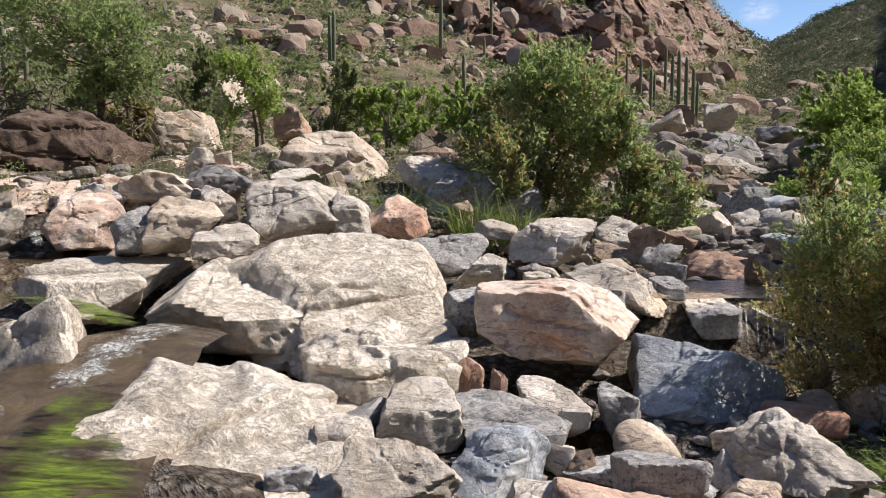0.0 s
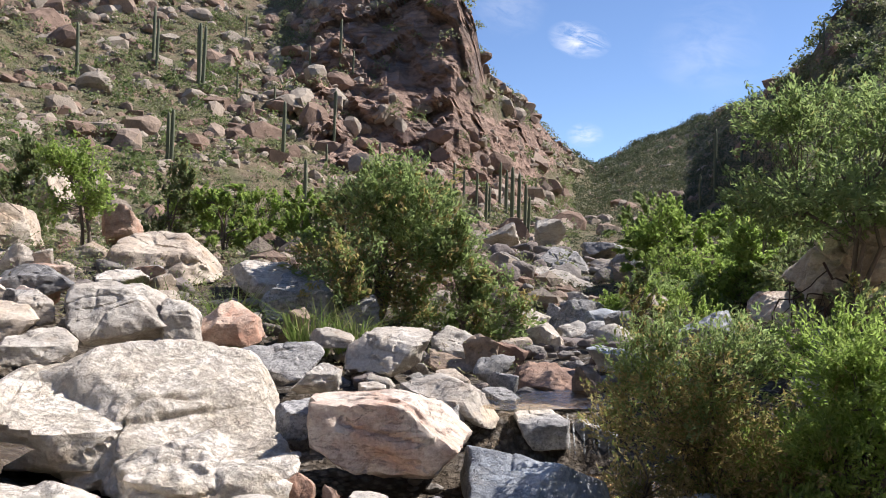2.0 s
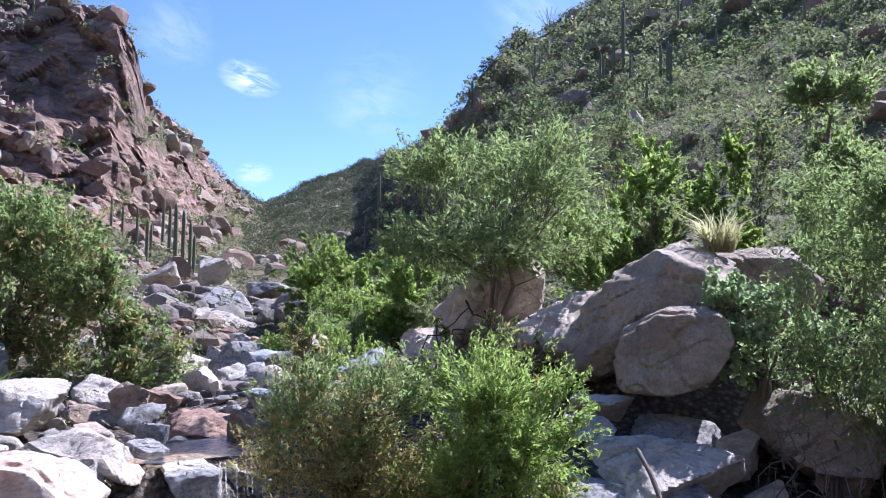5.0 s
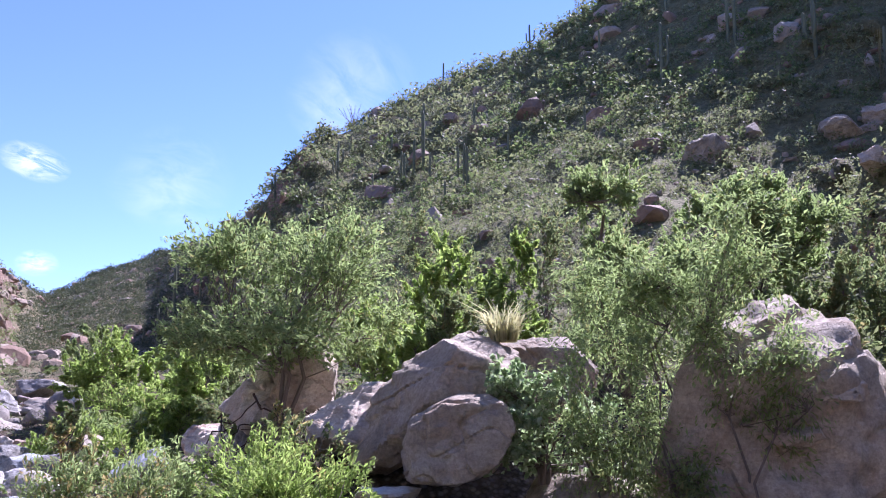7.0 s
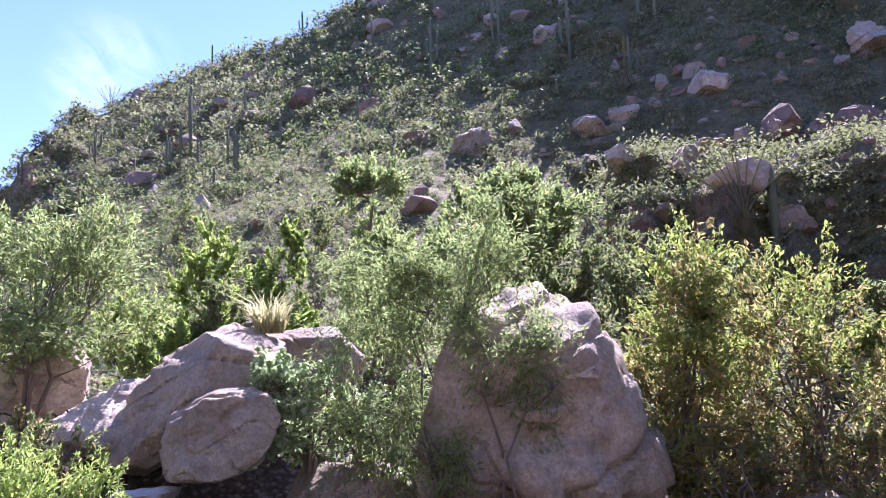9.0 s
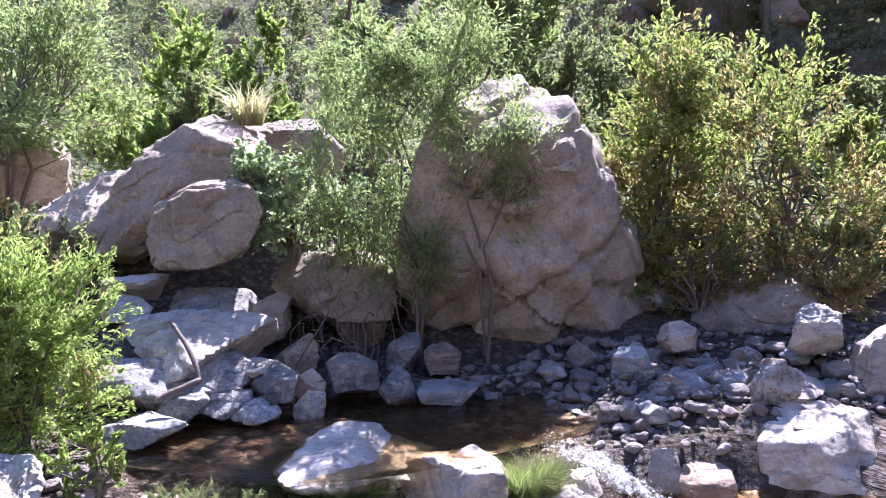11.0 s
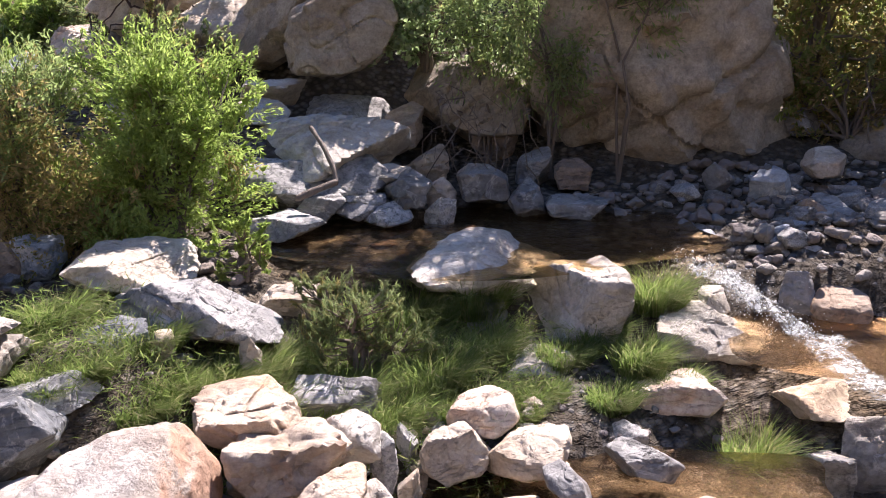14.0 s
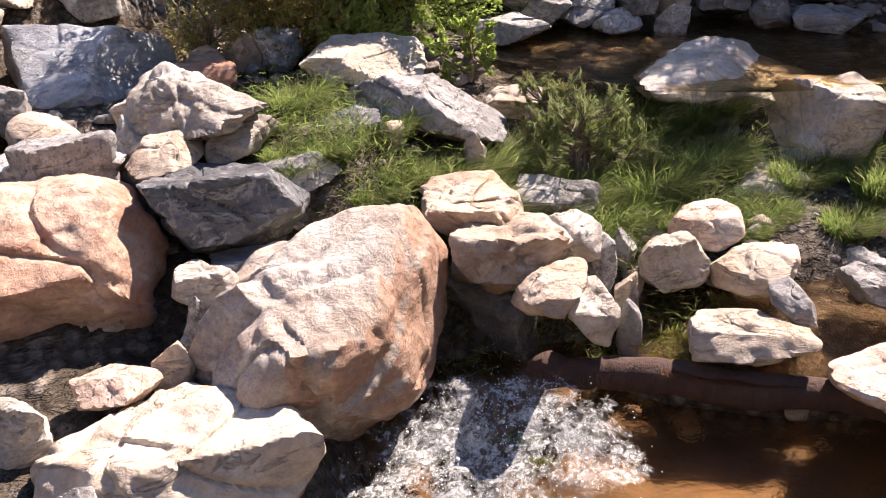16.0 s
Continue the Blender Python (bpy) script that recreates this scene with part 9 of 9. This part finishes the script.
# log and sticks
stick('driftwood_log', [(2.12, 1.99, 0.39), (2.31, 1.73, 0.39), (2.46, 1.51, 0.39), (2.62, 1.26, 0.39), (2.74, 1.06, 0.39), (2.91, 0.76, 0.38), (3.15, 0.39, 0.36)], 0.075, DRIFT, 'wet dark brown driftwood log lying across the stream', 'log', 14)
stick('dead_stick', [(4.61, 4.42, 1.68), (4.53, 4.21, 1.55), (4.47, 4.07, 1.42), (4.42, 4.0, 1.32)], 0.02, DEADWOOD, 'thin weathered dead stick leaning on the ledge')
stick('dead_stick', [(4.39, 3.96, 1.35), (4.23, 4.01, 1.31), (4.11, 4.09, 1.26)], 0.028, DEADWOOD, 'dead branch lying between the stones')

# loose stones
# mostly dark kinds, so the bar's shade is partly in the stone colour
cobbles(6.22, 1.31, 1.3, 0.8, -65, 75, 0.06, 0.28, ('grey', 'dark', 'dark', 'speckled', 'brown'), 41, 'small grey creek cobble on the shaded gravel bar')
cobbles(6.89, 0.84, 0.9, 0.6, -65, 30, 0.08, 0.26, ('speckled', 'grey', 'tan'), 42, 'pale creek cobble on the gravel bar')
cobbles(3.05, 1.95, 0.6, 0.22, -40, 30, 0.03, 0.13, ('tan', 'white', 'speckled', 'dark'), 43, 'small pale creek stone at the water edge')
cobbles(4.6, 11.5, 1.3, 3.2, -22, 30, 0.12, 0.6, ('white', 'speckled', 'tan', 'pink'), 44, 'pale stone of the upstream boulder field')
cobbles(6.2, 17.5, 1.8, 4, -18, 70, 0.2, 0.8, ('white', 'speckled', 'tan'), 45, 'pale stones of the upstream boulder field', loose=False)
cobbles(0.6, 4.7, 0.8, 0.5, 0, 25, 0.05, 0.2, ('tan', 'orange', 'dark', 'speckled'), 46, 'small stone wedged between the boulders')
cobbles(-2.2, 8.6, 1.8, 1.0, 10, 20, 0.12, 0.45, ('white', 'tan', 'pink', 'speckled'), 47, 'pale stone of the bank boulder field')
cobbles(1.0, 8.6, 1.4, 0.9, 0, 15, 0.1, 0.4, ('white', 'tan', 'dark', 'speckled'), 48, 'pale stone wedged between the boulders')
cobbles(2.4, 5.2, 0.6, 0.5, 0, 15, 0.05, 0.2, ('brown', 'dark', 'tan'), 49, 'small brown stone below the waterfall')
cobbles(6.41, 1.28, 1.9, 1.1, -65, 500, 0.03, 0.12, ('grey',), 51, 'wet grey gravel of the shaded bar', loose=False)
cobbles(0.5, 9.5, 5.5, 2.2, 5, 300, 0.06, 0.4, ('tan',), 52, 'loose stones and rubble of the bank', loose=False)
cobbles(5.5, 10.5, 2.5, 3.5, -30, 160, 0.06, 0.4, ('tan',), 53, 'loose stones and rubble of the bank', loose=False)
cobbles(1.6, 4.6, 2.2, 1.6, 0, 400, 0.03, 0.14, ('tan',), 54, 'rubble filling the gaps between boulders', loose=False)
cobbles(3.4, 1.7, 0.9, 0.5, -40, 260, 0.015, 0.07, ('tan',), 55, 'pebbles along the water edge', loose=False)
cobbles(6.61, 1.12, 1.8, 1.0, -65, 350, 0.07, 0.2, ('grey',), 56, 'heaped grey stones of the shaded bar', loose=False)

# more stones and shrubs along the banks
boulder(-4.44, 8.68, 1.86, 0.51, 0.44, 0.25, 27, 'tan', 7880)
boulder(-4.84, 10.63, 2.24, 0.49, 0.41, 0.28, 24, 'white', 7614)
boulder(-2.56, 12.19, 2.53, 0.56, 0.47, 0.36, 12, 'tan', 7792)
boulder(-1.20, 9.38, 1.94, 0.37, 0.31, 0.57, 7, 'tan', 4185)
boulder(0.95, 10.30, 1.90, 0.51, 0.43, 0.57, -5, 'dark', 7961)
boulder(0.17, 9.67, 1.84, 0.38, 0.32, 0.42, -1, 'brown', 3593)
boulder(-3.62, 11.17, 2.40, 0.55, 0.46, 0.23, 18, 'pink', 2429)
boulder(-4.73, 12.18, 2.45, 0.56, 0.47, 0.28, 21, 'brown', 2489)
boulder(2.22, 9.24, 1.59, 0.43, 0.36, 0.48, -14, 'brown', 968)
boulder(2.79, 9.83, 1.60, 0.39, 0.33, 0.29, -16, 'tan', 3283)
boulder(1.35, 6.56, 1.36, 0.26, 0.22, 0.29, -12, 'speckled', 130)
boulder(-0.18, 5.54, 1.22, 0.26, 0.22, 0.37, 2, 'bedrock', 605)
boulder(3.09, 12.45, 1.90, 0.66, 0.56, 0.77, -14, 'tan', 3219)
boulder(5.16, 11.14, 1.86, 0.64, 0.54, 0.79, -24, 'tan', 742)
boulder(4.32, 10.35, 1.78, 0.44, 0.37, 0.57, -22, 'speckled', 6362)
boulder(0.97, 12.14, 2.21, 0.61, 0.52, 0.47, -4, 'brown', 3197)
boulder(8.23, 2.37, 1.53, 0.38, 0.32, 0.27, -72, 'brown', 2740)
boulder(8.02, 1.93, 1.43, 0.46, 0.40, 0.31, -75, 'dark', 6897)
boulder(6.35, 3.95, 1.41, 0.44, 0.37, 0.50, -56, 'brown', 5567)
boulder(5.88, 4.61, 1.48, 0.43, 0.36, 0.47, -50, 'tan', 8000)
boulder(5.71, 4.21, 1.22, 0.37, 0.32, 0.34, -51, 'tan', 6548)
boulder(6.94, 2.17, 0.97, 0.37, 0.32, 0.23, -71, 'dark', 3381)
boulder(7.16, 1.86, 1.07, 0.37, 0.32, 0.28, -74, 'grey', 5603)
boulder(6.52, 2.04, 1.19, 0.26, 0.22, 0.28, -71, 'dark', 5124)
boulder(6.51, 1.66, 1.16, 0.30, 0.25, 0.29, -74, 'grey', 4080)
plant('shrub', 12.29, 4.10, 2.67, -72, 0.54, 0.43, 1.99, 'dull', 4815, 'grey-green desert shrub on the stony bank', 'bush', clear=0.02, stems=6, clumps=90, per=34, leaf=0.095, spread=0.065)
plant('shrub', 13.28, 3.32, 2.64, -76, 0.52, 0.41, 2.06, 'dull', 3516, 'grey-green desert shrub on the stony bank', 'bush', clear=0.02, stems=6, clumps=90, per=34, leaf=0.095, spread=0.065)
plant('shrub', 13.76, 2.37, 2.55, -80, 0.56, 0.45, 1.85, 'dull', 7681, 'grey-green desert shrub on the stony bank', 'bush', clear=0.02, stems=6, clumps=90, per=34, leaf=0.095, spread=0.065)
plant('shrub', 13.19, 1.27, 2.47, -84, 0.52, 0.41, 1.50, 'dull', 4360, 'grey-green desert shrub on the stony bank', 'bush', clear=0.02, stems=6, clumps=90, per=34, leaf=0.095, spread=0.065)
plant('shrub', 13.67, 0.36, 2.56, -88, 0.60, 0.48, 1.29, 'dull', 7802, 'grey-green desert shrub on the stony bank', 'bush', clear=0.02, stems=6, clumps=90, per=34, leaf=0.095, spread=0.065)
plant('shrub', 12.64, 11.61, 3.26, -47, 0.79, 0.63, 2.53, 'dull', 898, 'grey-green desert shrub on the stony bank', 'bush', clear=0.02, stems=6, clumps=90, per=34, leaf=0.095, spread=0.065)
plant('shrub', 15.91, 11.96, 4.06, -53, 0.79, 0.64, 3.40, 'dull', 6922, 'grey-green desert shrub on the stony bank', 'bush', clear=0.02, stems=6, clumps=90, per=34, leaf=0.095, spread=0.065)
plant('shrub', 16.75, 17.01, 4.38, -45, 0.95, 0.76, 4.13, 'dull', 3395, 'grey-green desert shrub on the stony bank', 'bush', clear=0.02, stems=6, clumps=90, per=34, leaf=0.095, spread=0.065)
plant('shrub', 13.66, 8.71, 3.39, -57, 0.58, 0.47, 2.56, 'dull', 5788, 'grey-green desert shrub on the stony bank', 'bush', clear=0.02, stems=6, clumps=90, per=34, leaf=0.095, spread=0.065)
plant('shrub', 20.58, 6.28, 4.08, -73, 0.86, 0.69, 3.48, 'dull', 4597, 'grey-green desert shrub on the stony bank', 'bush', clear=0.02, stems=6, clumps=90, per=34, leaf=0.095, spread=0.065)
plant('shrub', 18.62, 4.35, 3.33, -77, 0.84, 0.68, 2.79, 'dull', 3143, 'grey-green desert shrub on the stony bank', 'bush', clear=0.02, stems=6, clumps=90, per=34, leaf=0.095, spread=0.065)
plant('shrub', 12.71, 8.48, 3.19, -56, 0.70, 0.56, 2.61, 'dull', 4084, 'grey-green desert shrub on the stony bank', 'bush', clear=0.02, stems=6, clumps=90, per=34, leaf=0.095, spread=0.065)
plant('shrub', 2.73, 16.05, 2.65, -10, 0.74, 0.59, 1.74, 'dull', 4822, 'grey-green desert shrub on the stony bank', 'bush', clear=0.02, stems=6, clumps=90, per=34, leaf=0.095, spread=0.065)
plant('shrub', 1.55, 17.60, 2.71, -5, 0.68, 0.54, 1.55, 'dull', 6233, 'grey-green desert shrub on the stony bank', 'bush', clear=0.02, stems=6, clumps=90, per=34, leaf=0.095, spread=0.065)
plant('shrub', -1.03, 16.61, 2.64, 4, 0.55, 0.44, 0.93, 'dull', 7482, 'grey-green desert shrub on the stony bank', 'bush', clear=0.02, stems=6, clumps=90, per=34, leaf=0.095, spread=0.065)
plant('shrub', -6.18, 14.57, 2.63, 23, 0.58, 0.46, 1.10, 'dull', 3701, 'grey-green desert shrub on the stony bank', 'bush', clear=0.02, stems=6, clumps=90, per=34, leaf=0.095, spread=0.065)
plant('shrub', -5.09, 14.08, 2.59, 20, 0.60, 0.48, 0.83, 'dry', 3418, 'grey-green desert shrub on the stony bank', 'bush', clear=0.02, stems=6, clumps=90, per=34, leaf=0.095, spread=0.065)

# roots, sticks and weeds on the banks
tangle('root_tangle', -5.50, 12.75, 2.59, 20, 2.3, 0.9, 1.0, 90, 71, BARK, 'tangle of hanging roots and dry sticks under the bank')
tangle('root_tangle', 5.46, 7.36, 1.78, -40, 1.2, 0.6, 0.9, 50, 72, DRIFT, 'tangle of reddish dead sticks round a trunk', 0.009)
tangle('root_tangle', 5.75, 3.62, 1.09, -60, 0.8, 0.4, 0.8, 34, 73, BARK, 'thin twigs hanging before the rock face', 0.005)
tangle('root_tangle', 8.60, 1.09, 1.37, -75, 2.0, 0.7, 0.9, 70, 74, BARK, 'tangle of dry brown stems under the bushes', 0.01)
ground_cover('bank_weeds', 9.5, 17, -35, 70, 1500, 'dull', 75, 'low green weeds over the stony bank')
ground_cover('bank_weeds', 9, 18, -35, 95, 900, 'straw', 76, 'dry straw-coloured weeds over the stony bank', 0.2, 26)
ground_cover('bar_weeds', 3.0, 4.8, 22, 62, 750, 'grass', 77, 'short green grass between the stones', 0.12, 40, 0.06, 0.1)
plant('feathery_shrub', 3.14, 2.67, 0.61, -50, 0.35, 0.28, 0.63, 'dull', 8221, 'feathery dark green shrub among the creek grass', 'bush', clear=0.02, stems=14, clumps=150, per=45, leaf=0.05, slim=0.12, spread=0.03)
plant('feathery_shrub', 3.26, 3.02, 0.69, -47, 0.19, 0.15, 0.49, 'dull', 6461, 'feathery brown-green shrub among the creek grass', 'bush', clear=0.02, stems=12, clumps=90, per=45, leaf=0.05, slim=0.12, spread=0.03, dry='dry', dry_share=0.4)
ground_cover('slope_brush', 10, 30, 62, 100, 1500, 'scrub', 78, 'grey-green brush over the steep stony slope', 0.5, 60, 0.16, 0.5)

# outcrops on the steep slope
rng = np.random.RandomState(88)
for _ in range(16):
    _x, _y, _z = on_slope(rng.uniform(60, 93), rng.uniform(3, 19))
    _s = rng.uniform(0.7, 1.3) * (0.35 + 0.035 * math.hypot(_x, _y))
    boulder(_x, _y, _z + 0.05, _s * 1.3, _s, _s * 0.9, rng.uniform(0, 90), ("bank", "tan", "brown")[rng.randint(3)], rng.randint(9000), rough=1.3, label="weathered tan outcrop on the steep brushy slope")

# rubble of the far bank
boulder(-2.50, 9.33, 2.17, 0.55, 0.47, 0.44, 15, 'orange', 681)
boulder(-2.61, 10.26, 2.23, 0.64, 0.54, 0.43, 14, 'pink', 2590)
boulder(-2.36, 8.67, 2.13, 0.27, 0.23, 0.26, 15, 'pink', 1834)
boulder(-4.47, 11.95, 2.40, 0.45, 0.38, 0.30, 21, 'red', 6645)
boulder(-3.49, 8.61, 2.12, 0.50, 0.43, 0.35, 22, 'speckled', 2496)
boulder(-4.84, 9.82, 2.24, 0.44, 0.38, 0.21, 26, 'speckled', 487)
boulder(-4.70, 9.24, 2.19, 0.62, 0.53, 0.31, 27, 'pink', 3791)
boulder(-3.44, 8.49, 2.12, 0.42, 0.35, 0.35, 22, 'pink', 1490)
boulder(-4.46, 10.91, 2.31, 0.36, 0.31, 0.18, 22, 'tan', 3102)
boulder(-3.49, 9.01, 2.19, 0.46, 0.39, 0.29, 21, 'orange', 2758)
boulder(-4.24, 11.18, 2.31, 0.68, 0.58, 0.41, 21, 'white', 896)
boulder(-4.72, 10.40, 2.28, 0.35, 0.30, 0.18, 24, 'tan', 6553)
boulder(-1.60, 10.94, 2.30, 0.47, 0.40, 0.29, 8, 'red', 2143)
boulder(-3.85, 9.98, 2.26, 0.26, 0.22, 0.12, 21, 'pink', 3676)
boulder(-2.39, 8.46, 2.13, 0.27, 0.23, 0.23, 16, 'speckled', 4916)
boulder(-1.64, 10.93, 2.31, 0.45, 0.38, 0.28, 9, 'speckled', 1938)
boulder(-3.29, 9.95, 2.23, 0.58, 0.50, 0.33, 18, 'white', 1710)
boulder(-4.36, 8.46, 2.06, 0.26, 0.22, 0.38, 27, 'tan', 429)
boulder(-4.47, 11.74, 2.38, 0.44, 0.37, 0.29, 21, 'tan', 6777)
boulder(-4.44, 11.02, 2.33, 0.38, 0.32, 0.18, 22, 'pink', 4605)
boulder(-2.62, 11.15, 2.31, 0.52, 0.44, 0.34, 13, 'tan', 7133)
boulder(-1.34, 10.22, 2.18, 0.44, 0.38, 0.39, 7, 'tan', 5926)
boulder(-4.33, 11.37, 2.34, 0.62, 0.52, 0.30, 21, 'orange', 3527)
boulder(-5.18, 10.36, 2.26, 0.63, 0.54, 0.31, 27, 'orange', 3110)
boulder(-3.43, 11.91, 2.37, 0.77, 0.65, 0.44, 16, 'pink', 2688)
boulder(4.51, 12.47, 1.77, 0.81, 0.69, 0.63, -20, 'speckled', 1340)
boulder(4.73, 9.52, 1.65, 0.33, 0.28, 0.17, -26, 'speckled', 200)
boulder(4.85, 11.37, 1.66, 0.44, 0.38, 0.48, -23, 'white', 5440)
boulder(2.15, 8.33, 1.55, 0.42, 0.36, 0.31, -14, 'speckled', 5629)
boulder(5.93, 12.22, 1.77, 0.60, 0.51, 0.53, -26, 'grey', 7538)
boulder(5.48, 11.12, 1.70, 0.69, 0.59, 0.49, -26, 'brown', 322)
boulder(5.18, 13.13, 1.82, 0.53, 0.45, 0.64, -22, 'brown', 2839)
boulder(3.26, 10.40, 1.66, 0.64, 0.55, 0.41, -17, 'white', 3261)
boulder(5.70, 11.26, 1.69, 0.39, 0.33, 0.39, -27, 'speckled', 7994)
boulder(4.64, 11.83, 1.70, 0.67, 0.57, 0.57, -21, 'grey', 5739)
boulder(3.51, 8.42, 1.62, 0.36, 0.30, 0.20, -23, 'brown', 5783)
boulder(5.61, 10.83, 1.68, 0.74, 0.63, 0.41, -27, 'brown', 4103)
boulder(3.93, 11.07, 1.64, 0.46, 0.39, 0.44, -20, 'white', 4292)
boulder(3.23, 11.13, 1.65, 0.73, 0.62, 0.53, -16, 'tan', 3209)
boulder(3.83, 8.81, 1.63, 0.30, 0.26, 0.18, -24, 'grey', 3094)
boulder(2.87, 7.60, 1.47, 0.31, 0.26, 0.46, -21, 'brown', 4253)

# small stones about the log and in the stream bed
cobbles(2.94, 1.94, 0.5, 0.2, -40, 40, 0.04, 0.15, ('tan', 'white', 'speckled', 'dark', 'pink'), 81, 'small pale creek stone at the water edge')
cobbles(0.79, 3.23, 0.3, 0.2, -20, 24, 0.04, 0.14, ('tan', 'pink', 'speckled', 'brown'), 82, 'small stone wedged under the boulders')
cobbles(2.50, 1.21, 0.55, 0.4, -40, 70, 0.05, 0.17, ('orange', 'tan', 'orange'), 83, 'rusty stones under the clear brown water', sink=0.1, loose=False, grey=0.0)
cobbles(4.52, 3.35, 0.7, 0.35, -58, 60, 0.05, 0.2, ('tan', 'brown', 'orange'), 84, 'brown stones under the clear pool water', sink=0.1, loose=False, grey=0.0)
